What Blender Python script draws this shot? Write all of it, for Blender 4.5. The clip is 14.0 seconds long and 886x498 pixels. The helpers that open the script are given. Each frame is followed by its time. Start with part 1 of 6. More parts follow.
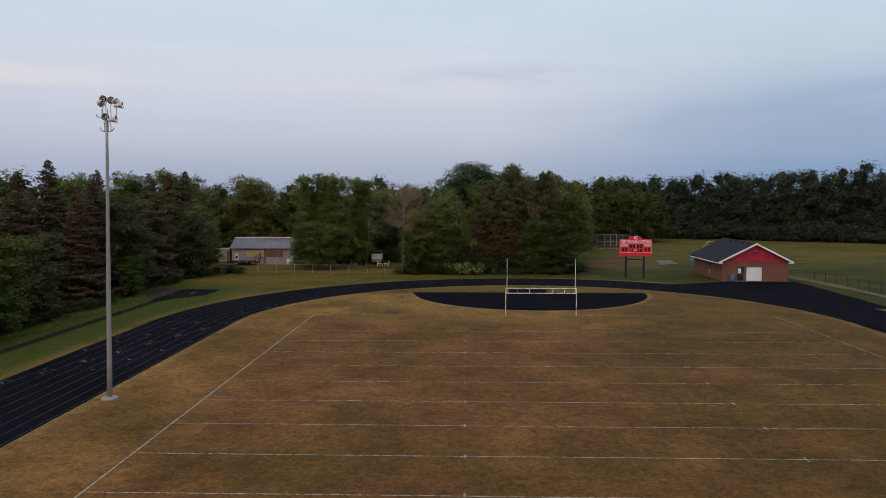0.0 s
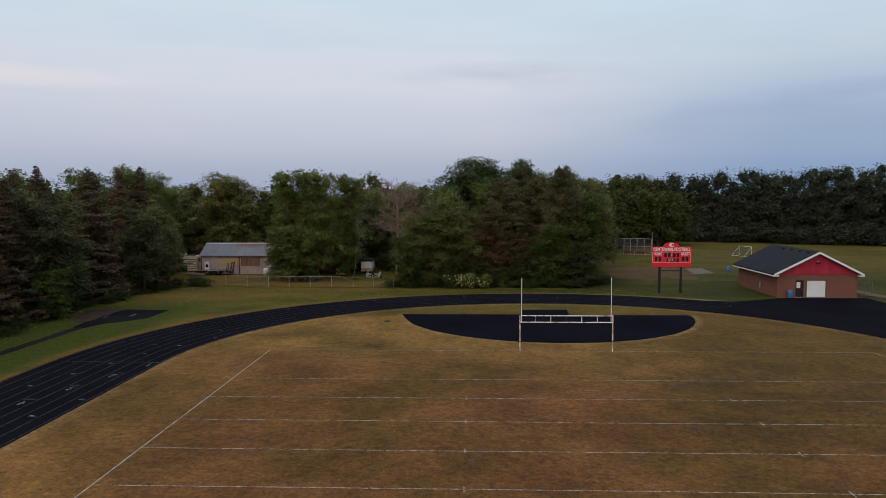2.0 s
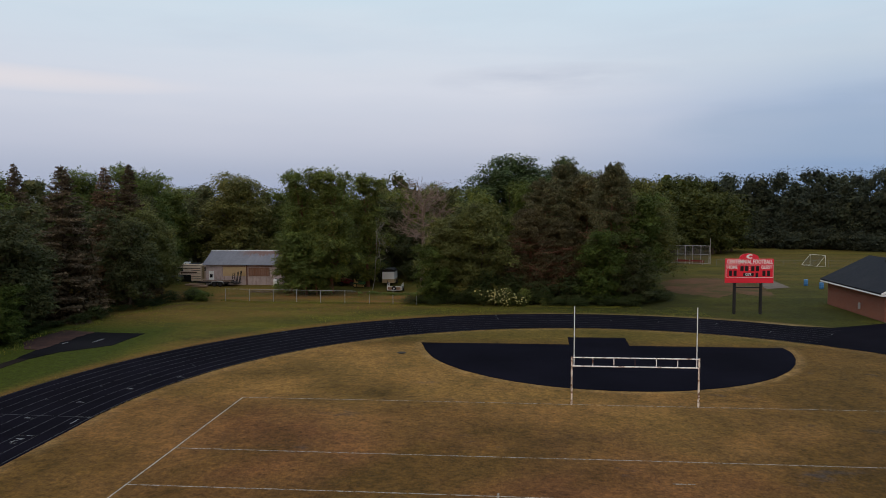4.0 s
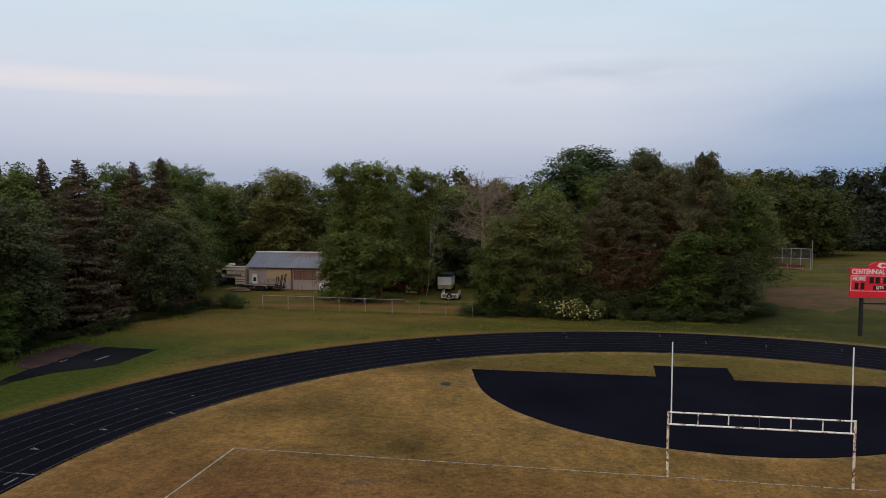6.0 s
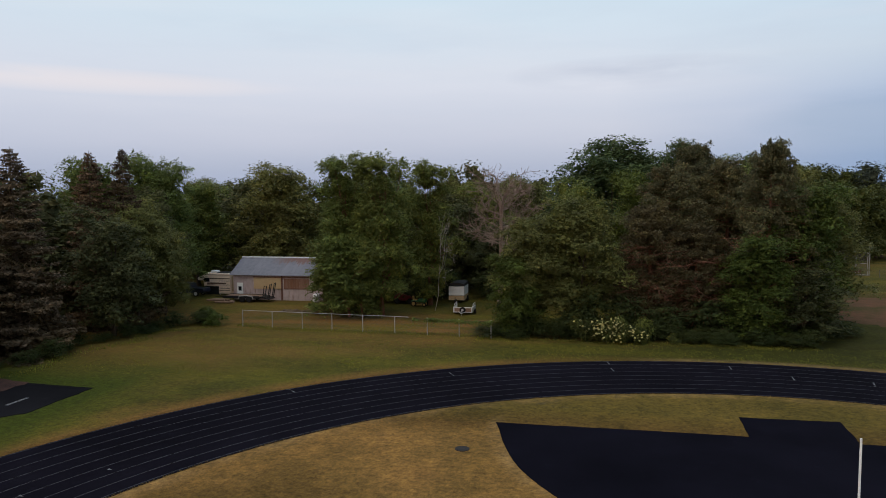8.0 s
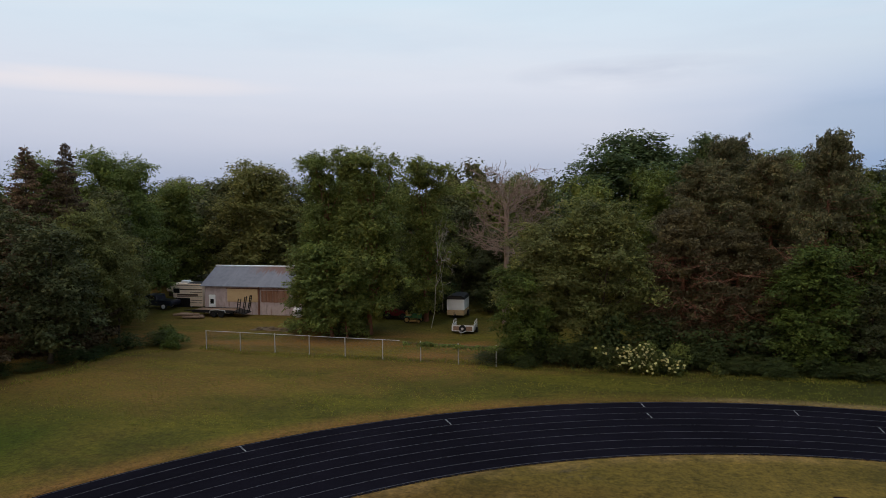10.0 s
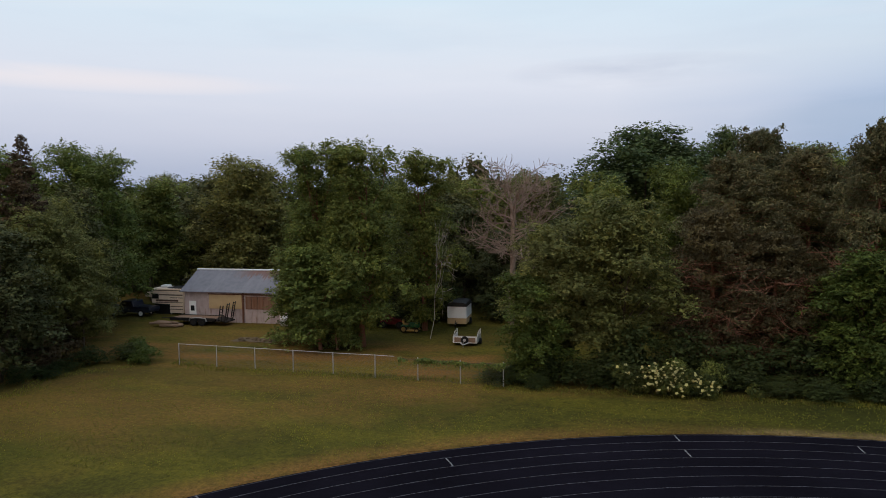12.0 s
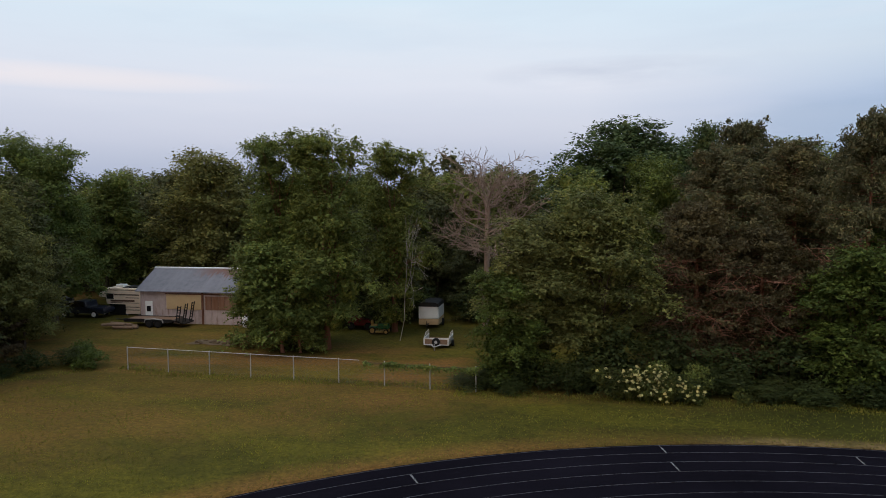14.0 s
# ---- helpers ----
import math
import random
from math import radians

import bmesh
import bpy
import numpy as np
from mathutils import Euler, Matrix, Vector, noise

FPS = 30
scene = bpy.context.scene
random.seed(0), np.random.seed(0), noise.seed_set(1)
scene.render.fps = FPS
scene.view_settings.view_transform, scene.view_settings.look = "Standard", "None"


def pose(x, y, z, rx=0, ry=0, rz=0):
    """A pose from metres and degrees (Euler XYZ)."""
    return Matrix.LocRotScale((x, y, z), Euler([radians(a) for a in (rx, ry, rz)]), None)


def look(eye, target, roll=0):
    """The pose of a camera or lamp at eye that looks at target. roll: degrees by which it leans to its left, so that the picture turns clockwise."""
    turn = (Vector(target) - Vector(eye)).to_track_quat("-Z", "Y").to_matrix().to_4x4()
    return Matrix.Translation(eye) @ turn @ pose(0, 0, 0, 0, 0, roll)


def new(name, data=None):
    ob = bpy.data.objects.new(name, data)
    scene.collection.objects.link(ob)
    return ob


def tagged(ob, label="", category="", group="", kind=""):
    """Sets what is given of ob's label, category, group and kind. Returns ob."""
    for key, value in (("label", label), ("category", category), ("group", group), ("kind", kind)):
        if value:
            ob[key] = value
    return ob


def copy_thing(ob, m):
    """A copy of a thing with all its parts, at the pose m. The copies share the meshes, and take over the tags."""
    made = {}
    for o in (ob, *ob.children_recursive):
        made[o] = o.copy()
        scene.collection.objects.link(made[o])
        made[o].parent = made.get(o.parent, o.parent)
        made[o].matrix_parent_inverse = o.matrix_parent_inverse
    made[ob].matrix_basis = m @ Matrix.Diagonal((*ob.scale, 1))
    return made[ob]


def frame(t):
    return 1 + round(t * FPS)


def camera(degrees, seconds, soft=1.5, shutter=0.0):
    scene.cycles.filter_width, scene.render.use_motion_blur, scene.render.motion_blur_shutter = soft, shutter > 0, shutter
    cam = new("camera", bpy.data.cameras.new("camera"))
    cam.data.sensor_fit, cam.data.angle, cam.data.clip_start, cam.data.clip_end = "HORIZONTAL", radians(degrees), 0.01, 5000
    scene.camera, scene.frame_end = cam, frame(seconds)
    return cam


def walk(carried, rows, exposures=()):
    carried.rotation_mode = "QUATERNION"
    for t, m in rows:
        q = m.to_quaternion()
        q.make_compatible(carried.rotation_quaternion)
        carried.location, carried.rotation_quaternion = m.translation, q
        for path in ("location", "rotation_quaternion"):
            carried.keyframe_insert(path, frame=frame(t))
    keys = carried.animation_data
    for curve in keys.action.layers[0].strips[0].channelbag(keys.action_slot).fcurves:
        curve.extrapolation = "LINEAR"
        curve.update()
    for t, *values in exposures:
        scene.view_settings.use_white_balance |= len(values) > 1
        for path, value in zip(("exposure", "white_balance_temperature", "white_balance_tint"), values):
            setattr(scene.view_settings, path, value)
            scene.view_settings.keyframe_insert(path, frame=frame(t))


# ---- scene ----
cam = camera(64.5, 14.0, 0.9)
PATH = [
    (0, (-8.082, -74.279, 12.449), (-8.147, -72.285, 12.305), -0.1),
    (0.5, (-7.973, -69.836, 12.46), (-8.04, -67.842, 12.313), -0.0),
    (1, (-7.897, -65.363, 12.435), (-7.963, -63.369, 12.289), -0.1),
    (1.5, (-7.893, -60.964, 12.431), (-7.96, -58.97, 12.285), -0.2),
    (2, (-7.861, -56.67, 12.44), (-7.939, -54.676, 12.296), -0.2),
    (2.5, (-7.886, -52.61, 12.439), (-7.984, -50.617, 12.296), -0.2),
    (3, (-7.885, -48.82, 12.417), (-8.013, -46.829, 12.276), -0.2),
    (3.2, (-7.884, -47.455, 12.405), (-8.019, -45.464, 12.267), -0.2),
    (5.5, (-7.657, -33.986, 12.234), (-7.982, -32.018, 12.095), -0.3),
    (6, (-7.811, -31.376, 12.208), (-8.186, -29.416, 12.068), -0.3),
    (6.5, (-8.359, -28.657, 12.173), (-8.752, -26.701, 12.032), -0.3),
    (7, (-9.123, -25.56, 12.154), (-9.523, -23.606, 12.011), -0.5),
    (7.5, (-9.86, -22.184, 12.122), (-10.261, -20.23, 11.979), -0.5),
    (8, (-10.484, -18.926, 12.074), (-10.885, -16.972, 11.931), -0.4),
    (8.5, (-10.995, -15.951, 12.076), (-11.397, -13.997, 11.933), -0.4),
    (9, (-11.4, -13.446, 12.141), (-11.802, -11.492, 11.998), -0.4),
    (11.5, (-13.132, -4.347, 12.273), (-13.534, -2.393, 12.129), -0.4),
    (12, (-13.378, -3.132, 12.185), (-13.781, -1.179, 12.038), -0.4),
    (12.5, (-13.563, -2.175, 12.024), (-13.965, -0.221, 11.878), -0.4),
    (13, (-13.655, -1.434, 11.84), (-14.055, 0.52, 11.695), -0.4),
    (13.5, (-13.668, -0.725, 11.721), (-14.052, 1.232, 11.575), -0.3),
    (14, (-13.503, 0.026, 11.686), (-13.841, 1.992, 11.539), -0.2),
]
walk(cam, [(t, look(eye, target, roll)) for t, eye, target, roll in PATH], [(0.0, -0.06), (7.0, 0.02), (14.0, 0.14)])

# ---- world and light: clear dusk, the glow of the set sun behind the walk ----
world = bpy.data.worlds.new("dusk_sky")
scene.world = world
world.use_nodes = True
wt = world.node_tree
wt.nodes.clear()


def wn(kind, **kw):
    n = wt.nodes.new(kind)
    for k, v in kw.items():
        n.inputs[k].default_value = v
    return n


def ramp_node(tree, stops, fac=None):
    n = tree.nodes.new("ShaderNodeValToRGB")
    e = n.color_ramp.elements
    while len(e) < len(stops):
        e.new(0.5)
    for el, (p, c) in zip(e, stops):
        el.position = p
        el.color = (*c, 1) if len(c) == 3 else c
    if fac is not None:
        tree.links.new(fac, n.inputs["Fac"])
    return n


def mix_rgb(tree, a, b, fac, mode="MIX"):
    n = tree.nodes.new("ShaderNodeMix")
    n.data_type, n.blend_type = "RGBA", mode
    for sock, v in ((n.inputs[0], fac), (n.inputs[6], a), (n.inputs[7], b)):
        if isinstance(v, (float, int)):
            sock.default_value = v
        elif isinstance(v, tuple):
            sock.default_value = (*v, 1) if len(v) == 3 else v
        else:
            tree.links.new(v, sock)
    return n.outputs[2]


def math_node(tree, op, a, b=0.0, clamp=False):
    n = tree.nodes.new("ShaderNodeMath")
    n.operation, n.use_clamp = op, clamp
    for sock, v in zip(n.inputs, (a, b)):
        if isinstance(v, (float, int)):
            sock.default_value = v
        else:
            tree.links.new(v, sock)
    return n.outputs[0]


tc = wt.nodes.new("ShaderNodeTexCoord")
sep = wt.nodes.new("ShaderNodeSeparateXYZ")
wt.links.new(tc.outputs["Generated"], sep.inputs[0])
up = math_node(wt, "MAXIMUM", sep.outputs["Z"], 0.0)
west = ramp_node(wt, [(0.0, (0.33, 0.40, 0.57)), (0.04, (0.390, 0.445, 0.590)), (0.08, (0.490, 0.530, 0.662)),
                      (0.15, (0.635, 0.665, 0.765)), (0.27, (0.600, 0.722, 0.822)), (0.6, (0.57, 0.705, 0.845)), (1.0, (0.50, 0.64, 0.83))], up)
east = ramp_node(wt, [(0.0, (0.205, 0.325, 0.535)), (0.05, (0.235, 0.352, 0.560)), (0.12, (0.36, 0.455, 0.640)),
                      (0.18, (0.53, 0.615, 0.725)), (0.27, (0.565, 0.71, 0.835)), (0.6, (0.50, 0.70, 0.87)), (1.0, (0.46, 0.64, 0.85))], up)
side_c = math_node(wt, "MULTIPLY", math_node(wt, "SUBTRACT", sep.outputs["X"], 0.03), 2.7, True)
sky_col = mix_rgb(wt, west.outputs[0], east.outputs[0], side_c)
# thin streaks of cloud low over the trees
mp = wt.nodes.new("ShaderNodeMapping")
mp.inputs["Scale"].default_value = (2.2, 2.2, 13.0)
wt.links.new(tc.outputs["Generated"], mp.inputs["Vector"])
cl = wn("ShaderNodeTexNoise", Scale=1.7, Detail=6.0, Roughness=0.55)
wt.links.new(mp.outputs[0], cl.inputs["Vector"])
cl_r = ramp_node(wt, [(0.47, (0, 0, 0)), (0.72, (1, 1, 1))], cl.outputs["Fac"])
band = ramp_node(wt, [(0.0, (0.0, 0.0, 0.0)), (0.05, (0.1, 0.1, 0.1)), (0.12, (0.7, 0.7, 0.7)), (0.22, (1, 1, 1)), (0.32, (0.25, 0.25, 0.25)), (0.6, (0.1, 0.1, 0.1))], up)
# one longer bank of cloud stands over the middle of the wood
bx = math_node(wt, "MULTIPLY", math_node(wt, "SUBTRACT", sep.outputs["X"], 0.06), 5.5)
bz = math_node(wt, "MULTIPLY", math_node(wt, "SUBTRACT", sep.outputs["Z"], 0.166), 42.0)
bank = math_node(wt, "ADD", math_node(wt, "MULTIPLY", bx, bx), math_node(wt, "MULTIPLY", bz, bz))
bank = math_node(wt, "SUBTRACT", 1.0, bank, True)
cl_b = ramp_node(wt, [(0.30, (0, 0, 0)), (0.50, (1, 1, 1))], cl.outputs["Fac"])
bank = math_node(wt, "MULTIPLY", bank, cl_b.outputs[0])
cl_f = math_node(wt, "MULTIPLY", cl_r.outputs[0], band.outputs[0])
cl_f = math_node(wt, "MAXIMUM", math_node(wt, "MULTIPLY", cl_f, 0.14), math_node(wt, "MULTIPLY", bank, 0.60))
sky_col = mix_rgb(wt, sky_col, (0.43, 0.48, 0.61), cl_f)
mp2 = wt.nodes.new("ShaderNodeMapping")
mp2.inputs["Scale"].default_value = (1.4, 1.4, 10.0)
mp2.inputs["Location"].default_value = (3.1, 1.7, 0.4)
wt.links.new(tc.outputs["Generated"], mp2.inputs["Vector"])
pk = wn("ShaderNodeTexNoise", Scale=1.3, Detail=4.0, Roughness=0.5)
wt.links.new(mp2.outputs[0], pk.inputs["Vector"])
pk_r = ramp_node(wt, [(0.45, (0, 0, 0)), (0.75, (1, 1, 1))], pk.outputs["Fac"])
pk_f = math_node(wt, "MULTIPLY", math_node(wt, "MULTIPLY", pk_r.outputs[0], band.outputs[0]), 0.30)
sky_col = mix_rgb(wt, sky_col, (0.80, 0.76, 0.80), pk_f)
lx = math_node(wt, "MULTIPLY", math_node(wt, "ADD", sep.outputs["X"], 0.62), 4.2)
lz = math_node(wt, "MULTIPLY", math_node(wt, "SUBTRACT", sep.outputs["Z"], 0.150), 58.0)
streak = math_node(wt, "SUBTRACT", 1.0, math_node(wt, "ADD", math_node(wt, "MULTIPLY", lx, lx), math_node(wt, "MULTIPLY", lz, lz)), True)
streak = math_node(wt, "MULTIPLY", math_node(wt, "MULTIPLY", streak, cl_b.outputs[0]), 0.6)
sky_col = mix_rgb(wt, sky_col, (0.80, 0.735, 0.755), streak)
# a soft blue bank of cloud low in the east
ex = math_node(wt, "MULTIPLY", math_node(wt, "SUBTRACT", sep.outputs["X"], 0.50), 3.2)
ez = math_node(wt, "MULTIPLY", math_node(wt, "SUBTRACT", sep.outputs["Z"], 0.095), 19.0)
ebank = math_node(wt, "SUBTRACT", 1.0, math_node(wt, "ADD", math_node(wt, "MULTIPLY", ex, ex), math_node(wt, "MULTIPLY", ez, ez)), True)
ebank = math_node(wt, "MULTIPLY", math_node(wt, "MULTIPLY", ebank, 2.2, True), cl_b.outputs[0])
sky_col = mix_rgb(wt, sky_col, (0.305, 0.40, 0.565), math_node(wt, "MULTIPLY", ebank, 0.45))
# the afterglow lies behind the start of the walk
glow = math_node(wt, "MULTIPLY", sep.outputs["Y"], -1.0)
glow = math_node(wt, "POWER", math_node(wt, "MAXIMUM", glow, 0.0), 3.0)
glow_z = ramp_node(wt, [(0.0, (1, 1, 1)), (0.35, (0.25, 0.25, 0.25)), (0.7, (0, 0, 0))], up)
glow = math_node(wt, "MULTIPLY", glow, glow_z.outputs[0])
sky_col = mix_rgb(wt, sky_col, (1.38, 0.99, 0.74), glow)
bg = wn("ShaderNodeBackground", Strength=1.0)
wt.links.new(sky_col, bg.inputs["Color"])
nish = wt.nodes.new("ShaderNodeTexSky")
nish.sky_type = "NISHITA"
nish.sun_disc = False
nish.sun_elevation, nish.sun_rotation = radians(3.0), radians(190)
bg2 = wn("ShaderNodeBackground", Strength=0.012)
wt.links.new(nish.outputs[0], bg2.inputs["Color"])
add = wt.nodes.new("ShaderNodeAddShader")
wt.links.new(bg.outputs[0], add.inputs[0])
wt.links.new(bg2.outputs[0], add.inputs[1])
wo = wt.nodes.new("ShaderNodeOutputWorld")
wt.links.new(add.outputs[0], wo.inputs["Surface"])

sun = new("sun", bpy.data.lights.new("sun", "SUN"))
sun.data.energy, sun.data.angle, sun.data.color = 1.15, radians(60), (1.0, 0.84, 0.68)
sun.matrix_world = look((-20, -25, 58), (0, 0, 0))

# ---- materials ----
class Mat:
    """A node material with a Principled surface and short ways to add noise and ramps, in metres of the object's own space."""

    def __init__(self, name, colour=(0.5, 0.5, 0.5), rough=0.8, metal=0.0, spec=0.3):
        self.m = bpy.data.materials.new(name)
        self.m.use_nodes = True
        self.t = self.m.node_tree
        self.p = self.t.nodes["Principled BSDF"]
        self.out = self.t.nodes["Material Output"]
        self.p.inputs["Base Color"].default_value = (*colour, 1)
        self.p.inputs["Roughness"].default_value = rough
        self.p.inputs["Metallic"].default_value = metal
        self.p.inputs["Specular IOR Level"].default_value = spec
        self.co = self.t.nodes.new("ShaderNodeTexCoord").outputs["Object"]

    def noise(self, scale, detail=4.0, rough=0.55, stretch=(1, 1, 1), shift=(0, 0, 0)):
        mp = self.t.nodes.new("ShaderNodeMapping")
        mp.inputs["Scale"].default_value = stretch
        mp.inputs["Location"].default_value = shift
        self.t.links.new(self.co, mp.inputs["Vector"])
        n = self.t.nodes.new("ShaderNodeTexNoise")
        n.inputs["Scale"].default_value, n.inputs["Detail"].default_value, n.inputs["Roughness"].default_value = scale, detail, rough
        self.t.links.new(mp.outputs[0], n.inputs["Vector"])
        return n.outputs["Fac"]

    def ramp(self, fac, stops):
        return ramp_node(self.t, stops, fac).outputs[0]

    def step(self, fac, lo, hi, top=1.0):
        return self.ramp(fac, [(lo, (0, 0, 0)), (hi, (top, top, top))])

    def mix(self, a, b, fac, mode="MIX"):
        return mix_rgb(self.t, a, b, fac, mode)

    def math(self, op, a, b=0.0, clamp=False):
        return math_node(self.t, op, a, b, clamp)

    def colour(self, sock):
        self.t.links.new(sock, self.p.inputs["Base Color"])
        return self

    def bump(self, fac, strength=0.3, dist=0.02):
        b = self.t.nodes.new("ShaderNodeBump")
        b.inputs["Strength"].default_value, b.inputs["Distance"].default_value = strength, dist
        self.t.links.new(fac, b.inputs["Height"])
        self.t.links.new(b.outputs[0], self.p.inputs["Normal"])
        return self

    def random_piece(self):
        return self.t.nodes.new("ShaderNodeObjectInfo").outputs["Random"]

    def random_island(self):
        return self.t.nodes.new("ShaderNodeNewGeometry").outputs["Random Per Island"]


def grass_material(name, infield):
    g = Mat(name, rough=0.95, spec=0.1)
    big, mid = g.noise(0.035, 5, 0.6), g.noise(0.16, 5, 0.62, shift=(7, 3, 1))
    fine, blade = g.noise(1.7, 6, 0.75), g.noise(8.0, 4, 0.75, stretch=(1, 0.7, 1))
    speck = g.noise(3.6, 5, 0.8, shift=(1, 5, 7))
    if infield:
        xyz = g.t.nodes.new("ShaderNodeSeparateXYZ")
        g.t.links.new(g.co, xyz.inputs[0])
        x, y = xyz.outputs["X"], xyz.outputs["Y"]
        trodden = g.mix((0.1960, 0.0985, 0.0345), (0.1400, 0.0680, 0.0235), g.step(mid, 0.38, 0.62))
        gold = g.mix((0.2620, 0.1610, 0.0450), (0.1850, 0.1200, 0.0320), g.step(mid, 0.40, 0.60))
        north = g.math("MULTIPLY", g.math("ADD", g.math("ADD", y, 9.0), g.math("MULTIPLY", g.math("SUBTRACT", big, 0.5), 40.0)), 0.09, True)
        west = g.math("MULTIPLY", g.math("SUBTRACT", -21.0, x), 0.16, True)
        straw = g.mix(trodden, gold, g.math("MAXIMUM", north, g.math("MULTIPLY", west, 0.5)))
        straw = g.mix(straw, (0.080, 0.042, 0.020), g.step(g.noise(0.10, 5, 0.65, shift=(19, 4, 0)), 0.56, 0.72, 0.45))
        green = g.mix((0.1120, 0.0700, 0.0160), (0.0800, 0.0520, 0.0110), g.step(mid, 0.4, 0.6))
        east_side = g.math("MULTIPLY", g.math("SUBTRACT", x, 3.0), 0.018, True)
        behind = g.math("MULTIPLY", g.math("SUBTRACT", y, 15.0), 0.045, True)
        patches = g.noise(0.075, 5, 0.6, shift=(31, 8, 0))
        amount = g.math("ADD", g.math("ADD", patches, east_side), behind)
        col = g.mix(straw, green, g.step(amount, 0.44, 0.64, 0.85))
        col = g.mix(col, g.mix((0.138, 0.108, 0.022), (0.096, 0.080, 0.015), g.step(mid, 0.4, 0.6)), g.math("MULTIPLY", g.math("SUBTRACT", y, 17.5), 0.28, True))
        col = g.mix(col, (0.89, 0.765, 0.76), 1.0, "MULTIPLY")
        # bleached straw along the track's inner edge and round the apron
        sx, sy = g.math("SUBTRACT", x, 0.25), g.math("SUBTRACT", y, 18.4)
        ring = g.math("ABSOLUTE", g.math("SUBTRACT", g.math("SQRT", g.math("ADD", g.math("MULTIPLY", sx, sx), g.math("MULTIPLY", sy, sy))), 15.35))
        ring = g.math("SUBTRACT", 1.0, g.math("MULTIPLY", ring, 1.5), True)
        ring = g.math("MULTIPLY", ring, g.math("MULTIPLY", g.math("SUBTRACT", 19.5, y), 0.6, True))
        tx, ty = g.math("ADD", x, 0.5), g.math("MAXIMUM", g.math("ADD", y, 5.1), 0.0)
        rim = g.math("SUBTRACT", 31.0, g.math("SQRT", g.math("ADD", g.math("MULTIPLY", tx, tx), g.math("MULTIPLY", ty, ty))))
        rim = g.math("SUBTRACT", 1.0, g.math("MULTIPLY", rim, 0.75), True)
        bleach = g.math("MULTIPLY", g.math("MAXIMUM", ring, rim), g.step(g.noise(0.55, 5, 0.65, shift=(6, 1, 2)), 0.34, 0.60, 0.6))
        col = g.mix(col, (0.300, 0.180, 0.072), bleach)
        mottle = g.ramp(g.noise(0.5, 6, 0.72, shift=(12, 5, 3)), [(0.36, (0.84, 0.86, 0.86)), (0.5, (1, 1, 1)), (0.64, (1.18, 1.15, 1.10))])
        col = g.mix(col, mottle, 1.0, "MULTIPLY")
        soil = g.noise(0.22, 6, 0.7, stretch=(0.7, 1.2, 1), shift=(2, 11, 0))
        col = g.mix(col, (0.050, 0.044, 0.044), g.step(soil, 0.61, 0.70, 0.65))
    else:
        green = g.mix((0.092, 0.088, 0.012), (0.058, 0.057, 0.009), g.step(mid, 0.36, 0.64))
        green = g.mix(green, (0.128, 0.116, 0.014), g.step(g.noise(0.09, 5, 0.62, stretch=(0.7, 1.5, 1), shift=(15, 6, 0)), 0.48, 0.66, 0.75))
        dry = g.mix((0.2450, 0.1290, 0.0400), (0.1650, 0.0900, 0.0250), g.step(fine, 0.4, 0.6))
        xyz = g.t.nodes.new("ShaderNodeSeparateXYZ")
        g.t.links.new(g.co, xyz.inputs[0])
        x, y = xyz.outputs["X"], xyz.outputs["Y"]
        dx = g.math("ADD", x, 0.5)
        dy = g.math("MAXIMUM", g.math("ADD", y, 5.1), 0.0)
        # greener grass by the western trees, their shade mixed into its dark colour
        lush_shade = g.math("MULTIPLY", g.math("SUBTRACT", -37.0, x), 0.28, True)
        lush_shade = g.math("MULTIPLY", lush_shade, g.math("MULTIPLY", g.math("SUBTRACT", 30.0, y), 0.12, True))
        away = g.math("SUBTRACT", g.math("SQRT", g.math("ADD", g.math("MULTIPLY", dx, dx), g.math("MULTIPLY", dy, dy))), 39.6)
        edge = g.math("SUBTRACT", 1.0, g.math("MULTIPLY", g.math("ABSOLUTE", away), 0.45), True)
        edge = g.math("MULTIPLY", edge, g.step(g.noise(0.25, 4, 0.6), 0.27, 0.50))
        near_band = g.math("SUBTRACT", 1.0, g.math("MULTIPLY", g.math("ABSOLUTE", g.math("SUBTRACT", away, 4.0)), 0.22), True)
        patch = g.step(g.math("SUBTRACT", g.noise(0.075, 6, 0.66, shift=(3, 9, 0)), g.math("MULTIPLY", near_band, 0.12)), 0.45, 0.64, 0.62)
        band = g.step(g.math("SUBTRACT", g.noise(0.05, 4, 0.6, stretch=(0.35, 1.6, 1), shift=(9, 2, 0)), g.math("MULTIPLY", near_band, 0.10)), 0.50, 0.64, 0.6)
        dry_amount = g.math("MAXIMUM", g.math("MAXIMUM", patch, band), edge)
        gold_far = g.math("MULTIPLY", g.math("MULTIPLY", g.math("SUBTRACT", away, 4.5), 0.22, True), g.math("MULTIPLY", g.math("SUBTRACT", -14.0, x), 0.07, True))
        gold_far = g.math("MULTIPLY", gold_far, g.step(g.noise(0.11, 4, 0.6, stretch=(0.6, 1.4, 1), shift=(4, 14, 0)), 0.36, 0.60, 0.5))
        gold_far = g.math("MULTIPLY", gold_far, g.math("MULTIPLY", g.math("SUBTRACT", 45.0, y), 0.3, True))
        dry_amount = g.math("MAXIMUM", dry_amount, gold_far)
        clearing = g.math("MULTIPLY", g.math("MULTIPLY", g.math("SUBTRACT", y, 44.0), 0.3, True), g.math("MULTIPLY", g.math("ADD", x, 39.0), 0.3, True))
        dry_amount = g.math("MULTIPLY", dry_amount, g.math("SUBTRACT", 1.0, g.math("MULTIPLY", clearing, 0.7), True))
        # shade before the wood put into the eastern lawn's colour: darker, greener tone
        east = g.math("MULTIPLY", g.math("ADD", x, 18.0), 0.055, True)
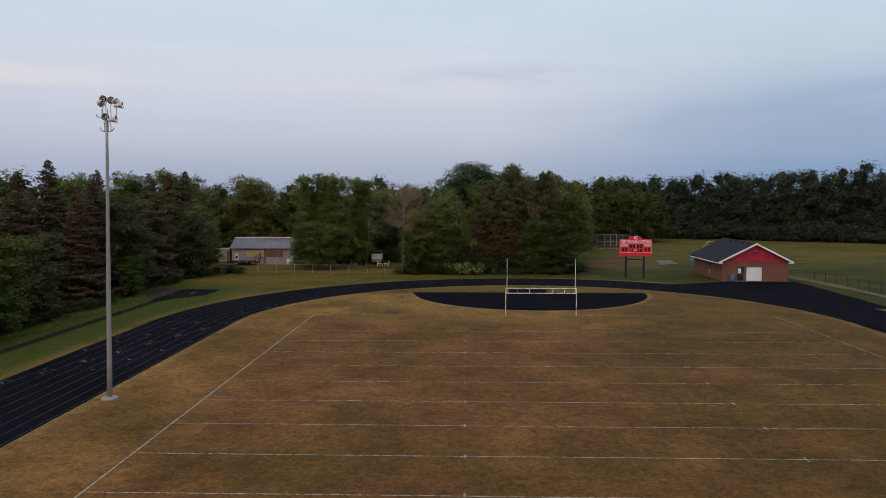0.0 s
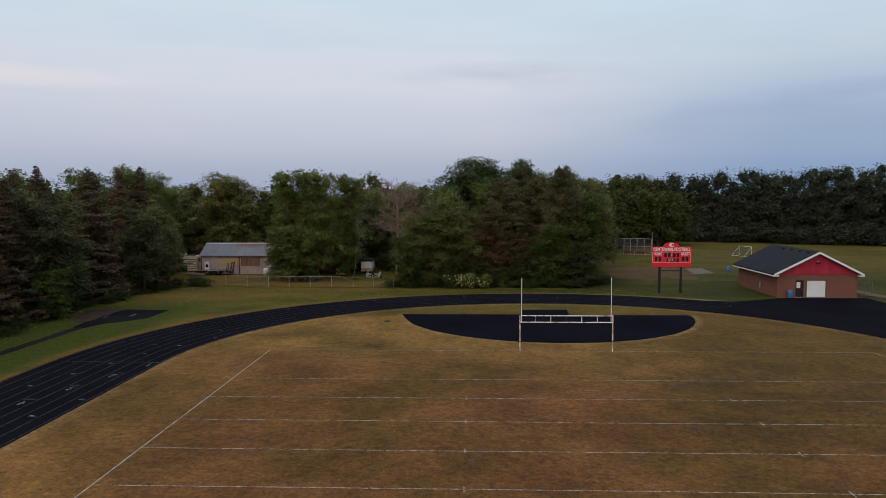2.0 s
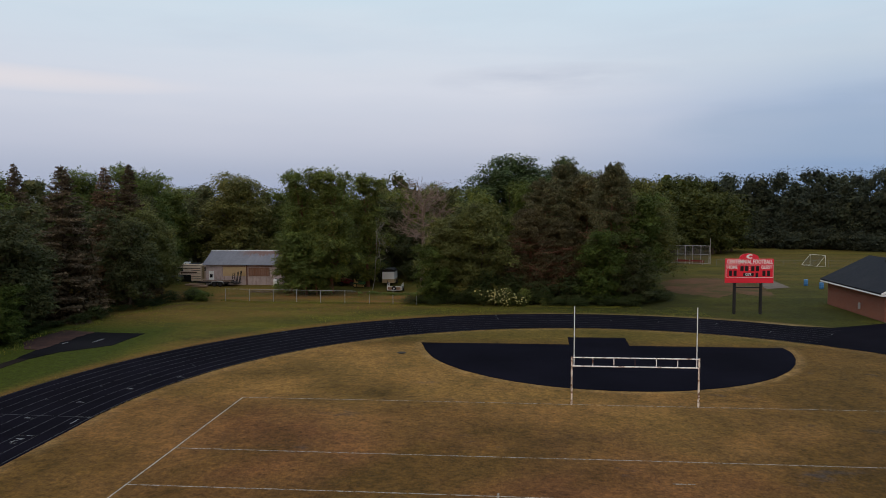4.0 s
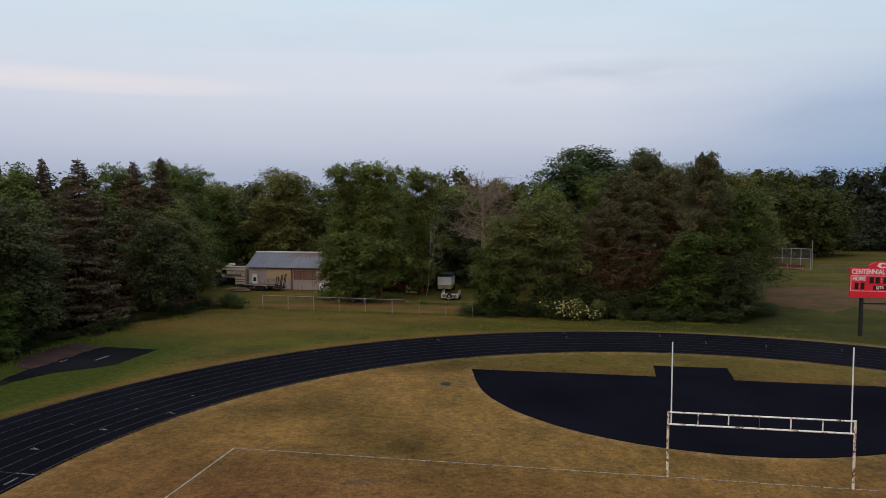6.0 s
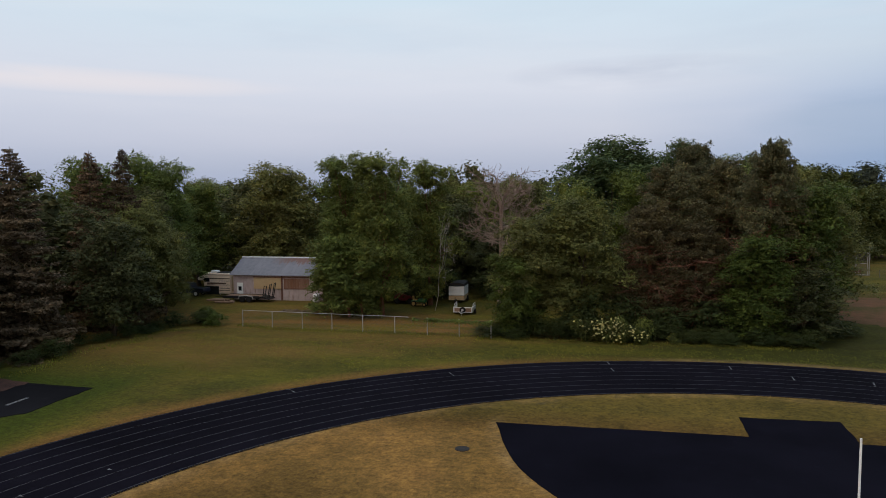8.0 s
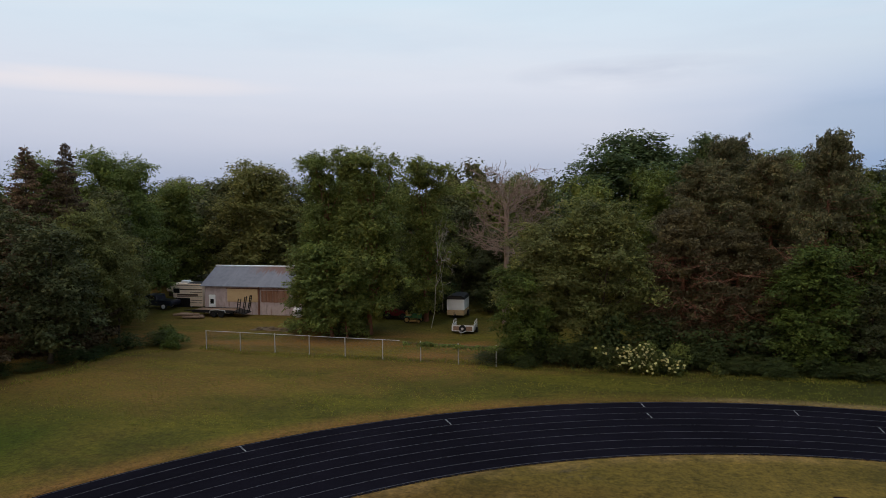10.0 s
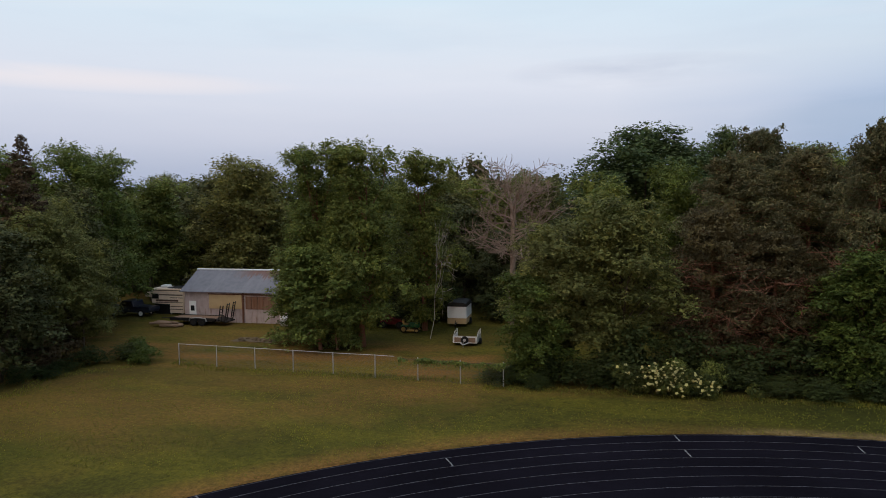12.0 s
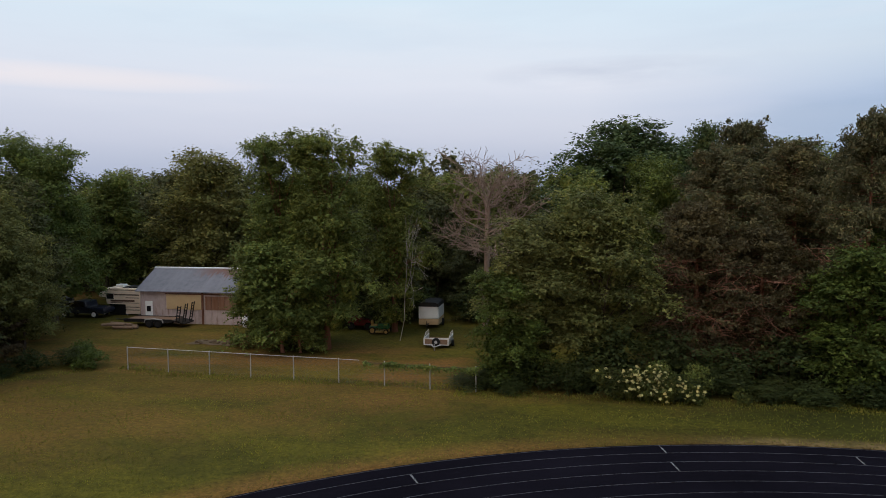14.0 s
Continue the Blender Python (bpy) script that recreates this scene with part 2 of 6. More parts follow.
        shade_tone = g.mix((0.92, 0.85, 0.84), (0.46, 0.485, 0.44), east)
        dry_amount = g.math("MULTIPLY", dry_amount, g.math("SUBTRACT", 1.0, g.math("MULTIPLY", east, 0.7), True))
        mown = g.noise(0.16, 4, 0.6, stretch=(0.10, 1.0, 1), shift=(8, 3, 0))
        dry_far = g.math("MULTIPLY", g.math("MULTIPLY", g.math("SUBTRACT", y, 46.0), 0.05, True), g.math("MULTIPLY", g.math("SUBTRACT", x, 10.0), 0.06, True))
        dry_amount = g.math("MAXIMUM", dry_amount, g.math("MULTIPLY", dry_far, g.step(mown, 0.40, 0.62, 0.30)))
        shade_tone = g.mix(shade_tone, (0.84, 0.77, 0.78), g.math("MULTIPLY", g.math("SUBTRACT", y, 46.0), 0.03, True))
        # worn, dry ground of the yard behind the fence
        yard = g.math("MULTIPLY", g.math("MULTIPLY", g.math("SUBTRACT", y, 42.6), 0.7, True), g.math("MULTIPLY", g.math("SUBTRACT", 57.0, y), 0.2, True))
        yard = g.math("MULTIPLY", yard, g.math("MULTIPLY", g.math("SUBTRACT", -18.0, x), 0.3, True))
        yard = g.math("MULTIPLY", yard, g.step(g.noise(0.22, 5, 0.65, stretch=(0.6, 1.3, 1), shift=(1, 17, 0)), 0.38, 0.60, 0.85))
        dry_amount = g.math("MAXIMUM", dry_amount, yard)
        strip = g.math("MULTIPLY", g.math("SUBTRACT", 1.0, g.math("MULTIPLY", g.math("SUBTRACT", away, 0.35), 0.8), True), g.math("MULTIPLY", g.math("ADD", x, 8.0), 0.2, True))
        col = g.mix(g.mix(g.mix(green, dry, dry_amount), shade_tone, 1.0, "MULTIPLY"), (0.042, 0.052, 0.005), g.math("MULTIPLY", lush_shade, g.math("SUBTRACT", 1.0, g.math("MULTIPLY", edge, 0.9), True)))
        col = g.mix(col, (0.240, 0.158, 0.070), g.math("MULTIPLY", strip, g.step(g.noise(0.3, 4, 0.6, shift=(2, 2, 0)), 0.32, 0.50, 0.9)))
    grain = g.math("ADD", g.math("MULTIPLY", g.math("ADD", fine, blade), 0.30), g.math("MULTIPLY", speck, 0.40))
    tone = g.ramp(grain, [(0.38, (0.40, 0.40, 0.42)), (0.5, (0.94, 0.94, 0.94)), (0.62, (1.62, 1.54, 1.36))])
    g.colour(g.mix(col, tone, 1.0, "MULTIPLY"))
    g.bump(g.math("ADD", g.math("MULTIPLY", fine, 1.0), blade), 0.8, 0.06)
    return g.m


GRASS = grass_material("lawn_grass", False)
TURF = grass_material("dry_field_turf", True)


def make_asphalt(name, colour):
    a = Mat(name, rough=1.0, spec=0.02)
    n1, n2, n3 = a.noise(0.12, 5, 0.6), a.noise(1.1, 5, 0.65), a.noise(55, 3, 0.6)
    dark = tuple(c * 0.72 for c in colour)
    light = tuple(c * 1.45 for c in colour)
    c = a.mix(dark, light, a.step(n1, 0.35, 0.68))
    c = a.mix(c, tuple(v * 2.3 for v in colour), a.step(n2, 0.60, 0.80, 0.5))
    a.colour(c)
    a.bump(n3, 0.25, 0.004)
    return a.m


RUBBER = make_asphalt("black_track_rubber", (0.0058, 0.0050, 0.0080))
ASPHALT = make_asphalt("dark_blue_black_asphalt", (0.0052, 0.0048, 0.0084))
RUNWAY = make_asphalt("worn_runway_asphalt", (0.010, 0.0096, 0.0112))
WORN = make_asphalt("worn_brown_strip", (0.020, 0.0155, 0.0140))


def line_paint(name, colour, wear_lo, wear_hi):
    """Worn paint: it lets the surface below show through where it is gone."""
    a = Mat(name, colour, 0.8, spec=0.2)
    wear = a.math("ADD", a.math("MULTIPLY", a.noise(2.2, 5, 0.7), 0.55), a.math("MULTIPLY", a.noise(14, 3, 0.7), 0.45))
    tr = a.t.nodes.new("ShaderNodeBsdfTransparent")
    mx = a.t.nodes.new("ShaderNodeMixShader")
    a.t.links.new(a.step(wear, wear_lo, wear_hi), mx.inputs[0])
    a.t.links.new(tr.outputs[0], mx.inputs[1])
    a.t.links.new(a.p.outputs[0], mx.inputs[2])
    a.t.links.new(mx.outputs[0], a.out.inputs["Surface"])
    return a.m


FIELD_PAINT = line_paint("chalky_field_paint", (0.36, 0.31, 0.25), 0.38, 0.60)
SIDE_PAINT = line_paint("chalky_sideline_paint", (0.36, 0.31, 0.25), 0.33, 0.53)
LANE_PAINT = line_paint("faded_lane_paint", (0.050, 0.047, 0.054), 0.05, 0.55)
MARK_PAINT = line_paint("white_track_paint", (0.155, 0.155, 0.16), 0.34, 0.56)


def plain(name, colour, rough=0.6, metal=0.0, spec=0.35, dirt=0.35, scale=2.0, tint=(0.55, 0.48, 0.40)):
    """Paint or sheet with a little uneven dirt and sheen."""
    a = Mat(name, colour, rough, metal, spec)
    n = a.math("ADD", a.math("MULTIPLY", a.noise(scale, 5, 0.65), 0.6), a.math("MULTIPLY", a.noise(scale * 9, 4, 0.6), 0.4))
    a.colour(a.mix(colour, tuple(c * t for c, t in zip(colour, tint)), a.step(n, 0.42, 0.72, dirt)))
    a.t.links.new(a.ramp(n, [(0.3, (rough * 0.85,) * 3), (0.7, (min(1.0, rough * 1.2),) * 3)]), a.p.inputs["Roughness"])
    a.bump(n, 0.12, 0.01)
    return a.m


def rusty(name, colour, lo, hi, rough=0.55):
    a = Mat(name, colour, rough, spec=0.35)
    n = a.math("ADD", a.math("MULTIPLY", a.noise(1.7, 5, 0.7), 0.5), a.math("MULTIPLY", a.noise(9, 4, 0.7), 0.5))
    rust = a.mix((0.20, 0.065, 0.025), (0.07, 0.028, 0.016), a.noise(12, 3))
    a.colour(a.mix(colour, rust, a.step(n, lo, hi)))
    a.bump(n, 0.3, 0.01)
    return a.m


WHITE_POST = rusty("white_paint_little_rust", (0.86, 0.79, 0.73), 0.53, 0.57)
RUST_POST = rusty("white_paint_much_rust", (0.80, 0.66, 0.54), 0.48, 0.53)
RUST = rusty("rusted_steel", (0.16, 0.07, 0.045), 0.45, 0.6, 0.85)
GALV = plain("galvanised_steel", (0.36, 0.345, 0.345), 0.5, 0.35, 0.5, 0.4, 3.0)
POLE = plain("weathered_pole_steel", (0.31, 0.28, 0.26), 0.6, 0.15, 0.4, 0.4, 1.2)
REFLECTOR = plain("lamp_reflector", (0.92, 0.82, 0.70), 0.22, 0.85, 0.5, 0.15, 3.0)
LAMP_SHELL = plain("lamp_shell_aluminium", (0.60, 0.56, 0.58), 0.45, 0.15, 0.5, 0.3, 4.0)
CONCRETE = plain("pale_concrete", (0.30, 0.275, 0.25), 0.9, 0, 0.2, 0.5, 2.0)
RED = plain("red_sign_paint", (0.74, 0.012, 0.034), 0.45, 0, 0.4, 0.25, 0.8)
RED_BOARD = plain("red_painted_boards", (0.48, 0.024, 0.056), 0.7, 0, 0.3, 0.6, 1.5)
WHITE = plain("white_paint", (0.78, 0.77, 0.75), 0.6, 0, 0.35, 0.25, 1.5)
DULL_WHITE = plain("dull_white_paint", (0.60, 0.58, 0.56), 0.6, 0, 0.35, 0.5, 1.5)
BLACK = plain("black_paint", (0.012, 0.011, 0.012), 0.5, 0, 0.35, 0.4, 2.0)
PANEL_BLACK = plain("dark_display_panel", (0.008, 0.006, 0.008), 0.3, 0, 0.4, 0.2, 2.0)
BLUE = plain("blue_plastic", (0.05, 0.17, 0.36), 0.5, 0, 0.4, 0.4, 3.0)
CREAM = plain("cream_siding", (0.90, 0.70, 0.54), 0.6, 0, 0.35, 0.35, 1.5)
TAN = plain("tan_siding", (0.50, 0.35, 0.19), 0.65, 0, 0.3, 0.4, 1.2)
BROWN = plain("brown_stripe", (0.13, 0.07, 0.045), 0.6, 0, 0.3, 0.3, 2.0)
DARK_GLASS = plain("dark_window_glass", (0.012, 0.013, 0.016), 0.08, 0, 0.6, 0.1, 1.0)
TYRE = plain("tyre_rubber", (0.014, 0.013, 0.013), 0.9, 0, 0.2, 0.4, 6.0)
NAVY = plain("dark_navy_car_paint", (0.014, 0.018, 0.034), 0.3, 0, 0.5, 0.3, 1.5)
WOOD = plain("weathered_wood", (0.22, 0.14, 0.095), 0.85, 0, 0.2, 0.6, 5.0)
GREEN_PAINT = plain("green_machine_paint", (0.015, 0.09, 0.025), 0.5, 0, 0.4, 0.4, 3.0)
YELLOW_PAINT = plain("yellow_machine_paint", (0.34, 0.21, 0.06), 0.5, 0, 0.4, 0.3, 3.0)
DARK_RED = plain("dark_red_paint", (0.14, 0.012, 0.016), 0.6, 0, 0.3, 0.5, 3.0)
DRAIN = plain("dark_drain_iron", (0.020, 0.016, 0.014), 0.8, 0, 0.3, 0.4, 3.0)
WIRE = plain("dull_fence_wire", (0.14, 0.135, 0.13), 0.7, 0.2, 0.3, 0.3, 4.0)
ROOF_CAP = plain("pale_ridge_sheet", (0.60, 0.60, 0.61), 0.5, 0.2, 0.4, 0.3, 1.0)


def brick_material():
    a = Mat("red_brown_brick", rough=0.9, spec=0.2)
    mp = a.t.nodes.new("ShaderNodeMapping")
    mp.inputs["Rotation"].default_value = (radians(90), 0, 0)
    a.t.links.new(a.co, mp.inputs["Vector"])
    b = a.t.nodes.new("ShaderNodeTexBrick")
    b.inputs["Scale"].default_value = 1.0
    b.inputs["Brick Width"].default_value, b.inputs["Row Height"].default_value, b.inputs["Mortar Size"].default_value = 0.21, 0.075, 0.006
    b.inputs["Color1"].default_value, b.inputs["Color2"].default_value = (0.20, 0.068, 0.040, 1), (0.15, 0.052, 0.034, 1)
    b.inputs["Mortar"].default_value = (0.22, 0.16, 0.13, 1)
    a.t.links.new(mp.outputs[0], b.inputs["Vector"])
    a.colour(a.mix(b.outputs["Color"], (0.24, 0.10, 0.06), a.step(a.noise(0.7, 5, 0.6), 0.45, 0.75, 0.5)))
    a.bump(b.outputs["Fac"], -0.3, 0.006)
    return a.m


BRICK = brick_material()


def shingle_material():
    a = Mat("dark_roof_shingles", rough=0.9, spec=0.2)
    n = a.noise(5, 4, 0.7, stretch=(0.5, 1, 1))
    c = a.mix((0.008, 0.009, 0.013), (0.017, 0.018, 0.024), a.step(n, 0.35, 0.65))
    a.colour(a.mix(c, (0.021, 0.021, 0.025), a.step(a.noise(0.5, 4), 0.5, 0.7, 0.5)))
    a.bump(n, 0.4, 0.01)
    return a.m


SHINGLE = shingle_material()


def sheet_metal(name, base, rust_lo, rust_hi):
    a = Mat(name, rough=0.6, metal=0.0, spec=0.25)
    streak = a.noise(0.9, 5, 0.7, stretch=(3.0, 3.0, 0.35))
    spots = a.noise(3.0, 5, 0.7)
    c = a.mix(base, tuple(v * 0.7 for v in base), a.step(spots, 0.4, 0.7))
    c = a.mix(c, tuple(min(1, v * 1.22) for v in base), a.math("MULTIPLY", a.random_piece(), 0.6))
    a.colour(a.mix(c, (0.17, 0.075, 0.040), a.step(streak, rust_lo, rust_hi)))
    a.bump(spots, 0.15, 0.01)
    return a.m


WALL_SHEET = sheet_metal("weathered_wall_sheet", (0.440, 0.345, 0.325), 0.56, 0.74)
RUST_SHEET = sheet_metal("rusty_wall_sheet", (0.22, 0.12, 0.085), 0.38, 0.62)


def rusted_roof():
    """Grey sheet, with runs of rust from the ridge down the eastern half."""
    a = Mat("grey_roof_sheet_rusting", rough=0.55, spec=0.3)
    spots = a.noise(2.2, 5, 0.7)
    base = a.mix((0.150, 0.146, 0.168), (0.112, 0.108, 0.124), a.step(spots, 0.4, 0.7))
    base = a.mix(base, (0.185, 0.180, 0.200), a.step(a.noise(0.5, 4, 0.6, stretch=(2.4, 0.4, 0.4)), 0.5, 0.7, 0.6))
    xyz = a.t.nodes.new("ShaderNodeSeparateXYZ")
    a.t.links.new(a.co, xyz.inputs[0])
    high = a.math("MULTIPLY", a.math("SUBTRACT", xyz.outputs["Z"], 3.0), 0.42)
    streak = a.math("ADD", a.noise(1.1, 5, 0.7, stretch=(3.2, 0.3, 0.3)), high)
    side = a.math("MULTIPLY", a.math("ADD", xyz.outputs["X"], 50.0), 0.4, True)
    a.colour(a.mix(base, a.mix((0.17, 0.072, 0.045), (0.10, 0.05, 0.036), spots), a.math("MULTIPLY", side, a.step(streak, 0.90, 1.22, 0.85))))
    a.bump(spots, 0.12, 0.01)
    return a.m


ROOF_RUST = rusted_roof()


def weathered_boards():
    """Red paint, bleached and scraped along the boards."""
    a = Mat("weathered_red_boards", rough=0.7, spec=0.3)
    run = a.noise(1.6, 5, 0.7, stretch=(6.0, 6.0, 0.5))
    c = a.mix((0.50, 0.030, 0.062), (0.34, 0.020, 0.040), a.step(run, 0.42, 0.60))
    c = a.mix(c, (0.56, 0.120, 0.150), a.step(a.noise(2.4, 5, 0.75, stretch=(5.0, 5.0, 0.4), shift=(3, 1, 4)), 0.56, 0.74, 0.6))
    a.colour(a.mix(c, (0.22, 0.016, 0.030), a.math("MULTIPLY", a.random_piece(), 0.35)))
    a.bump(run, 0.25, 0.01)
    return a.m


BOARDS = weathered_boards()


def dirt_material(name, c1, c2, weeds=0.0):
    a = Mat(name, rough=0.95, spec=0.1)
    n = a.math("ADD", a.math("MULTIPLY", a.noise(0.4, 5, 0.65), 0.6), a.math("MULTIPLY", a.noise(5, 5, 0.7), 0.4))
    c = a.mix(c1, c2, a.step(n, 0.36, 0.62))
    if weeds:
        c = a.mix(c, (0.050, 0.046, 0.010), a.step(a.noise(0.16, 6, 0.7, shift=(5, 2, 0)), 0.46, 0.60, weeds))
    a.colour(c)
    a.bump(n, 0.5, 0.03)
    return a.m


CLAY = dirt_material("reddish_infield_clay", (0.140, 0.062, 0.034), (0.080, 0.045, 0.020), 0.85)
SLAB = plain("worn_grey_slab", (0.135, 0.104, 0.082), 0.9, 0, 0.2, 0.5, 1.0)
SAND = dirt_material("damp_brown_sand", (0.078, 0.039, 0.029), (0.024, 0.015, 0.015))
GRAVEL = dirt_material("brown_gravel", (0.150, 0.105, 0.068), (0.090, 0.064, 0.038))


def leaf_material(name, c_dark, c_mid, c_light, scale=0.45):
    a = Mat(name, rough=0.7, spec=0.18)
    pick = a.ramp(a.random_island(), [(0.0, tuple(v * 1.15 for v in c_dark)), (0.5, c_mid), (1.0, tuple(v * 0.92 for v in c_light))])
    clump = a.ramp(a.noise(scale, 4, 0.6), [(0.32, (0.68, 0.68, 0.70)), (0.5, (1, 1, 1)), (0.68, (1.34, 1.28, 1.06))])
    tuft = a.ramp(a.noise(scale * 4.5, 3, 0.6, shift=(5, 2, 8)), [(0.34, (0.78, 0.78, 0.80)), (0.5, (1, 1, 1)), (0.66, (1.22, 1.20, 1.10))])
    clump = a.mix(clump, tuft, 1.0, "MULTIPLY")
    each = a.ramp(a.random_piece(), [(0.0, (0.86, 0.92, 0.92)), (1.0, (1.12, 1.05, 1.0))])
    c = a.mix(a.mix(pick, clump, 1.0, "MULTIPLY"), each, 1.0, "MULTIPLY")
    a.colour(c)
    tl = a.t.nodes.new("ShaderNodeBsdfTranslucent")
    a.t.links.new(c, tl.inputs["Color"])
    mx = a.t.nodes.new("ShaderNodeMixShader")
    mx.inputs[0].default_value = 0.32
    a.t.links.new(a.p.outputs[0], mx.inputs[1])
    a.t.links.new(tl.outputs[0], mx.inputs[2])
    a.t.links.new(mx.outputs[0], a.out.inputs["Surface"])
    return a.m


LEAF_GREEN = leaf_material("green_leaves", (0.0746, 0.1023, 0.0261), (0.1295, 0.1574, 0.0392), (0.2118, 0.2233, 0.0563))
LEAF_OLIVE = leaf_material("olive_leaves", (0.0870, 0.0965, 0.0294), (0.1438, 0.1448, 0.0444), (0.2135, 0.1981, 0.0635))
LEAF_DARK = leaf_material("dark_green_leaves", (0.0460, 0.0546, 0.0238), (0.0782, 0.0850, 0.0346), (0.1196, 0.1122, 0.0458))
LEAF_ROUND = leaf_material("bluish_green_leaves", (0.0497, 0.0737, 0.0294), (0.0845, 0.1148, 0.0427), (0.1292, 0.1515, 0.0564))
LEAF_BRIGHT = leaf_material("fresh_green_leaves", (0.0500, 0.0728, 0.0154), (0.0873, 0.1148, 0.0231), (0.1373, 0.1543, 0.0332))
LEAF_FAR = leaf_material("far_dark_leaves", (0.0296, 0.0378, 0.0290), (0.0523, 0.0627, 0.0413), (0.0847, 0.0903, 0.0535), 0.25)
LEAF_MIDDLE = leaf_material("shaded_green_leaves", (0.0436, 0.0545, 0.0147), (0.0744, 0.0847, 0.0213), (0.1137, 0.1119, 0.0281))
# darker copy of the leaf greens: deep shade under the trees, put into colour
LEAF_UNDER_SHADE = leaf_material("shaded_undergrowth_leaves", (0.0270, 0.0392, 0.0123), (0.0446, 0.0580, 0.0169), (0.0675, 0.0796, 0.0221))
NEEDLE_DRY = leaf_material("dying_pine_needles", (0.0541, 0.0463, 0.0232), (0.0819, 0.0691, 0.0348), (0.1141, 0.1019, 0.0512))
NEEDLE_SPRUCE = leaf_material("spruce_needles", (0.0692, 0.0486, 0.0275), (0.1179, 0.0759, 0.0442), (0.2340, 0.1520, 0.0992))
NEEDLE_BROWN = leaf_material("browning_spruce_needles", (0.0651, 0.0416, 0.0255), (0.1041, 0.0648, 0.0370), (0.1465, 0.0988, 0.0569))
NEEDLE_PINE = leaf_material("pine_needles", (0.0611, 0.0663, 0.0306), (0.1078, 0.1002, 0.0474), (0.1782, 0.1468, 0.0757))
FLOWER = leaf_material("white_blossom", (0.3142, 0.2835, 0.1127), (0.4488, 0.3915, 0.1653), (0.5386, 0.4726, 0.2104))
DRY_BLADE = leaf_material("dry_grass_blades", (0.1043, 0.0757, 0.0237), (0.1565, 0.1075, 0.0336), (0.2277, 0.1593, 0.0593), 0.3)
GRASS_BLADE = leaf_material("grass_blades", (0.1085, 0.1297, 0.0204), (0.1609, 0.1630, 0.0295), (0.2711, 0.2224, 0.0476), 0.2)


def bark_material(name, c1, c2):
    a = Mat(name, rough=0.95, spec=0.1)
    n = a.noise(3.5, 5, 0.7, stretch=(2.2, 2.2, 0.5))
    a.colour(a.mix(c1, c2, a.step(n, 0.36, 0.64)))
    a.bump(n, 0.6, 0.03)
    return a.m


BARK = bark_material("grey_brown_bark", (0.060, 0.044, 0.034), (0.110, 0.080, 0.062))
BARK_RED = bark_material("reddish_bark", (0.150, 0.070, 0.044), (0.230, 0.112, 0.074))
BARK_PALE = bark_material("brown_dead_wood", (0.215, 0.147, 0.116), (0.285, 0.208, 0.168))
BARK_BIRCH = bark_material("white_birch_bark", (0.40, 0.36, 0.31), (0.22, 0.18, 0.15))

# ---- building blocks ----
class Geo:
    """Points and faces of one mesh, in metres."""

    def __init__(self):
        self.v, self.f = [], []

    def add(self, verts, faces):
        k = len(self.v)
        self.v += [tuple(p) for p in verts]
        self.f += [tuple(k + i for i in f) for f in faces]
        return self

    def box(self, x0, x1, y0, y1, z0, z1):
        v = [(x, y, z) for z in (z0, z1) for y in (y0, y1) for x in (x0, x1)]
        return self.add(v, [(0, 2, 3, 1), (4, 5, 7, 6), (0, 1, 5, 4), (2, 6, 7, 3), (0, 4, 6, 2), (1, 3, 7, 5)])

    def tube(self, pts, radii, n=8, cap=True):
        pts = [Vector(p) for p in pts]
        rings, ref = [], Vector((0.31, 0.87, 0.39)).normalized()
        for i, p in enumerate(pts):
            d = (pts[min(i + 1, len(pts) - 1)] - pts[max(i - 1, 0)]).normalized()
            a = d.cross(ref)
            if a.length < 0.05:
                a = d.cross(Vector((1, 0, 0)))
            a.normalize()
            b = d.cross(a)
            rings.append([p + (a * math.cos(2 * math.pi * j / n) + b * math.sin(2 * math.pi * j / n)) * radii[i] for j in range(n)])
        v = [q for r in rings for q in r]
        f = [(i * n + j, i * n + (j + 1) % n, (i + 1) * n + (j + 1) % n, (i + 1) * n + j) for i in range(len(pts) - 1) for j in range(n)]
        if cap:
            f += [tuple(reversed(range(n))), tuple(range((len(pts) - 1) * n, len(pts) * n))]
        return self.add(v, f)

    def prism(self, poly, z0, z1):
        """A flat outline in x and y, with walls down to z0."""
        n = len(poly)
        v = [(x, y, z0) for x, y in poly] + [(x, y, z1) for x, y in poly]
        return self.add(v, [tuple(range(n, 2 * n)), tuple(reversed(range(n)))] + [(i, (i + 1) % n, n + (i + 1) % n, n + i) for i in range(n)])

    def slab(self, poly, y0, y1):
        """A flat outline in x and z, between two depths."""
        n = len(poly)
        v = [(x, y0, z) for x, z in poly] + [(x, y1, z) for x, z in poly]
        return self.add(v, [tuple(range(n)), tuple(reversed(range(n, 2 * n)))] + [((i + 1) % n, i, n + i, n + (i + 1) % n) for i in range(n)])

    def wheel(self, c, r, w, n=18, axis="y"):
        """A tyre-like disc with rounded shoulders."""
        prof = [(-w / 2, r * 0.62), (-w / 2, r * 0.92), (-w * 0.34, r), (w * 0.34, r), (w / 2, r * 0.92), (w / 2, r * 0.62)]
        v = []
        for o, q in prof:
            for j in range(n):
                a, b = q * math.cos(2 * math.pi * j / n), q * math.sin(2 * math.pi * j / n)
                v.append((c[0] + a, c[1] + o, c[2] + b) if axis == "y" else (c[0] + o, c[1] + a, c[2] + b))
        f = [(i * n + j, i * n + (j + 1) % n, (i + 1) * n + (j + 1) % n, (i + 1) * n + j) for i in range(5) for j in range(n)]
        f += [tuple(range(n)), tuple(range(5 * n, 6 * n))]
        return self.add(v, f)


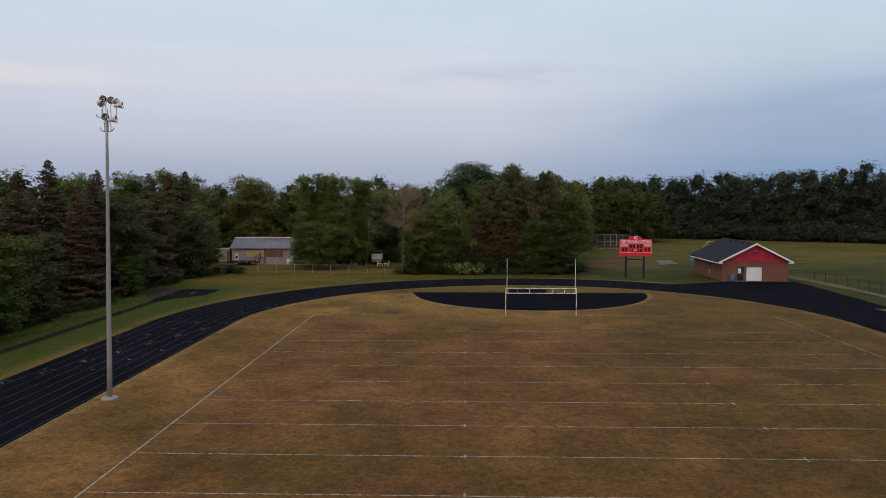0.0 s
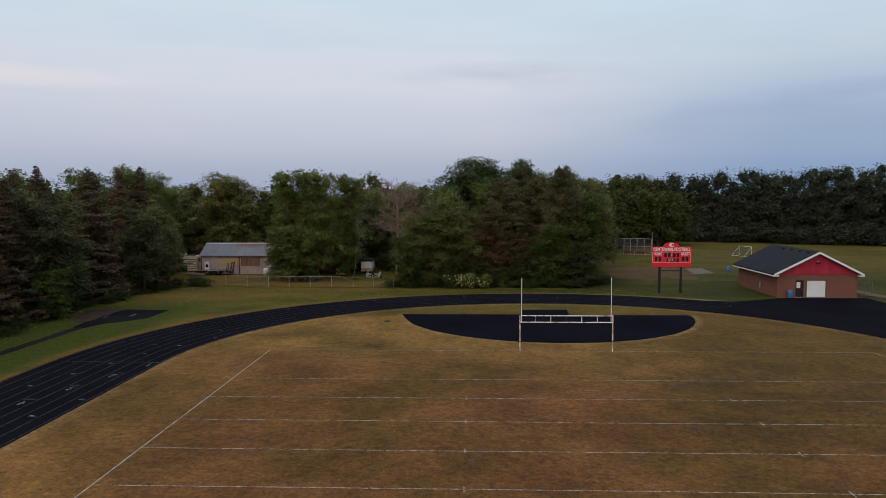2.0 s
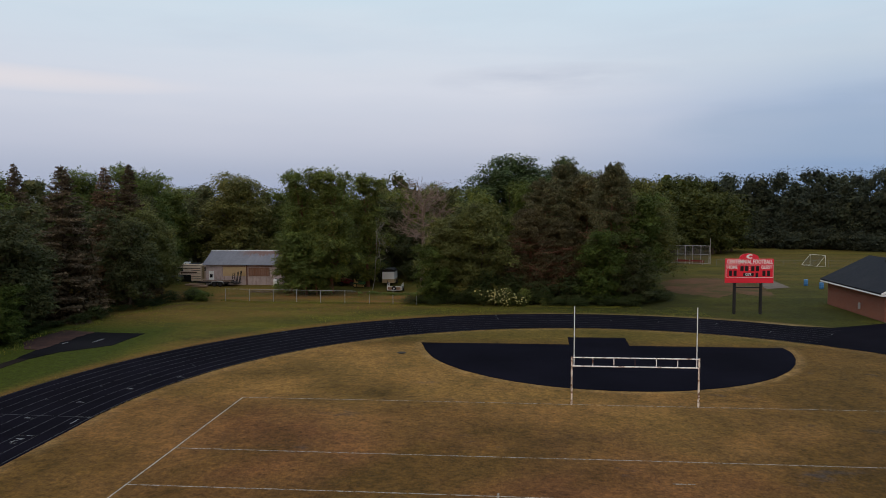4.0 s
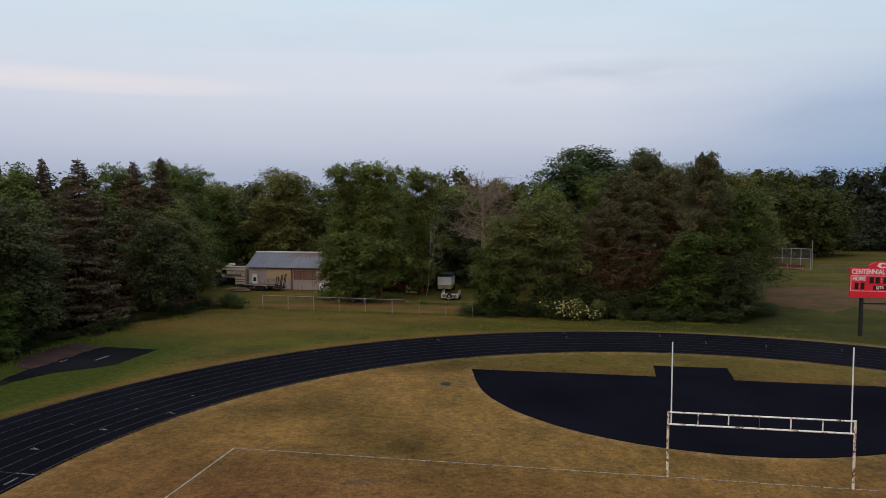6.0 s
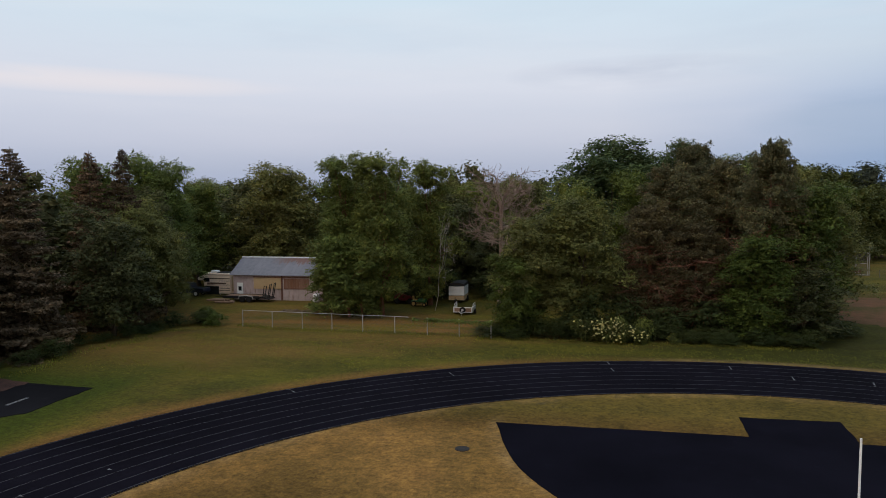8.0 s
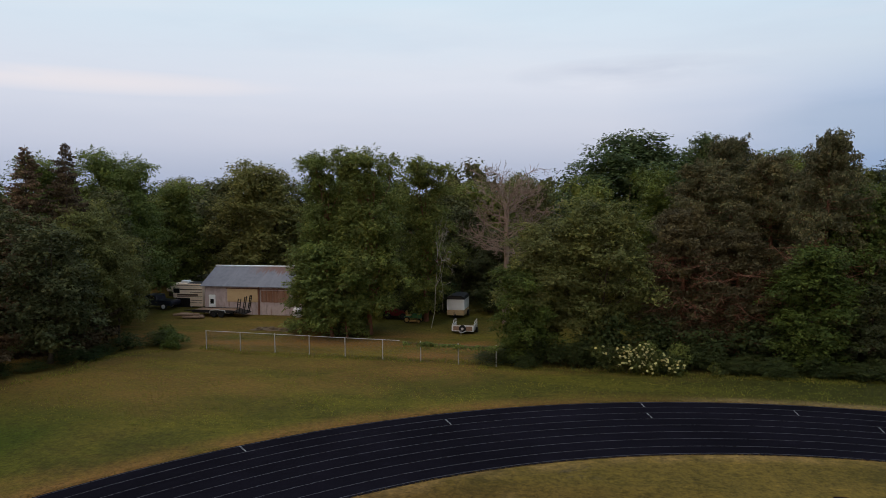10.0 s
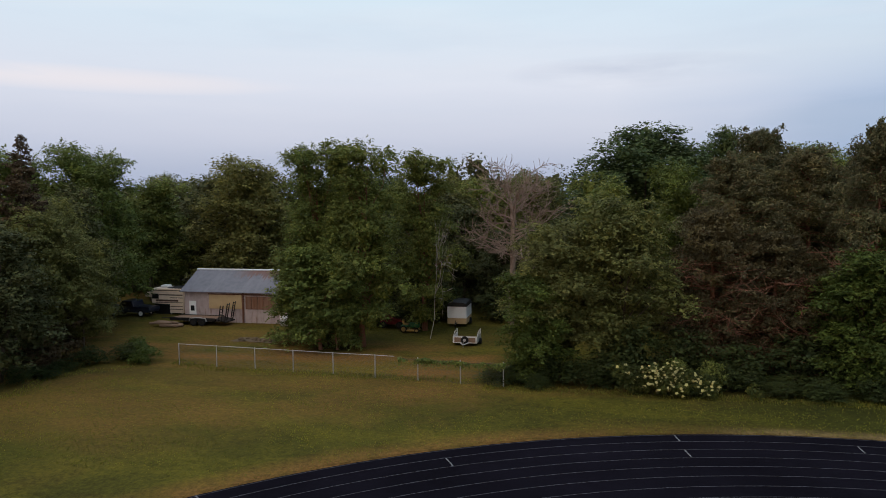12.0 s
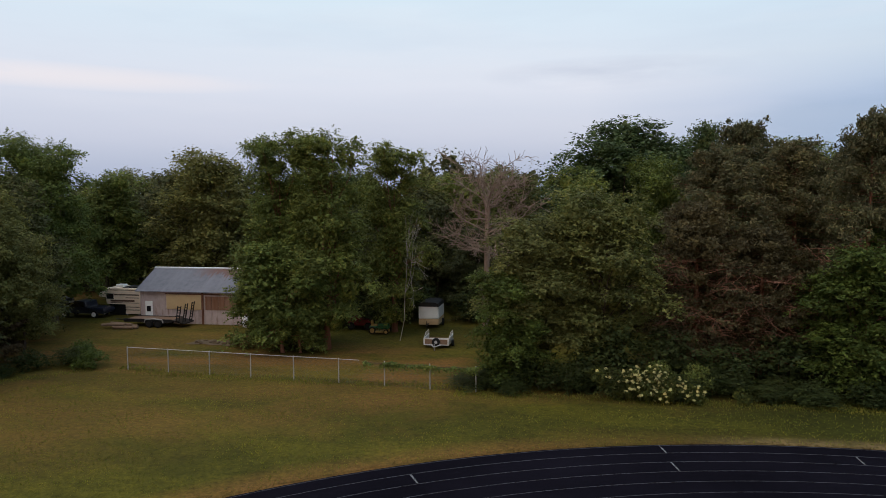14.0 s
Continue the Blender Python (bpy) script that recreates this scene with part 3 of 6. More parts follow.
def raw_mesh(name, verts, faces, mat, smooth=False):
    me = bpy.data.meshes.new(name)
    me.from_pydata(verts, [], faces)
    me.materials.append(mat)
    if smooth:
        me.polygons.foreach_set("use_smooth", [True] * len(me.polygons))
    me.update()
    return me


def put(name, geo, mat, parent=None, label="", bevel=0.0, smooth=False):
    """Links a Geo as one mesh object, under parent where one is given."""
    me = raw_mesh(name, geo.v, geo.f, mat, smooth)
    bm = bmesh.new()
    bm.from_mesh(me)
    bmesh.ops.recalc_face_normals(bm, faces=bm.faces)
    if bevel:
        sharp = [e for e in bm.edges if len(e.link_faces) == 2 and e.calc_face_angle(0) > 0.6]
        bmesh.ops.bevel(bm, geom=sharp, offset=bevel, segments=1, affect="EDGES")
    bm.to_mesh(me)
    bm.free()
    ob = new(name, me)
    if parent is not None:
        ob.parent = parent
    if label:
        ob["label"] = label
    return ob


def thing(name, label, category, group="", at=(0, 0, 0)):
    ob = new(name)
    ob.empty_display_size = 0.2
    ob.location = at
    return tagged(ob, label, category, group)


def words(name, text, size, x, y, z, mat, parent, depth=0.01, width=0.0):
    """Raised lettering that faces the start of the walk."""
    cu = bpy.data.curves.new(name, "FONT")
    cu.body, cu.size, cu.align_x, cu.align_y, cu.extrude = text, size, "CENTER", "CENTER", depth
    cu.offset = 0.022 * size
    cu.space_character = 1.06
    tmp = bpy.data.objects.new(name, cu)
    scene.collection.objects.link(tmp)
    me = bpy.data.meshes.new_from_object(tmp.evaluated_get(bpy.context.evaluated_depsgraph_get()))
    bpy.data.objects.remove(tmp)
    me.materials.clear()
    me.materials.append(mat)
    if width:
        xs = [v.co.x for v in me.vertices]
        me.transform(Matrix.Diagonal((width / (max(xs) - min(xs)), 1, 1, 1)))
    me.transform(pose(x, y, z, 90, 0, 0))
    ob = new(name, me)
    ob.parent = parent
    return ob


def smooth01(a):
    a = min(1.0, max(0.0, a))
    return a * a * (3 - 2 * a)


def land(x, y):
    """The height of the ground: level round the field, a little lower towards the woods and the far field."""
    z = -0.36 * smooth01((y - 33) / 11) if x < 24 else -0.36 * smooth01((y - 46) / 14)
    return z - 0.25 * smooth01((y - 90) / 80)


# ---- ground, field and track ----
def axis_steps(lo, hi, step, far):
    mid = list(np.arange(lo, hi + 0.01, step))
    return [lo - far * k for k in (1.0, 0.45, 0.2, 0.08, 0.03)] + mid + [hi + far * k for k in (0.03, 0.08, 0.2, 0.45, 1.0)]


gx, gy = axis_steps(-120, 180, 4, 2600), axis_steps(-100, 220, 4, 2600)
gv = [(x, y, land(x, y) + (0.05 * noise.noise((x * 0.09, y * 0.09, 0)) if y > 36 or x < -44 else 0.0)) for y in gy for x in gx]
nx = len(gx)
gf = [(j * nx + i, j * nx + i + 1, (j + 1) * nx + i + 1, (j + 1) * nx + i) for j in range(len(gy) - 1) for i in range(nx - 1)]
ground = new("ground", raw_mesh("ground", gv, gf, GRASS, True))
tagged(ground, "mown green lawn with dry straw patches", "ground", kind="structure")

CX, CY, RI, RO, SOUTH = -0.5, -5.1, 31.0, 39.6, -92.0


def lane_path(r, n=110):
    """A lane line from the western straight to the resurfaced eastern part of the bend."""
    return loop_line(r, n)[:2 + int(n * 0.72)]


def loop_line(r, n=72):
    """A line along the bend and both straights, at r metres from the bend's centre."""
    pts = [(CX - r, SOUTH), (CX - r, (SOUTH + CY) / 2)]
    pts += [(CX - r * math.cos(math.pi * i / n), CY + r * math.sin(math.pi * i / n)) for i in range(n + 1)]
    return pts + [(CX + r, (SOUTH + CY) / 2), (CX + r, SOUTH)]


def ribbon(geo, line, width, z):
    """A flat strip along a line of points."""
    left, right = [], []
    for i, p in enumerate(line):
        a, b = Vector(line[max(i - 1, 0)]), Vector(line[min(i + 1, len(line) - 1)])
        d = (b - a).normalized()
        n = Vector((-d.y, d.x)) * width / 2
        left.append((p[0] + n.x, p[1] + n.y, z))
        right.append((p[0] - n.x, p[1] - n.y, z))
    k = len(line)
    return geo.add(left + right, [(i, i + 1, k + i + 1, k + i) for i in range(k - 1)])


def ragged(line, amount, step=0.5):
    """The same line with a slightly uneven edge, as grass creeps over it."""
    out = []
    for a, b in zip(line, line[1:]):
        a, b = Vector(a), Vector(b)
        n = max(1, int((b - a).length / step))
        side = Vector((-(b - a).y, (b - a).x)).normalized()
        for i in range(n):
            p = a + (b - a) * i / n
            out.append(p + side * amount * (noise.noise((p.x * 1.3, p.y * 1.3, 4.0)) + 0.5 * noise.noise((p.x * 4, p.y * 4, 9.0))))
    return [(p.x, p.y) for p in out] + [tuple(line[-1])]


inner = ragged(loop_line(RI), 0.12)
infield = new("ground_infield", raw_mesh("ground_infield", [(x, y, 0.012) for x, y in inner], [tuple(range(len(inner)))], TURF))
tagged(infield, "dry golden-brown football turf with green patches", "ground", kind="structure")

track = Geo()
ins, outs = [(p[0], p[1], 0.022) for p in loop_line(RI - 0.1, 110)], [(p[0], p[1], 0.022) for p in loop_line(RO, 110)]
k = len(ins)
track.add(ins + outs + [(x, y, -0.1) for x, y, _ in ins] + [(x, y, -0.1) for x, y, _ in outs],
          [(i, k + i, k + i + 1, i + 1) for i in range(k - 1)] + [(k + i, 3 * k + i, 3 * k + i + 1, k + i + 1) for i in range(k - 1)]
          + [(i + 1, 2 * k + i + 1, 2 * k + i, i) for i in range(k - 1)])
running_track = new("road_running_track", raw_mesh("road_running_track", track.v, track.f, RUBBER))
tagged(running_track, "black rubber running track with faded lane lines", "running track", kind="structure")
LANE = (RO - RI) / 8
for i in range(0, 9):
    r = RI + LANE * i + (0.10 if i == 0 else (-0.12 if i == 8 else 0.0))
    put("lane_line", ribbon(Geo(), lane_path(r), 0.05, 0.027), LANE_PAINT, running_track)


def polar(x, y):
    return math.hypot(x - CX, y - CY), math.atan2(y - CY, x - CX)


def tick(x, y):
    """A short white bar across one lane, square to the lane line."""
    r, a = polar(x, y)
    lane_i = int((r - RI) / LANE)
    r0, r1 = RI + LANE * lane_i + 0.05, RI + LANE * (lane_i + 1) - 0.05
    d = Vector((math.cos(a), math.sin(a)))
    c = Vector((CX, CY))
    put("lane_tick", ribbon(Geo(), [tuple(c + d * r0), tuple(c + d * r1)], 0.08, 0.031), MARK_PAINT, running_track)


def triangle(x, y, s):
    g = Geo().add([(x - 0.45 * s, y - 0.12 * s, 0.031), (x + 0.50 * s, y - 0.05 * s, 0.031), (x - 0.38 * s, y + 0.38 * s, 0.031)], [(0, 1, 2)])
    put("exchange_mark", g, MARK_PAINT, running_track)


for x, y in ((-28.9, 22.1), (-19.6, 27.9), (-8.85, 32.8), (-8.6, 30.7), (-0.5, 32.6), (2.95, 30.2), (7.7, 30.3), (13.2, 29.4), (17.0, 25.4), (21.8, 24.0)):
    tick(x, y)
for i in range(8):
    lane_x = CX - RI - LANE * (i + 0.5)
    ny = -5.5 - 3.32 * i
    put("start_line", Geo().add([(lane_x - 0.48, ny + 0.75, 0.031), (lane_x + 0.48, ny + 0.75, 0.031), (lane_x + 0.48, ny + 0.83, 0.031), (lane_x - 0.48, ny + 0.83, 0.031)], [(0, 1, 2, 3)]),
        MARK_PAINT, running_track)
    triangle(CX - RI - LANE * (i + 0.42) + (1.3 if i == 0 else 0.45 if i == 1 else 0.1), 4.6 - 3.25 * i, 0.6)
    if i < 5:
        triangle(-31.4 - 1.72 * i, 8.2 - 3.2 * i, 0.34)
    if i < 4:
        triangle(lane_x + 0.1, -14.7 - 3.35 * i, 0.6)
    cu = bpy.data.curves.new("lane_number", "FONT")
    cu.body, cu.size, cu.align_x, cu.align_y = str(i + 1), 1.15, "CENTER", "CENTER"
    tmp = bpy.data.objects.new("lane_number", cu)
    scene.collection.objects.link(tmp)
    me = bpy.data.meshes.new_from_object(tmp.evaluated_get(bpy.context.evaluated_depsgraph_get()))
    bpy.data.objects.remove(tmp)
    me.materials.append(MARK_PAINT)
    me.transform(pose(lane_x, ny, 0.031, 0, 0, 180))
    new("lane_number", me).parent = running_track
put("finish_line", ribbon(Geo(), [(CX - RO + 0.1, -4.45), (CX - RI - 0.1, -4.75)], 0.05, 0.030), LANE_PAINT, running_track)

# painted lines of the field: end line, goal line, five-yard lines, hash marks
HALF, YARD5 = 24.384, 4.572
yards = [0.0] + [-9.144 - YARD5 * k for k in range(10)]
for y in yards:
    w = 0.085
    ob = put("trim_yard_line", ribbon(Geo(), [(-HALF + 12.192 * i, y + 0.03 * math.sin(i * 2.1 + y)) for i in range(5)], w, 0.018), FIELD_PAINT)
    tagged(ob, "worn white yard line on dry turf", "field line", "yard lines", "structure")
for s in (-1, 1):
    ob = put("trim_sideline", ribbon(Geo(), [(s * HALF, -56 + 7 * i) for i in range(9)], 0.085 if s < 0 else 0.10, 0.019), SIDE_PAINT if s < 0 else FIELD_PAINT)
    tagged(ob, "chalky white sideline on dry turf", "field line", "sidelines", "structure")
    for y in yards[2:]:
        ob = put("trim_hash_mark", ribbon(Geo(), [(s * 8.128, y - 0.32), (s * 8.128, y + 0.32)], 0.10, 0.021), FIELD_PAINT)
        tagged(ob, "short white hash mark across a yard line", "field line", "hash marks", "structure")

ob = put("trim_try_mark", ribbon(Geo(), [(-0.55, -11.8), (0.4, -11.78)], 0.09, 0.021), FIELD_PAINT)
tagged(ob, "short white mark on the turf before the goal", "field line", kind="structure")

# the black half-round apron behind the goal, with its short runway stub
dc = Vector((0.25, 18.4))
arc = [(dc.x + 15.1 * math.cos(math.pi + math.pi * i / 48), dc.y + 15.2 * math.sin(math.pi + math.pi * i / 48)) for i in range(3, 49)]
apron = ragged([(-15.2, 18.0)] + arc[1:-2] + [(15.2, 17.7), (2.65, 17.8), (2.85, 21.3), (-2.25, 21.2), (-2.4, 18.0), (-15.2, 18.0)], 0.06)
d_area = put("pavement_half_round", Geo().prism(apron[:-1], -0.05, 0.03), ASPHALT)
tagged(d_area, "half-round black asphalt apron behind the goal", "pavement", kind="structure")
# the asphalt between the bend and the red-gabled building
yard = [(CX + (RO - 0.5) * math.cos(radians(a)), CY + (RO - 0.5) * math.sin(radians(a))) for a in range(16, 62, 3)]
yard = yard + [(23.5, 27.8), (28.8, 30.1), (30.3, 30.9), (40.9, 31.0), (40.7, 22), (40.2, 12), (39.8, 5.0)]
ob = put("pavement_building_yard", Geo().prism(ragged(yard + [yard[0]], 0.06)[:-1], -0.08, 0.017), RUBBER)
tagged(ob, "black asphalt yard before the brick building", "pavement", kind="structure")
# long-jump runway and its landing area
ob = put("pavement_jump_runway", Geo().prism(ragged([(-46.5, 9.4), (-45.4, 9.4), (-44.6, 11.8), (-41.8, 14.8), (-41.7, 20.3), (-47.2, 20.6), (-47.2, 13.0), (-46.5, 9.4)], 0.10)[:-1], -0.1, 0.03), RUNWAY)
tagged(ob, "dark asphalt end of the long-jump runway beside the woods", "pavement", kind="structure")
strip = put("pavement_runway_strip", Geo().prism(ragged([(-46.45, -70), (-45.45, -70), (-45.45, 9.38), (-46.45, 9.38), (-46.45, -70)], 0.14)[:-1], -0.1, 0.024), WORN)
tagged(strip, "narrow worn brownish runway strip in the grass", "pavement", kind="structure")
put("take_off_board", Geo().box(-44.22, -44.0, 15.9, 17.5, 0.02, 0.045), MARK_PAINT, ob, "faded white take-off board")
put("take_off_line", Geo().box(-46.5, -46.3, 14.9, 15.7, 0.02, 0.042), MARK_PAINT, ob)
ob = put("ground_sand_pit", Geo().prism(ragged([(-50.6, 15.5), (-48.2, 12.7), (-46.9, 12.6), (-46.9, 20.7), (-50.4, 21.4), (-50.6, 15.5)], 0.35)[:-1], -0.1, 0.036), SAND)
tagged(ob, "damp brown sand landing pit", "sand pit", kind="structure")
# drain cover in the turf
ob = put("drain_cover", Geo().tube([(-16.3, 13.7, 0.0), (-16.3, 13.7, 0.045)], [0.36, 0.35], 24), DRAIN, bevel=0.01)
tagged(ob, "dark round drain cover in the dry turf", "drain cover")
ob = put("drain_cover", Geo().tube([(-27.6, -30.4, 0.0), (-27.6, -30.4, 0.045)], [0.2, 0.19], 20), RUST, bevel=0.01)
tagged(ob, "small dark drain cover near the sideline", "drain cover")


def flat_patch(name, poly, mat, label, lift=0.02, rough=0.5, rim=0.03):
    edge = ragged(list(poly) + [poly[0]], rough, 0.7)[:-1]
    cx, cy = sum(p[0] for p in edge) / len(edge), sum(p[1] for p in edge) / len(edge)
    v = [(x, y, land(x, y) + lift + rim) for x, y in edge] + [(cx + (x - cx) * 0.5, cy + (y - cy) * 0.5, land(cx + (x - cx) * 0.5, cy + (y - cy) * 0.5) + lift + 0.06) for x, y in edge]
    v.append((cx, cy, land(cx, cy) + lift + 0.06))
    n = len(edge)
    f = [(i, (i + 1) % n, n + (i + 1) % n, n + i) for i in range(n)] + [(n + i, n + (i + 1) % n, 2 * n) for i in range(n)]
    return tagged(new(name, raw_mesh(name, v, f, mat)), label, "ground", kind="structure")


flat_patch("ground_ball_diamond", [(13.0, 56.0), (19.6, 49.8), (27.2, 51.2), (31.0, 60.5), (32.5, 72.0), (27.0, 77.0), (20.0, 76.0), (14.0, 68.0)], CLAY, "worn reddish clay of a ball diamond", 0.02, 1.2, -0.06)
flat_patch("pavement_slab", [(29.2, 60.7), (33.2, 62.8), (34.0, 71.7), (30.7, 70.4)], SLAB, "pale concrete slab in the grass", 0.03, 0.02)
flat_patch("pavement_gravel_path", [(43.8, 8), (45.4, 8), (45.2, 20), (45.0, 28), (44.2, 33), (43.2, 46), (41.8, 46), (42.0, 35), (42.7, 30), (43.2, 25), (43.6, 20)], GRAVEL, "grey gravel path beside the fence", 0.02, 0.15)
flat_patch("ground_yard_dirt", [(-44.2, 53.0), (-40.4, 52.6), (-39.9, 54.3), (-43.6, 54.7)], GRAVEL, "bare gravelly earth before the shed", 0.02, 0.5)

# ---- football goal ----
def football_goal():
    g = thing("football_goal", "white football goal posts with rusty lower legs and a double crossbar", "goal", at=(-0.1, 0, 0))
    for s in (-1, 1):
        put("post", Geo().tube([(s * 3.74, 0, -0.05), (s * 3.74, 0, 2.95)], [0.055, 0.055], 12), RUST_POST, g, "white post flaking to rust")
        put("upright", Geo().tube([(s * 3.61, 0.05, 2.33), (s * 3.60, 0.05, 6.0)], [0.031, 0.028], 12), WHITE, g)
    put("crossbar", Geo().tube([(-3.74, 0, 2.91), (3.74, 0, 2.91)], [0.036, 0.036], 12), WHITE_POST, g)
    put("crossbar", Geo().tube([(-3.74, 0, 2.38), (3.74, 0, 2.38)], [0.040, 0.040], 12), WHITE_POST, g)
    for i in range(1, 6):
        x = -3.74 + 7.48 * i / 6
        thin = i == 3
        put("strut", Geo().tube([(x, 0, 2.38), (x, 0, 2.91)], [0.014 if thin else 0.028] * 2, 10), RUST if thin else WHITE_POST, g)


football_goal()


# ---- floodlight mast ----
def lamp_head(parent, x, y, z, aim, r=0.23):
    d = Vector(aim).normalized()
    c = Vector((x, y, z))
    back = c - d * 0.34
    shell = put("lamp_head", Geo().tube([back - d * 0.18, back - d * 0.15, back, c - d * 0.15, c], [0.05, 0.09, 0.10, r * 0.70, r], 18, False), LAMP_SHELL, parent, smooth=True)
    put("reflector", Geo().tube([c - d * 0.01, c - d * 0.16, back + d * 0.03], [r * 0.97, r * 0.66, 0.07], 18, False), REFLECTOR, shell, "warm gold reflector", smooth=True)
    put("bulb", Geo().tube([back, back + d * 0.12, back + d * 0.24], [0.05, 0.07, 0.03], 10), WHITE, shell, smooth=True)
    return shell


def floodlight_mast():
    g = thing("floodlight_mast", "tall weathered steel floodlight mast with seven reflector lamps", "floodlight", at=(-30.25, -32.0, 0))
    put("footing", Geo().tube([(0, 0, -0.1), (0, 0, 0.10), (0, 0, 0.13)], [0.50, 0.50, 0.47], 28), CONCRETE, g, "round concrete footing")
    put("base_flange", Geo().tube([(0, 0, 0.12), (0, 0, 0.17)], [0.32, 0.31], 20), GALV, g)
    for i in range(6):
        a = math.pi * i / 3
        put("bolt", Geo().tube([(0.27 * math.cos(a), 0.27 * math.sin(a), 0.14), (0.27 * math.cos(a), 0.27 * math.sin(a), 0.22)], [0.025, 0.025], 6), GALV, g)
    put("pole", Geo().tube([(0.43 * i / 8, 0, 0.16 + 17.0 * i / 8) for i in range(9)], [0.160 - 0.0105 * i for i in range(9)], 18), POLE, g, smooth=True)
    tx = 0.43
    for z, w in ((17.35, 0.62), (16.55, 0.42)):
        arm = [(tx - w, 0, z + 0.22), (tx - w + 0.03, 0, z + 0.10), (tx - w + 0.14, 0, z), (tx, 0, z - 0.04), (tx + w - 0.14, 0, z), (tx + w - 0.03, 0, z + 0.10), (tx + w, 0, z + 0.22)]
        put("crossarm", Geo().tube(arm, [0.030] * 7, 10), GALV, g, smooth=True)
        put("stem", Geo().tube([(tx + 0.08, 0, z - 0.04), (tx + 0.08, 0, z + 0.55)], [0.03, 0.028], 10), GALV, g)
    for x, y, z, aim in ((-0.02, 0.25, 18.25, (-0.5, 0.8, -0.1)), (0.30, -0.1, 18.45, (0.25, -0.9, -0.2)), (0.70, 0.05, 18.40, (0.85, -0.5, -0.2)),
                         (1.02, 0.1, 18.30, (0.9, -0.35, -0.25)), (1.42, 0.05, 18.10, (0.95, 0.25, 0.12)), (0.40, -0.1, 17.38, (0.3, -0.9, -0.2)), (1.02, 0.0, 17.25, (0.97, 0.1, 0.1))):
        lamp_head(g, x, y, z, aim)
        base_z, w = (17.33, 0.60) if z > 17.8 else (16.53, 0.40)
        foot = min(max(x - aim[0] * 0.35, tx - w), tx + w)
        put("bracket", Geo().tube([(x - aim[0] * 0.4, y - aim[1] * 0.3, z - 0.03), (x - aim[0] * 0.38, y * 0.5, z - 0.30), (foot, 0, z - 0.42), (foot, 0, base_z)], [0.022] * 4, 8), GALV, g)


floodlight_mast()


# ---- scoreboard ----
def scoreboard():
    gz = land(19, 38.2)
    g = thing("scoreboard", "bright red scoreboard on two black posts", "scoreboard", at=(-0.18, 36.2, 0.285))
    g.scale = (0.977, 0.977, 0.977)
    sx = lambda c: 16.5 + (c - 240) * 0.0274
    sz = lambda c: 3.15 + (215 - c) * 0.0278
    for x in (17.62, 20.46):
        put("post", Geo().box(x - 0.14, x + 0.14, 0.05, 0.33, gz - 0.7, 5.6), BLACK, g, bevel=0.02)
    put("crossbeam", Geo().box(17.62, 20.46, 0.10, 0.24, 2.55, 2.68), BLACK, g)
    board = put("board", Geo().box(sx(240), sx(429), -0.16, 0.10, sz(215), sz(118)), RED, g, bevel=0.02)
    arch = [(19.05 + 1.02 * math.cos(math.pi * i / 20), 5.85 + 0.58 * math.sin(math.pi * i / 20) ** 0.8) for i in range(21)]
    put("arched_crest", Geo().slab(arch[::-1], -0.14, 0.08), RED, g)
    turns = [math.radians(38 + 284 * i / 20) for i in range(21)]
    ring = [(19.12 + 0.36 * math.cos(q), 6.11 + 0.25 * math.sin(q)) for q in turns] + [(19.14 + 0.20 * math.cos(q), 6.11 + 0.13 * math.sin(q)) for q in reversed(turns)]
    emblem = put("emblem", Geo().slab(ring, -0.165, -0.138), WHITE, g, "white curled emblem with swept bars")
    for k in range(4):
        put("emblem_bar", Geo().slab([(18.66 + 0.05 * k, 6.00 + 0.085 * k), (19.06, 6.04 + 0.07 * k), (19.06, 6.075 + 0.07 * k), (18.66 + 0.05 * k, 6.03 + 0.085 * k)], -0.172, -0.1655), WHITE, emblem)
    x0, x1, z0, z1 = sx(242), sx(427), sz(193), sz(142)
    for a in ((x0, x1, z1 - 0.035, z1), (x0, x1, z0, z0 + 0.035), (x0, x0 + 0.035, z0 + 0.035, z1 - 0.035), (x1 - 0.035, x1, z0 + 0.035, z1 - 0.035)):
        put("border_strip", Geo().box(a[0], a[1], -0.178, -0.158, a[2], a[3]), WHITE, board, "white border strip")
    words("title_lettering", "CENTENNIAL", 0.62, sx(294.5), -0.172, sz(130), WHITE, board, 0.014, 2.70)
    words("title_lettering", "FOOTBALL", 0.62, sx(386), -0.172, sz(130), WHITE, board, 0.014, 2.12)
    words("home_lettering", "HOME", 0.52, sx(267), -0.172, sz(152.5), WHITE, board, 0.014, 1.06)
    words("guest_lettering", "GUEST", 0.52, sx(401), -0.172, sz(152.5), WHITE, board, 0.014, 1.15)
    words("quarter_lettering", "QTR", 0.36, sx(330), -0.190, sz(181), WHITE, board, 0.01, 0.66)
    for c, d, w, h in ((305, 157, 13, 21), (323, 157, 13, 21), (347, 157, 13, 21), (365, 157, 13, 21), (260, 176, 12, 22), (278, 176, 12, 22),
                       (391, 176, 12, 22), (409, 176, 12, 22), (363.5, 182, 11, 18), (330.5, 181, 41, 14)):
        put("digit_panel", Geo().box(sx(c - w / 2), sx(c + w / 2), -0.176, -0.156, sz(d + h / 2), sz(d - h / 2)), PANEL_BLACK, board, "dark unlit digit panel")
    for d in (153, 161):
        put("colon_dot", Geo().box(sx(333.5), sx(336.5), -0.176, -0.156, sz(d + 1.5), sz(d - 1.5)), WHITE, board)


scoreboard()


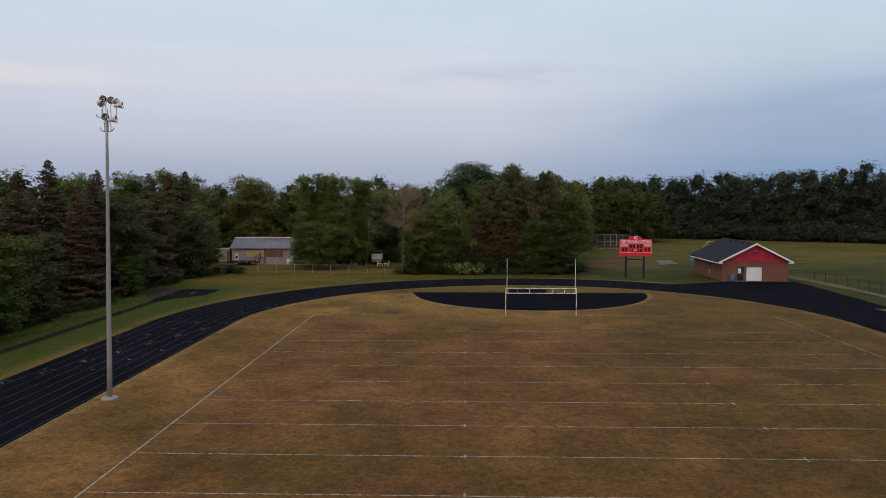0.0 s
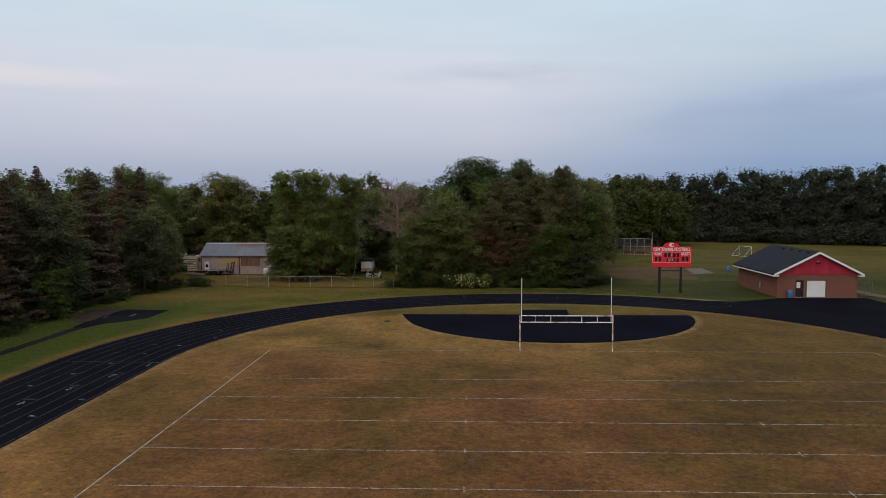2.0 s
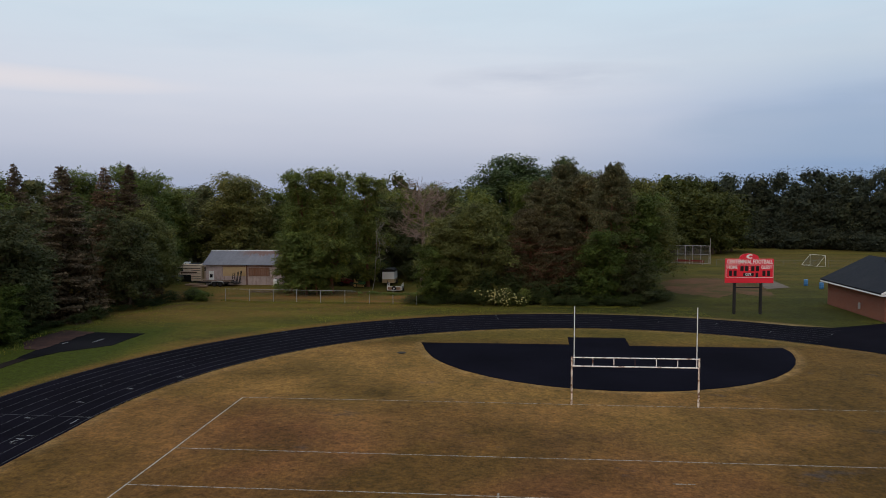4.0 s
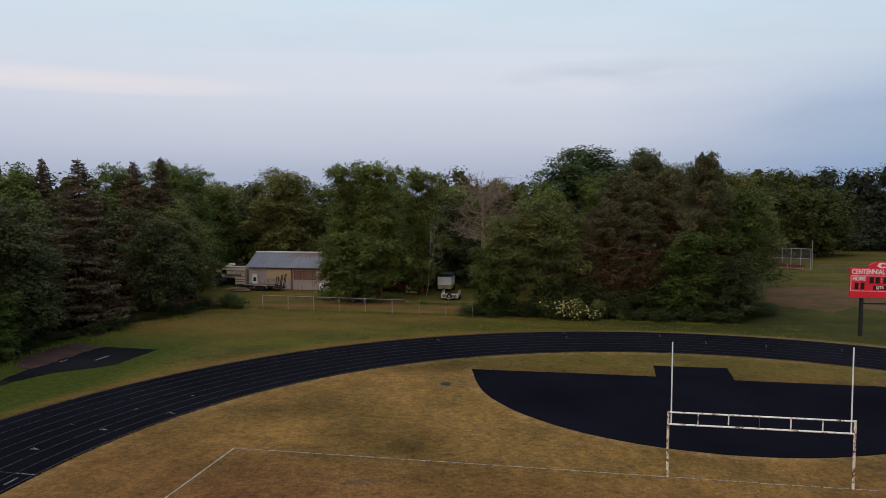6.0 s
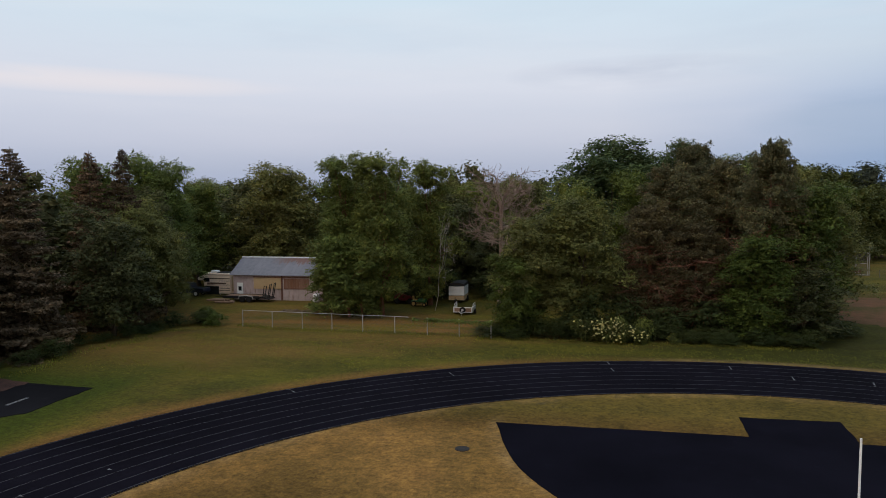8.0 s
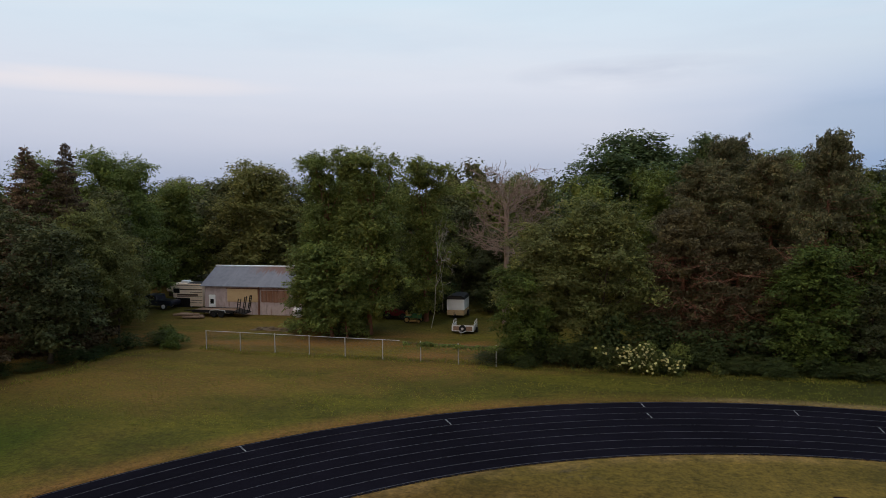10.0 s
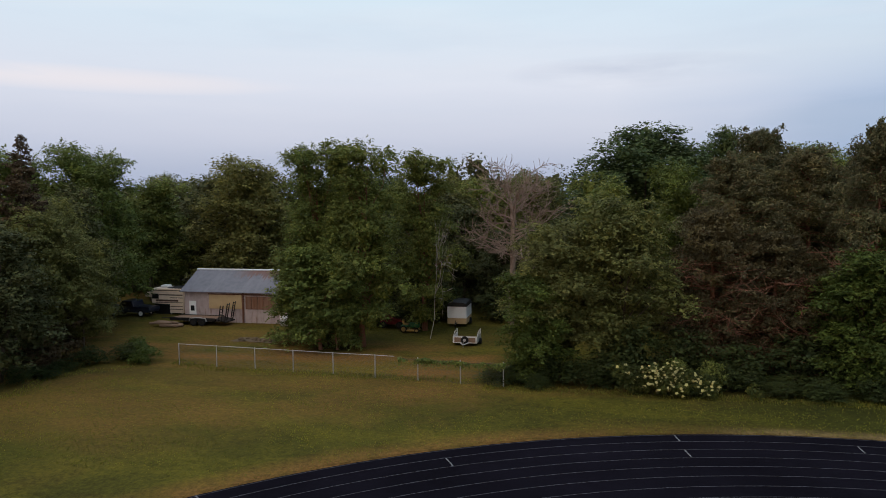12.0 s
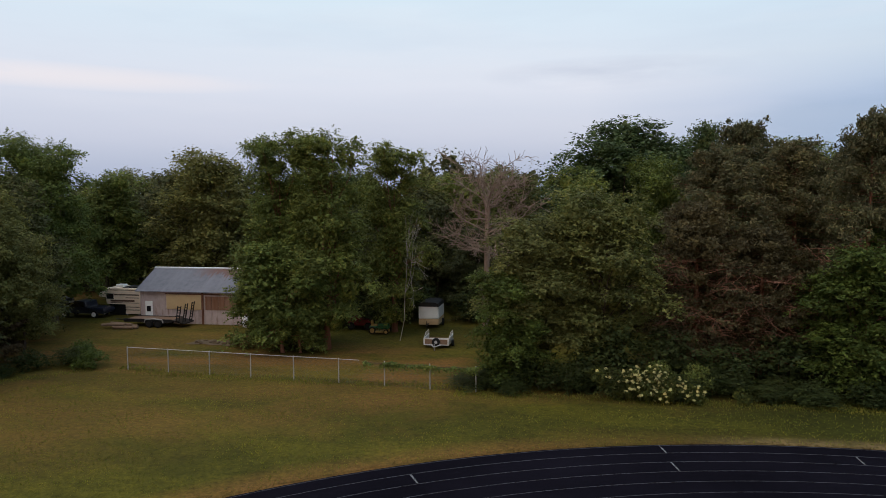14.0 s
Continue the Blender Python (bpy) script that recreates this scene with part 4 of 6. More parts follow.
# ---- brick building with the red gable ----
def field_house():
    g = thing("field_house", "low brick building with a red board gable and dark shingle roof", "building")
    x0, x1, y0, y1, zw = 30.15, 39.85, 31.4, 44.0, 3.0
    t = 0.25
    doors = ((32.40, 33.36, 2.16), (33.74, 36.12, 2.14))
    front = Geo()
    cuts = [x0, 32.40, 33.36, 33.74, 36.12, x1]
    for a, b in ((0, 1), (2, 3), (4, 5)):
        front.box(cuts[a], cuts[b], y0, y0 + t, -0.1, 2.16)
    front.box(x0, x1, y0, y0 + t, 2.16, zw)
    put("wall", front, BRICK, g)
    put("wall", Geo().box(x0, x0 + t, y0 + t, y1, -0.1, zw - 0.1), BRICK, g)
    put("wall", Geo().box(x1 - t, x1, y0 + t, y1, -0.1, zw - 0.1), BRICK, g)
    put("wall", Geo().box(x0 + t, x1 - t, y1 - t, y1, -0.1, zw), BRICK, g)
    put("plinth", Geo().box(x0 - 0.05, x1 + 0.05, y0 - 0.3, y0 - 0.003, -0.1, 0.05), SLAB, g, "low concrete step along the front")
    # roof: two slabs, a ridge and white fascias
    ex0, ex1, ax, ez, az, f, b = 29.5, 40.44, 34.97, 2.83, 5.63, 30.85, 44.6
    for s, ex in ((-1, ex0), (1, ex1)):
        top = [(ex, ez), (ax, az), (ax, az + 0.16), (ex, ez + 0.16)]
        put("roof", Geo().slab(top if s < 0 else top[::-1], f + 0.03, b), SHINGLE, g, "dark shingle roof slope")
        fas = [(ex - s * 0.0, ez - 0.12), (ax, az - 0.14), (ax, az + 0.13), (ex, ez + 0.15)]
        put("fascia", Geo().slab(fas if s < 0 else fas[::-1], f - 0.02, f + 0.028), WHITE, g, "white gable fascia")
        put("eave_box", Geo().box(min(ex, ex - s * 0.62), max(ex, ex - s * 0.62), f + 0.03, b, ez - 0.16, ez - 0.004), WHITE, g, "white soffit and gutter board")
    for i, yy in enumerate((32.6, 35.0, 37.4, 39.6)):
        xx, zz = ax - 0.55, az + 0.16 - 0.55 * 0.512
        put("roof_vent", Geo().box(xx - 0.16, xx + 0.16, yy - 0.16, yy + 0.16, zz - 0.1, zz + 0.2), BLACK, g, bevel=0.02)
    # gable boards
    n = 19
    for i in range(n):
        a, c = ex0 + 0.75 + (ex1 - ex0 - 1.5) * i / n, ex0 + 0.75 + (ex1 - ex0 - 1.5) * (i + 1) / n
        h = lambda x: ez - 0.1 + (az - ez) * (1 - abs(x - ax) / (ax - ex0))
        pts = [(a + 0.008, zw), (c - 0.008, zw), (c - 0.008, max(zw + 0.02, h(c - 0.008))), (a + 0.008, max(zw + 0.02, h(a + 0.008)))]
        if a < ax < c:
            pts.insert(3, (ax, h(ax)))
        put("gable_board", Geo().slab(pts, y0 - 0.03 - 0.006 * (i % 2), y0 + 0.05), BOARDS, g)
    put("gable_trim", Geo().box(x0, x1, y0 - 0.05, y0 + 0.02, zw - 0.1, zw - 0.004), RED_BOARD, g)
    d = put("door", Geo().box(32.44, 33.32, y0 + 0.08, y0 + 0.14, 0.06, 2.13), BLACK, g, "black steel door", bevel=0.01)
    put("door_notice", Geo().box(32.55, 33.0, y0 + 0.066, y0 + 0.078, 1.18, 1.92), WHITE, d, "white notice with unreadable lines")
    for i in range(4):
        put("notice_line", Geo().box(32.62, 32.93, y0 + 0.058, y0 + 0.0655, 1.32 + 0.13 * i, 1.36 + 0.13 * i), DULL_WHITE, d)
    put("door_handle", Geo().tube([(33.2, y0 + 0.02, 0.98), (33.2, y0 + 0.02, 1.16)], [0.025, 0.025], 8), GALV, d)
    put("threshold", Geo().box(32.42, 33.34, y0 - 0.02, y0 + 0.16, 0.02, 0.058), WHITE, d)
    gd = put("garage_door", Geo().box(33.78, 36.08, y0 + 0.10, y0 + 0.15, 0.06, 2.12), WHITE, g, "white sectional garage door")
    for i in range(4):
        put("door_section", Geo().box(33.82, 36.04, y0 + 0.075, y0 + 0.098, 0.08 + 0.51 * i, 0.57 + 0.51 * i), WHITE, gd, bevel=0.012)
    for xx in (33.74, 36.08):
        put("door_jamb", Geo().box(xx, xx + 0.04, y0 + 0.02, y0 + 0.2, 0.05, 2.14), BLACK, g)
    fl = put("gable_lamp", Geo().box(34.82, 35.06, y0 - 0.26, y0 - 0.04, 4.42, 4.56), GALV, g, bevel=0.02)
    for s in (-1, 1):
        put("lamp_cup", Geo().tube([(34.94 + s * 0.1, y0 - 0.2, 4.44), (34.94 + s * 0.2, y0 - 0.42, 4.34)], [0.06, 0.11], 12), BLACK, fl)
    put("meter_box", Geo().box(x0 - 0.14, x0 - 0.005, 36.2, 36.5, 0.6, 1.3), GALV, g, bevel=0.02)


field_house()


def barrel(x, y, label):
    z = land(x, y) + (0.05 if abs(y - 31.0) < 0.6 else 0)
    g = thing("barrel", label, "barrel", "blue barrels", (x, y, z))
    put("drum", Geo().tube([(0, 0, 0), (0, 0, 0.04), (0, 0, 0.28), (0, 0, 0.31), (0, 0, 0.34), (0, 0, 0.58), (0, 0, 0.61), (0, 0, 0.64), (0, 0, 0.86), (0, 0, 0.90)],
                           [0.27, 0.295, 0.295, 0.31, 0.295, 0.295, 0.31, 0.295, 0.295, 0.275], 24), BLUE, g, smooth=True)
    put("rim", Geo().tube([(0, 0, 0.88), (0, 0, 0.93)], [0.30, 0.30], 24), BLUE, g)


barrel(31.55, 30.98, "blue plastic barrel beside the black door")
barrel(36.5, 65.6, "blue plastic barrel in the grass behind the building")
barrel(37.0, 61.6, "blue plastic barrel in the grass behind the building")


# ---- chain-link fences ----
def fence(label, pts, height, mat, rail=True, mesh_step=0.11, wire=0.002, rail_until=None, group="fences"):
    g = thing("chain_link_fence", label, "fence", group)
    for i, (x, y) in enumerate(pts):
        z = land(x, y)
        lean = 0.03 * noise.noise((x, y, 3))
        put("post", Geo().tube([(x, y, z - 0.1), (x + lean, y, z + height + 0.03), (x + lean, y, z + height + 0.06)], [0.038, 0.036, 0.015], 10), mat, g)
    for i, ((xa, ya), (xb, yb)) in enumerate(zip(pts, pts[1:])):
        za, zb = land(xa, ya), land(xb, yb)
        if rail and (rail_until is None or i < rail_until):
            k = 1.0 if rail_until is None else min(1.0, rail_until - i)
            put("top_rail", Geo().tube([(xa, ya, za + height), (xa + (xb - xa) * k, ya + (yb - ya) * k, za + (zb - za) * k + height)], [0.021, 0.021], 8), mat, g)
        span = math.hypot(xb - xa, yb - ya)
        ux, uy = (xb - xa) / span, (yb - ya) / span
        wires = Geo()
        k = -height
        while k < span:
            for sgn in (1, -1):
                s0, s1 = max(0.0, k), min(span, k + height)
                if s1 - s0 < 0.03:
                    continue
                h0, h1 = s0 - k, s1 - k
                if sgn < 0:
                    h0, h1 = height - h0, height - h1
                b = za + (zb - za) * 0.5
                p = [(xa + ux * s0, ya + uy * s0, b + h0 - wire), (xa + ux * s1, ya + uy * s1, b + h1 - wire), (xa + ux * s1, ya + uy * s1, b + h1 + wire), (xa + ux * s0, ya + uy * s0, b + h0 + wire)]
                wires.add(p, [(0, 1, 2, 3)])
            k += mesh_step
        me = raw_mesh("wire_mesh", wires.v, wires.f, WIRE)
        ob = new("wire_mesh", me)
        ob.parent = g
    return g


fence("galvanised chain-link fence with a bare top rail along the woods", [(-43.67, 44.3), (-40.45, 44.1), (-37.23, 43.85), (-34.13, 43.6), (-30.99, 43.35), (-27.83, 43.15), (-24.67, 42.8), (-21.66, 42.5), (-18.75, 42.3)], 1.60, GALV, rail_until=5.45)
fence("dark chain-link fence beside a gravel path", [(44.5, 32.9), (45.0, 30.6), (45.3, 28.0), (45.4, 25.4), (45.5, 22.8), (45.55, 20.2), (45.6, 17.6), (45.65, 15.0), (45.7, 12.4), (45.75, 9.8)], 1.25, BLACK, mesh_step=0.16, wire=0.004)
fence("tall chain-link gate panel beside the brick building", [(40.5, 33.0), (41.7, 33.1), (42.7, 33.2)], 1.75, WIRE, mesh_step=0.15, wire=0.004)
fence("low chain-link fence of the ball field", [(33 + 4 * i, 98 - 0.4 * i) for i in range(7)], 1.2, WIRE, mesh_step=0.3, wire=0.004)


def backstop():
    g = thing("backstop_cage", "tall grey chain-link backstop cage of a ball field", "backstop")
    corners = [(23.6, 106.5), (26.8, 103.0), (29.6, 102.5), (32.4, 101.0)]
    for i in range(len(corners) - 1):
        a, b = Vector(corners[i]), Vector(corners[i + 1])
        z = land(*a)
        for k in range(2 if i < 2 else 3):
            p = a + (b - a) * k / 2
            put("post", Geo().tube([(p.x, p.y, z - 0.1), (p.x, p.y, z + 3.7)], [0.06, 0.06], 8), GALV, g)
        for h in (0.1, 1.9, 3.65):
            put("rail", Geo().tube([(a.x, a.y, z + h), (b.x, b.y, z + h)], [0.045, 0.045], 8), GALV, g)
        span = (b - a).length
        wires, u = Geo(), (b - a) / span
        k = 0.0
        while k < span:
            p = a + u * k
            wires.add([(p.x - 0.012 * u.x, p.y - 0.012 * u.y, z), (p.x + 0.012 * u.x, p.y + 0.012 * u.y, z), (p.x + 0.012 * u.x, p.y + 0.012 * u.y, z + 3.65), (p.x - 0.012 * u.x, p.y - 0.012 * u.y, z + 3.65)], [(0, 1, 2, 3)])
            k += 0.14
        h = 0.0
        while h < 3.6:
            wires.add([(a.x, a.y, z + h), (b.x, b.y, z + h), (b.x, b.y, z + h + 0.02), (a.x, a.y, z + h + 0.02)], [(0, 1, 2, 3)])
            h += 0.16
        ob = new("wire_mesh", raw_mesh("wire_mesh", wires.v, wires.f, WIRE))
        ob.parent = g
    z = land(33, 100)
    put("flag_pole", Geo().tube([(32.6, 100.9, z), (32.6, 100.9, z + 5.2)], [0.07, 0.06], 8), POLE, g, "taller end post")


backstop()


def team_bench():
    g = thing("team_bench", "long low red bench before the chain-link cage", "bench", at=(26.2, 102.2, land(27, 102)))
    put("seat", Geo().box(0, 5.4, -0.2, 0.2, 0.42, 0.48), DARK_RED, g, bevel=0.01)
    put("backrest", Geo().box(0, 5.4, 0.2, 0.25, 0.55, 0.85), DARK_RED, g, bevel=0.01)
    for x in (0.3, 2.7, 5.1):
        put("leg", Geo().box(x - 0.04, x + 0.04, -0.16, 0.24, -0.03, 0.42), GALV, g)
        put("back_support", Geo().box(x - 0.04, x + 0.04, 0.15, 0.2, 0.48, 0.83), GALV, g)
    g.rotation_euler = (0, 0, radians(-22))


team_bench()


def soccer_goal():
    g = thing("soccer_goal", "white tube soccer goal with a sloping net", "soccer goal", at=(0, 0, land(54, 105)))
    a, b = Vector((51.6, 100.8, 0)), Vector((53.0, 97.4, 0))
    back = Vector((-1.6, -0.1, 0))
    up = Vector((0, 0, 2.1))
    for p, q, r in ((a, a + up, 0.034), (b, b + up, 0.034), (a + up, b + up, 0.034), (a + up, a + back, 0.028), (b + up, b + back, 0.028), (a + back, b + back, 0.028), (a, a + back, 0.028), (b, b + back, 0.028)):
        put("tube", Geo().tube([p, q], [r, r], 8), WHITE, g)
    net = Geo()
    for i in range(1, 22):
        p, q = a + up + (b - a) * i / 22, a + back + (b - a) * i / 22
        net.tube([p, q], [0.012, 0.012], 3, False)
    for i in range(1, 10):
        s = i / 10
        net.tube([a + up + (back - up) * s, b + up + (back - up) * s], [0.012, 0.012], 3, False)
    put("net", net, WIRE, g)


soccer_goal()


# ---- the shed and what stands round it ----
def shed():
    z0 = -0.38
    g = thing("shed", "weathered sheet-metal shed with a grey roof rusting along the ridge", "shed")
    x0, x1, y0, y1, eave, ridge, ry = -54.0, -41.9, 61.8, 68.4, 2.72, 4.6, 65.1
    panels = 18
    w = (x1 - x0) / panels
    for i in range(panels):
        a = x0 + w * i
        z1 = eave
        m = WALL_SHEET
        pan = Geo()
        pan.box(a + 0.01, a + w - 0.01, y0, y0 + 0.05, z0 - 0.1, z1)
        for k in range(4):
            xx = a + w * (k + 0.5) / 4
            pan.box(xx - 0.03, xx + 0.03, y0 - 0.022, y0 - 0.001, z0 - 0.1, z1)
        put("wall_panel", pan, m, g)
    for xx in (x0, x1 - 0.06):
        side = [(y0 + 0.06, z0 - 0.1), (y1, z0 - 0.1), (y1, eave), (ry, ridge - 0.05), (y0 + 0.06, eave)]
        gg = Geo()
        n = len(side)
        gg.add([(xx, y, z) for y, z in side] + [(xx + 0.06, y, z) for y, z in side], [tuple(range(n)), tuple(range(n, 2 * n))] + [(i, (i + 1) % n, n + (i + 1) % n, n + i) for i in range(n)])
        put("end_wall", gg, WALL_SHEET, g)
    put("back_wall", Geo().box(x0, x1, y1, y1 + 0.06, z0 - 0.1, eave), WALL_SHEET, g)
    # roof in standing-seam sheets
    n = 16
    rw = (x1 - x0 + 0.7) / n
    for s in (0, 1):
        for i in range(n):
            a = x0 - 0.35 + rw * i
            ya, yb, za, zb = (y0 - 0.35, ry, eave - 0.02, ridge) if s == 0 else (y1 + 0.35, ry, eave - 0.02, ridge)
            sh = Geo().add([(a, ya, za), (a + rw, ya, za), (a + rw, yb, zb), (a, yb, zb), (a, ya, za + 0.05), (a + rw, ya, za + 0.05), (a + rw, yb, zb + 0.05), (a, yb, zb + 0.05)],
                           [(0, 1, 2, 3), (4, 5, 6, 7), (0, 1, 5, 4), (1, 2, 6, 5), (2, 3, 7, 6), (3, 0, 4, 7)])
            sh.add([(a - 0.012, ya, za + 0.05), (a + 0.012, ya, za + 0.05), (a + 0.012, yb, zb + 0.05), (a - 0.012, yb, zb + 0.05), (a - 0.012, ya, za + 0.062), (a + 0.012, ya, za + 0.062), (a + 0.012, yb, zb + 0.062), (a - 0.012, yb, zb + 0.062)],
                   [(4, 5, 6, 7), (0, 1, 5, 4), (1, 2, 6, 5), (3, 0, 4, 7)])
            put("roof_sheet", sh, ROOF_RUST, g)
    put("ridge_cap", Geo().tube([(x0 - 0.38, ry, ridge + 0.06), (x1 + 0.38, ry, ridge + 0.06)], [0.11, 0.11], 8), ROOF_CAP, g, "pale ridge cap")
    put("sliding_door", Geo().box(-51.2, -47.58, y0 - 0.10, y0 - 0.03, 1.02, 2.46), TAN, g, "tan sliding door panel", bevel=0.01)
    put("door_track", Geo().box(-51.3, -43.5, y0 - 0.13, y0 - 0.03, 2.47, 2.56), RUST, g)
    put("corner_post", Geo().box(-47.52, -47.36, y0 - 0.14, y0 - 0.03, z0 - 0.1, 2.75), RUST, g)
    for i in range(5):
        put("rusty_panel", Geo().box(-47.17 + 0.67 * i, -46.53 + 0.67 * i, y0 - 0.08, y0 - 0.03, 1.04, 2.32), RUST_SHEET, g, "rusty brown wall panel")
    d = put("door", Geo().box(-53.45, -52.68, y0 - 0.09, y0 - 0.03, -0.30, 1.75), WHITE, g, "white door with a dark pane", bevel=0.01)
    put("pane", Geo().box(-53.28, -52.86, y0 - 0.10, y0 - 0.092, 0.75, 1.28), DARK_GLASS, d)


shed()
ob = thing("storage_tank", "small white tank standing before the shed", "tank", at=(-42.6, 60.9, land(-42.6, 60.9)))
put("body", Geo().tube([(0, 0, 0), (0, 0, 0.08), (0, 0, 0.95), (0, 0, 1.05)], [0.36, 0.42, 0.42, 0.25], 18), DULL_WHITE, ob, smooth=True)
put("valve", Geo().tube([(0, 0, 1.03), (0, 0, 1.15)], [0.1, 0.1], 10), BLACK, ob)


def road_wheel(parent, c, r, w, rim_mat):
    t = put("wheel", Geo().wheel(c, r, w), TYRE, parent)
    put("rim", Geo().tube([(c[0], c[1] - w * 0.52, c[2]), (c[0], c[1] + w * 0.52, c[2])], [r * 0.66, r * 0.66], 16), rim_mat, t)


def flatbed_trailer():
    z = land(-51, 59.8)
    g = thing("flatbed_trailer", "black flatbed equipment trailer with raised loading ramps", "trailer", at=(0, 59.8, z))
    put("deck", Geo().box(-54.2, -49.4, -0.2, 1.6, 0.58, 0.70), WOOD, g, bevel=0.01)
    put("dovetail", Geo().add([(-49.4, -0.2, 0.70), (-48.2, -0.2, 0.42), (-48.2, 1.6, 0.42), (-49.4, 1.6, 0.70), (-49.4, -0.2, 0.60), (-48.2, -0.2, 0.32), (-48.2, 1.6, 0.32), (-49.4, 1.6, 0.60)],
                              [(0, 1, 2, 3), (4, 5, 6, 7), (0, 1, 5, 4), (1, 2, 6, 5), (2, 3, 7, 6), (3, 0, 4, 7)]), BLACK, g)
    for y in (-0.25, 1.6):
        put("side_rail", Geo().box(-54.3, -49.4, y, y + 0.06, 0.45, 0.76), BLACK, g)
    put("tongue", Geo().tube([(-54.2, 0.7, 0.5), (-55.8, 0.7, 0.5)], [0.07, 0.05], 8), BLACK, g)
    for x in (-51.6, -50.7):
        for y in (-0.42, 1.82):
            road_wheel(g, (x, y, 0.36), 0.36, 0.22, BLACK)
    put("fender", Geo().tube([(-52.1, -0.42, 0.45), (-52.0, -0.42, 0.75), (-51.15, -0.42, 0.82), (-50.3, -0.42, 0.75), (-50.2, -0.42, 0.45)], [0.06] * 5, 6), GALV, g)
    for y0, lean in ((-0.1, 0.35), (1.1, 0.35)):
        r = Geo()
        for dy in (0.0, 0.42):
            r.tube([(-48.4, y0 + dy, 0.45), (-48.4 + lean, y0 + dy, 2.25)], [0.05, 0.05], 6)
        for i in range(7):
            s = (i + 0.5) / 7
            r.tube([(-48.4 + lean * s, y0, 0.45 + 1.8 * s), (-48.4 + lean * s, y0 + 0.42, 0.45 + 1.8 * s)], [0.035, 0.035], 6)
        put("ramp", r, BLACK, g)
    r = Geo()
    for dx in (0.0, 0.34):
        r.tube([(-49.0 + dx * 0.9, -0.22, 0.5), (-48.75 + dx * 0.9, -0.22, 2.05)], [0.05, 0.05], 6)
    for i in range(6):
        s = (i + 0.5) / 6
        r.tube([(-49.0 + 0.25 * s, -0.22, 0.5 + 1.55 * s), (-48.7 + 0.25 * s, -0.22, 0.5 + 1.55 * s)], [0.035, 0.035], 6)
    put("ramp", r, BLACK, g)


flatbed_trailer()


def camper():
    z = land(-60, 66)
    g = thing("camper", "cream slide-in camper with brown stripes beside the shed", "camper", at=(0, 65.2, z))
    prof = [(-57.95, 0.15), (-56.3, 0.15), (-56.3, 2.75), (-56.45, 2.82), (-59.95, 2.85), (-60.2, 2.46), (-60.8, 2.36), (-61.0, 2.12), (-60.9, 1.90), (-60.15, 1.85), (-60.1, 1.15), (-57.95, 1.12)]
    put("body", Geo().slab(prof, 0.0, 2.2), CREAM, g, bevel=0.04)
    put("stripe", Geo().box(-59.2, -56.36, -0.02, -0.003, 2.08, 2.20), BROWN, g)
    put("stripe", Geo().box(-59.6, -56.9, -0.02, -0.003, 1.42, 1.62), BROWN, g)
    put("stripe", Geo().box(-59.6, -56.36, -0.02, -0.003, 1.28, 1.34), BROWN, g)
    for zz in (0.55, 0.85, 1.80):
        put("stripe", Geo().box(-57.9, -56.36, -0.02, -0.003, zz, zz + 0.07), BROWN, g)
    put("drip_rail", Geo().box(-59.9, -56.32, -0.03, -0.003, 2.60, 2.66), BROWN, g)
    put("window", Geo().box(-60.05, -59.25, -0.022, -0.004, 1.70, 2.25), DARK_GLASS, g)
    put("rear_door", Geo().box(-56.297, -56.27, 0.5, 1.2, 0.45, 2.45), TAN, g, "tan rear door")
    put("window", Geo().box(-56.297, -56.275, 1.35, 1.85, 1.6, 2.3), DARK_GLASS, g)
    put("roof_vent", Geo().box(-59.4, -58.5, 0.6, 1.4, 2.83, 3.12), WHITE, g, bevel=0.06)
    put("roof_rack", Geo().box(-58.3, -56.5, 0.2, 1.9, 2.80, 2.92), BLACK, g)
    for x in (-57.8, -56.5):
        put("jack", Geo().tube([(x, 0.1, 0.0), (x, 0.1, 0.3)], [0.05, 0.05], 8), GALV, g)
    # added black block: the shade of the open gap under the body
    put("gap_shade", Geo().box(-59.9, -58.0, 0.25, 2.0, 0.0, 1.12), BLACK, g, "black block standing in for the dark gap under the body")


camper()


def pickup():
    z = land(-64, 65.5)
    g = thing("pickup_truck", "dark navy pickup truck with white wheel rims", "truck", at=(2.2, 63.2, z))
    prof = [(-66.6, 0.45), (-61.3, 0.45), (-61.2, 0.75), (-61.3, 1.02), (-63.0, 1.06), (-63.15, 1.08), (-63.3, 1.66), (-64.5, 1.70), (-65.1, 1.12), (-66.5, 1.0), (-66.7, 0.7)]
    put("body", Geo().slab(prof, 0.0, 1.85), NAVY, g, bevel=0.05)
    put("window", Geo().slab([(-63.4, 1.12), (-63.45, 1.58), (-64.35, 1.62), (-64.85, 1.14)], -0.012, -0.003), DARK_GLASS, g)
    put("bumper", Geo().box(-66.85, -66.65, 0.0, 1.85, 0.42, 0.62), GALV, g)
    for x in (-65.6, -62.3):
        for y in (0.05, 1.8):
            road_wheel(g, (x, y, 0.37), 0.37, 0.24, WHITE)


pickup()


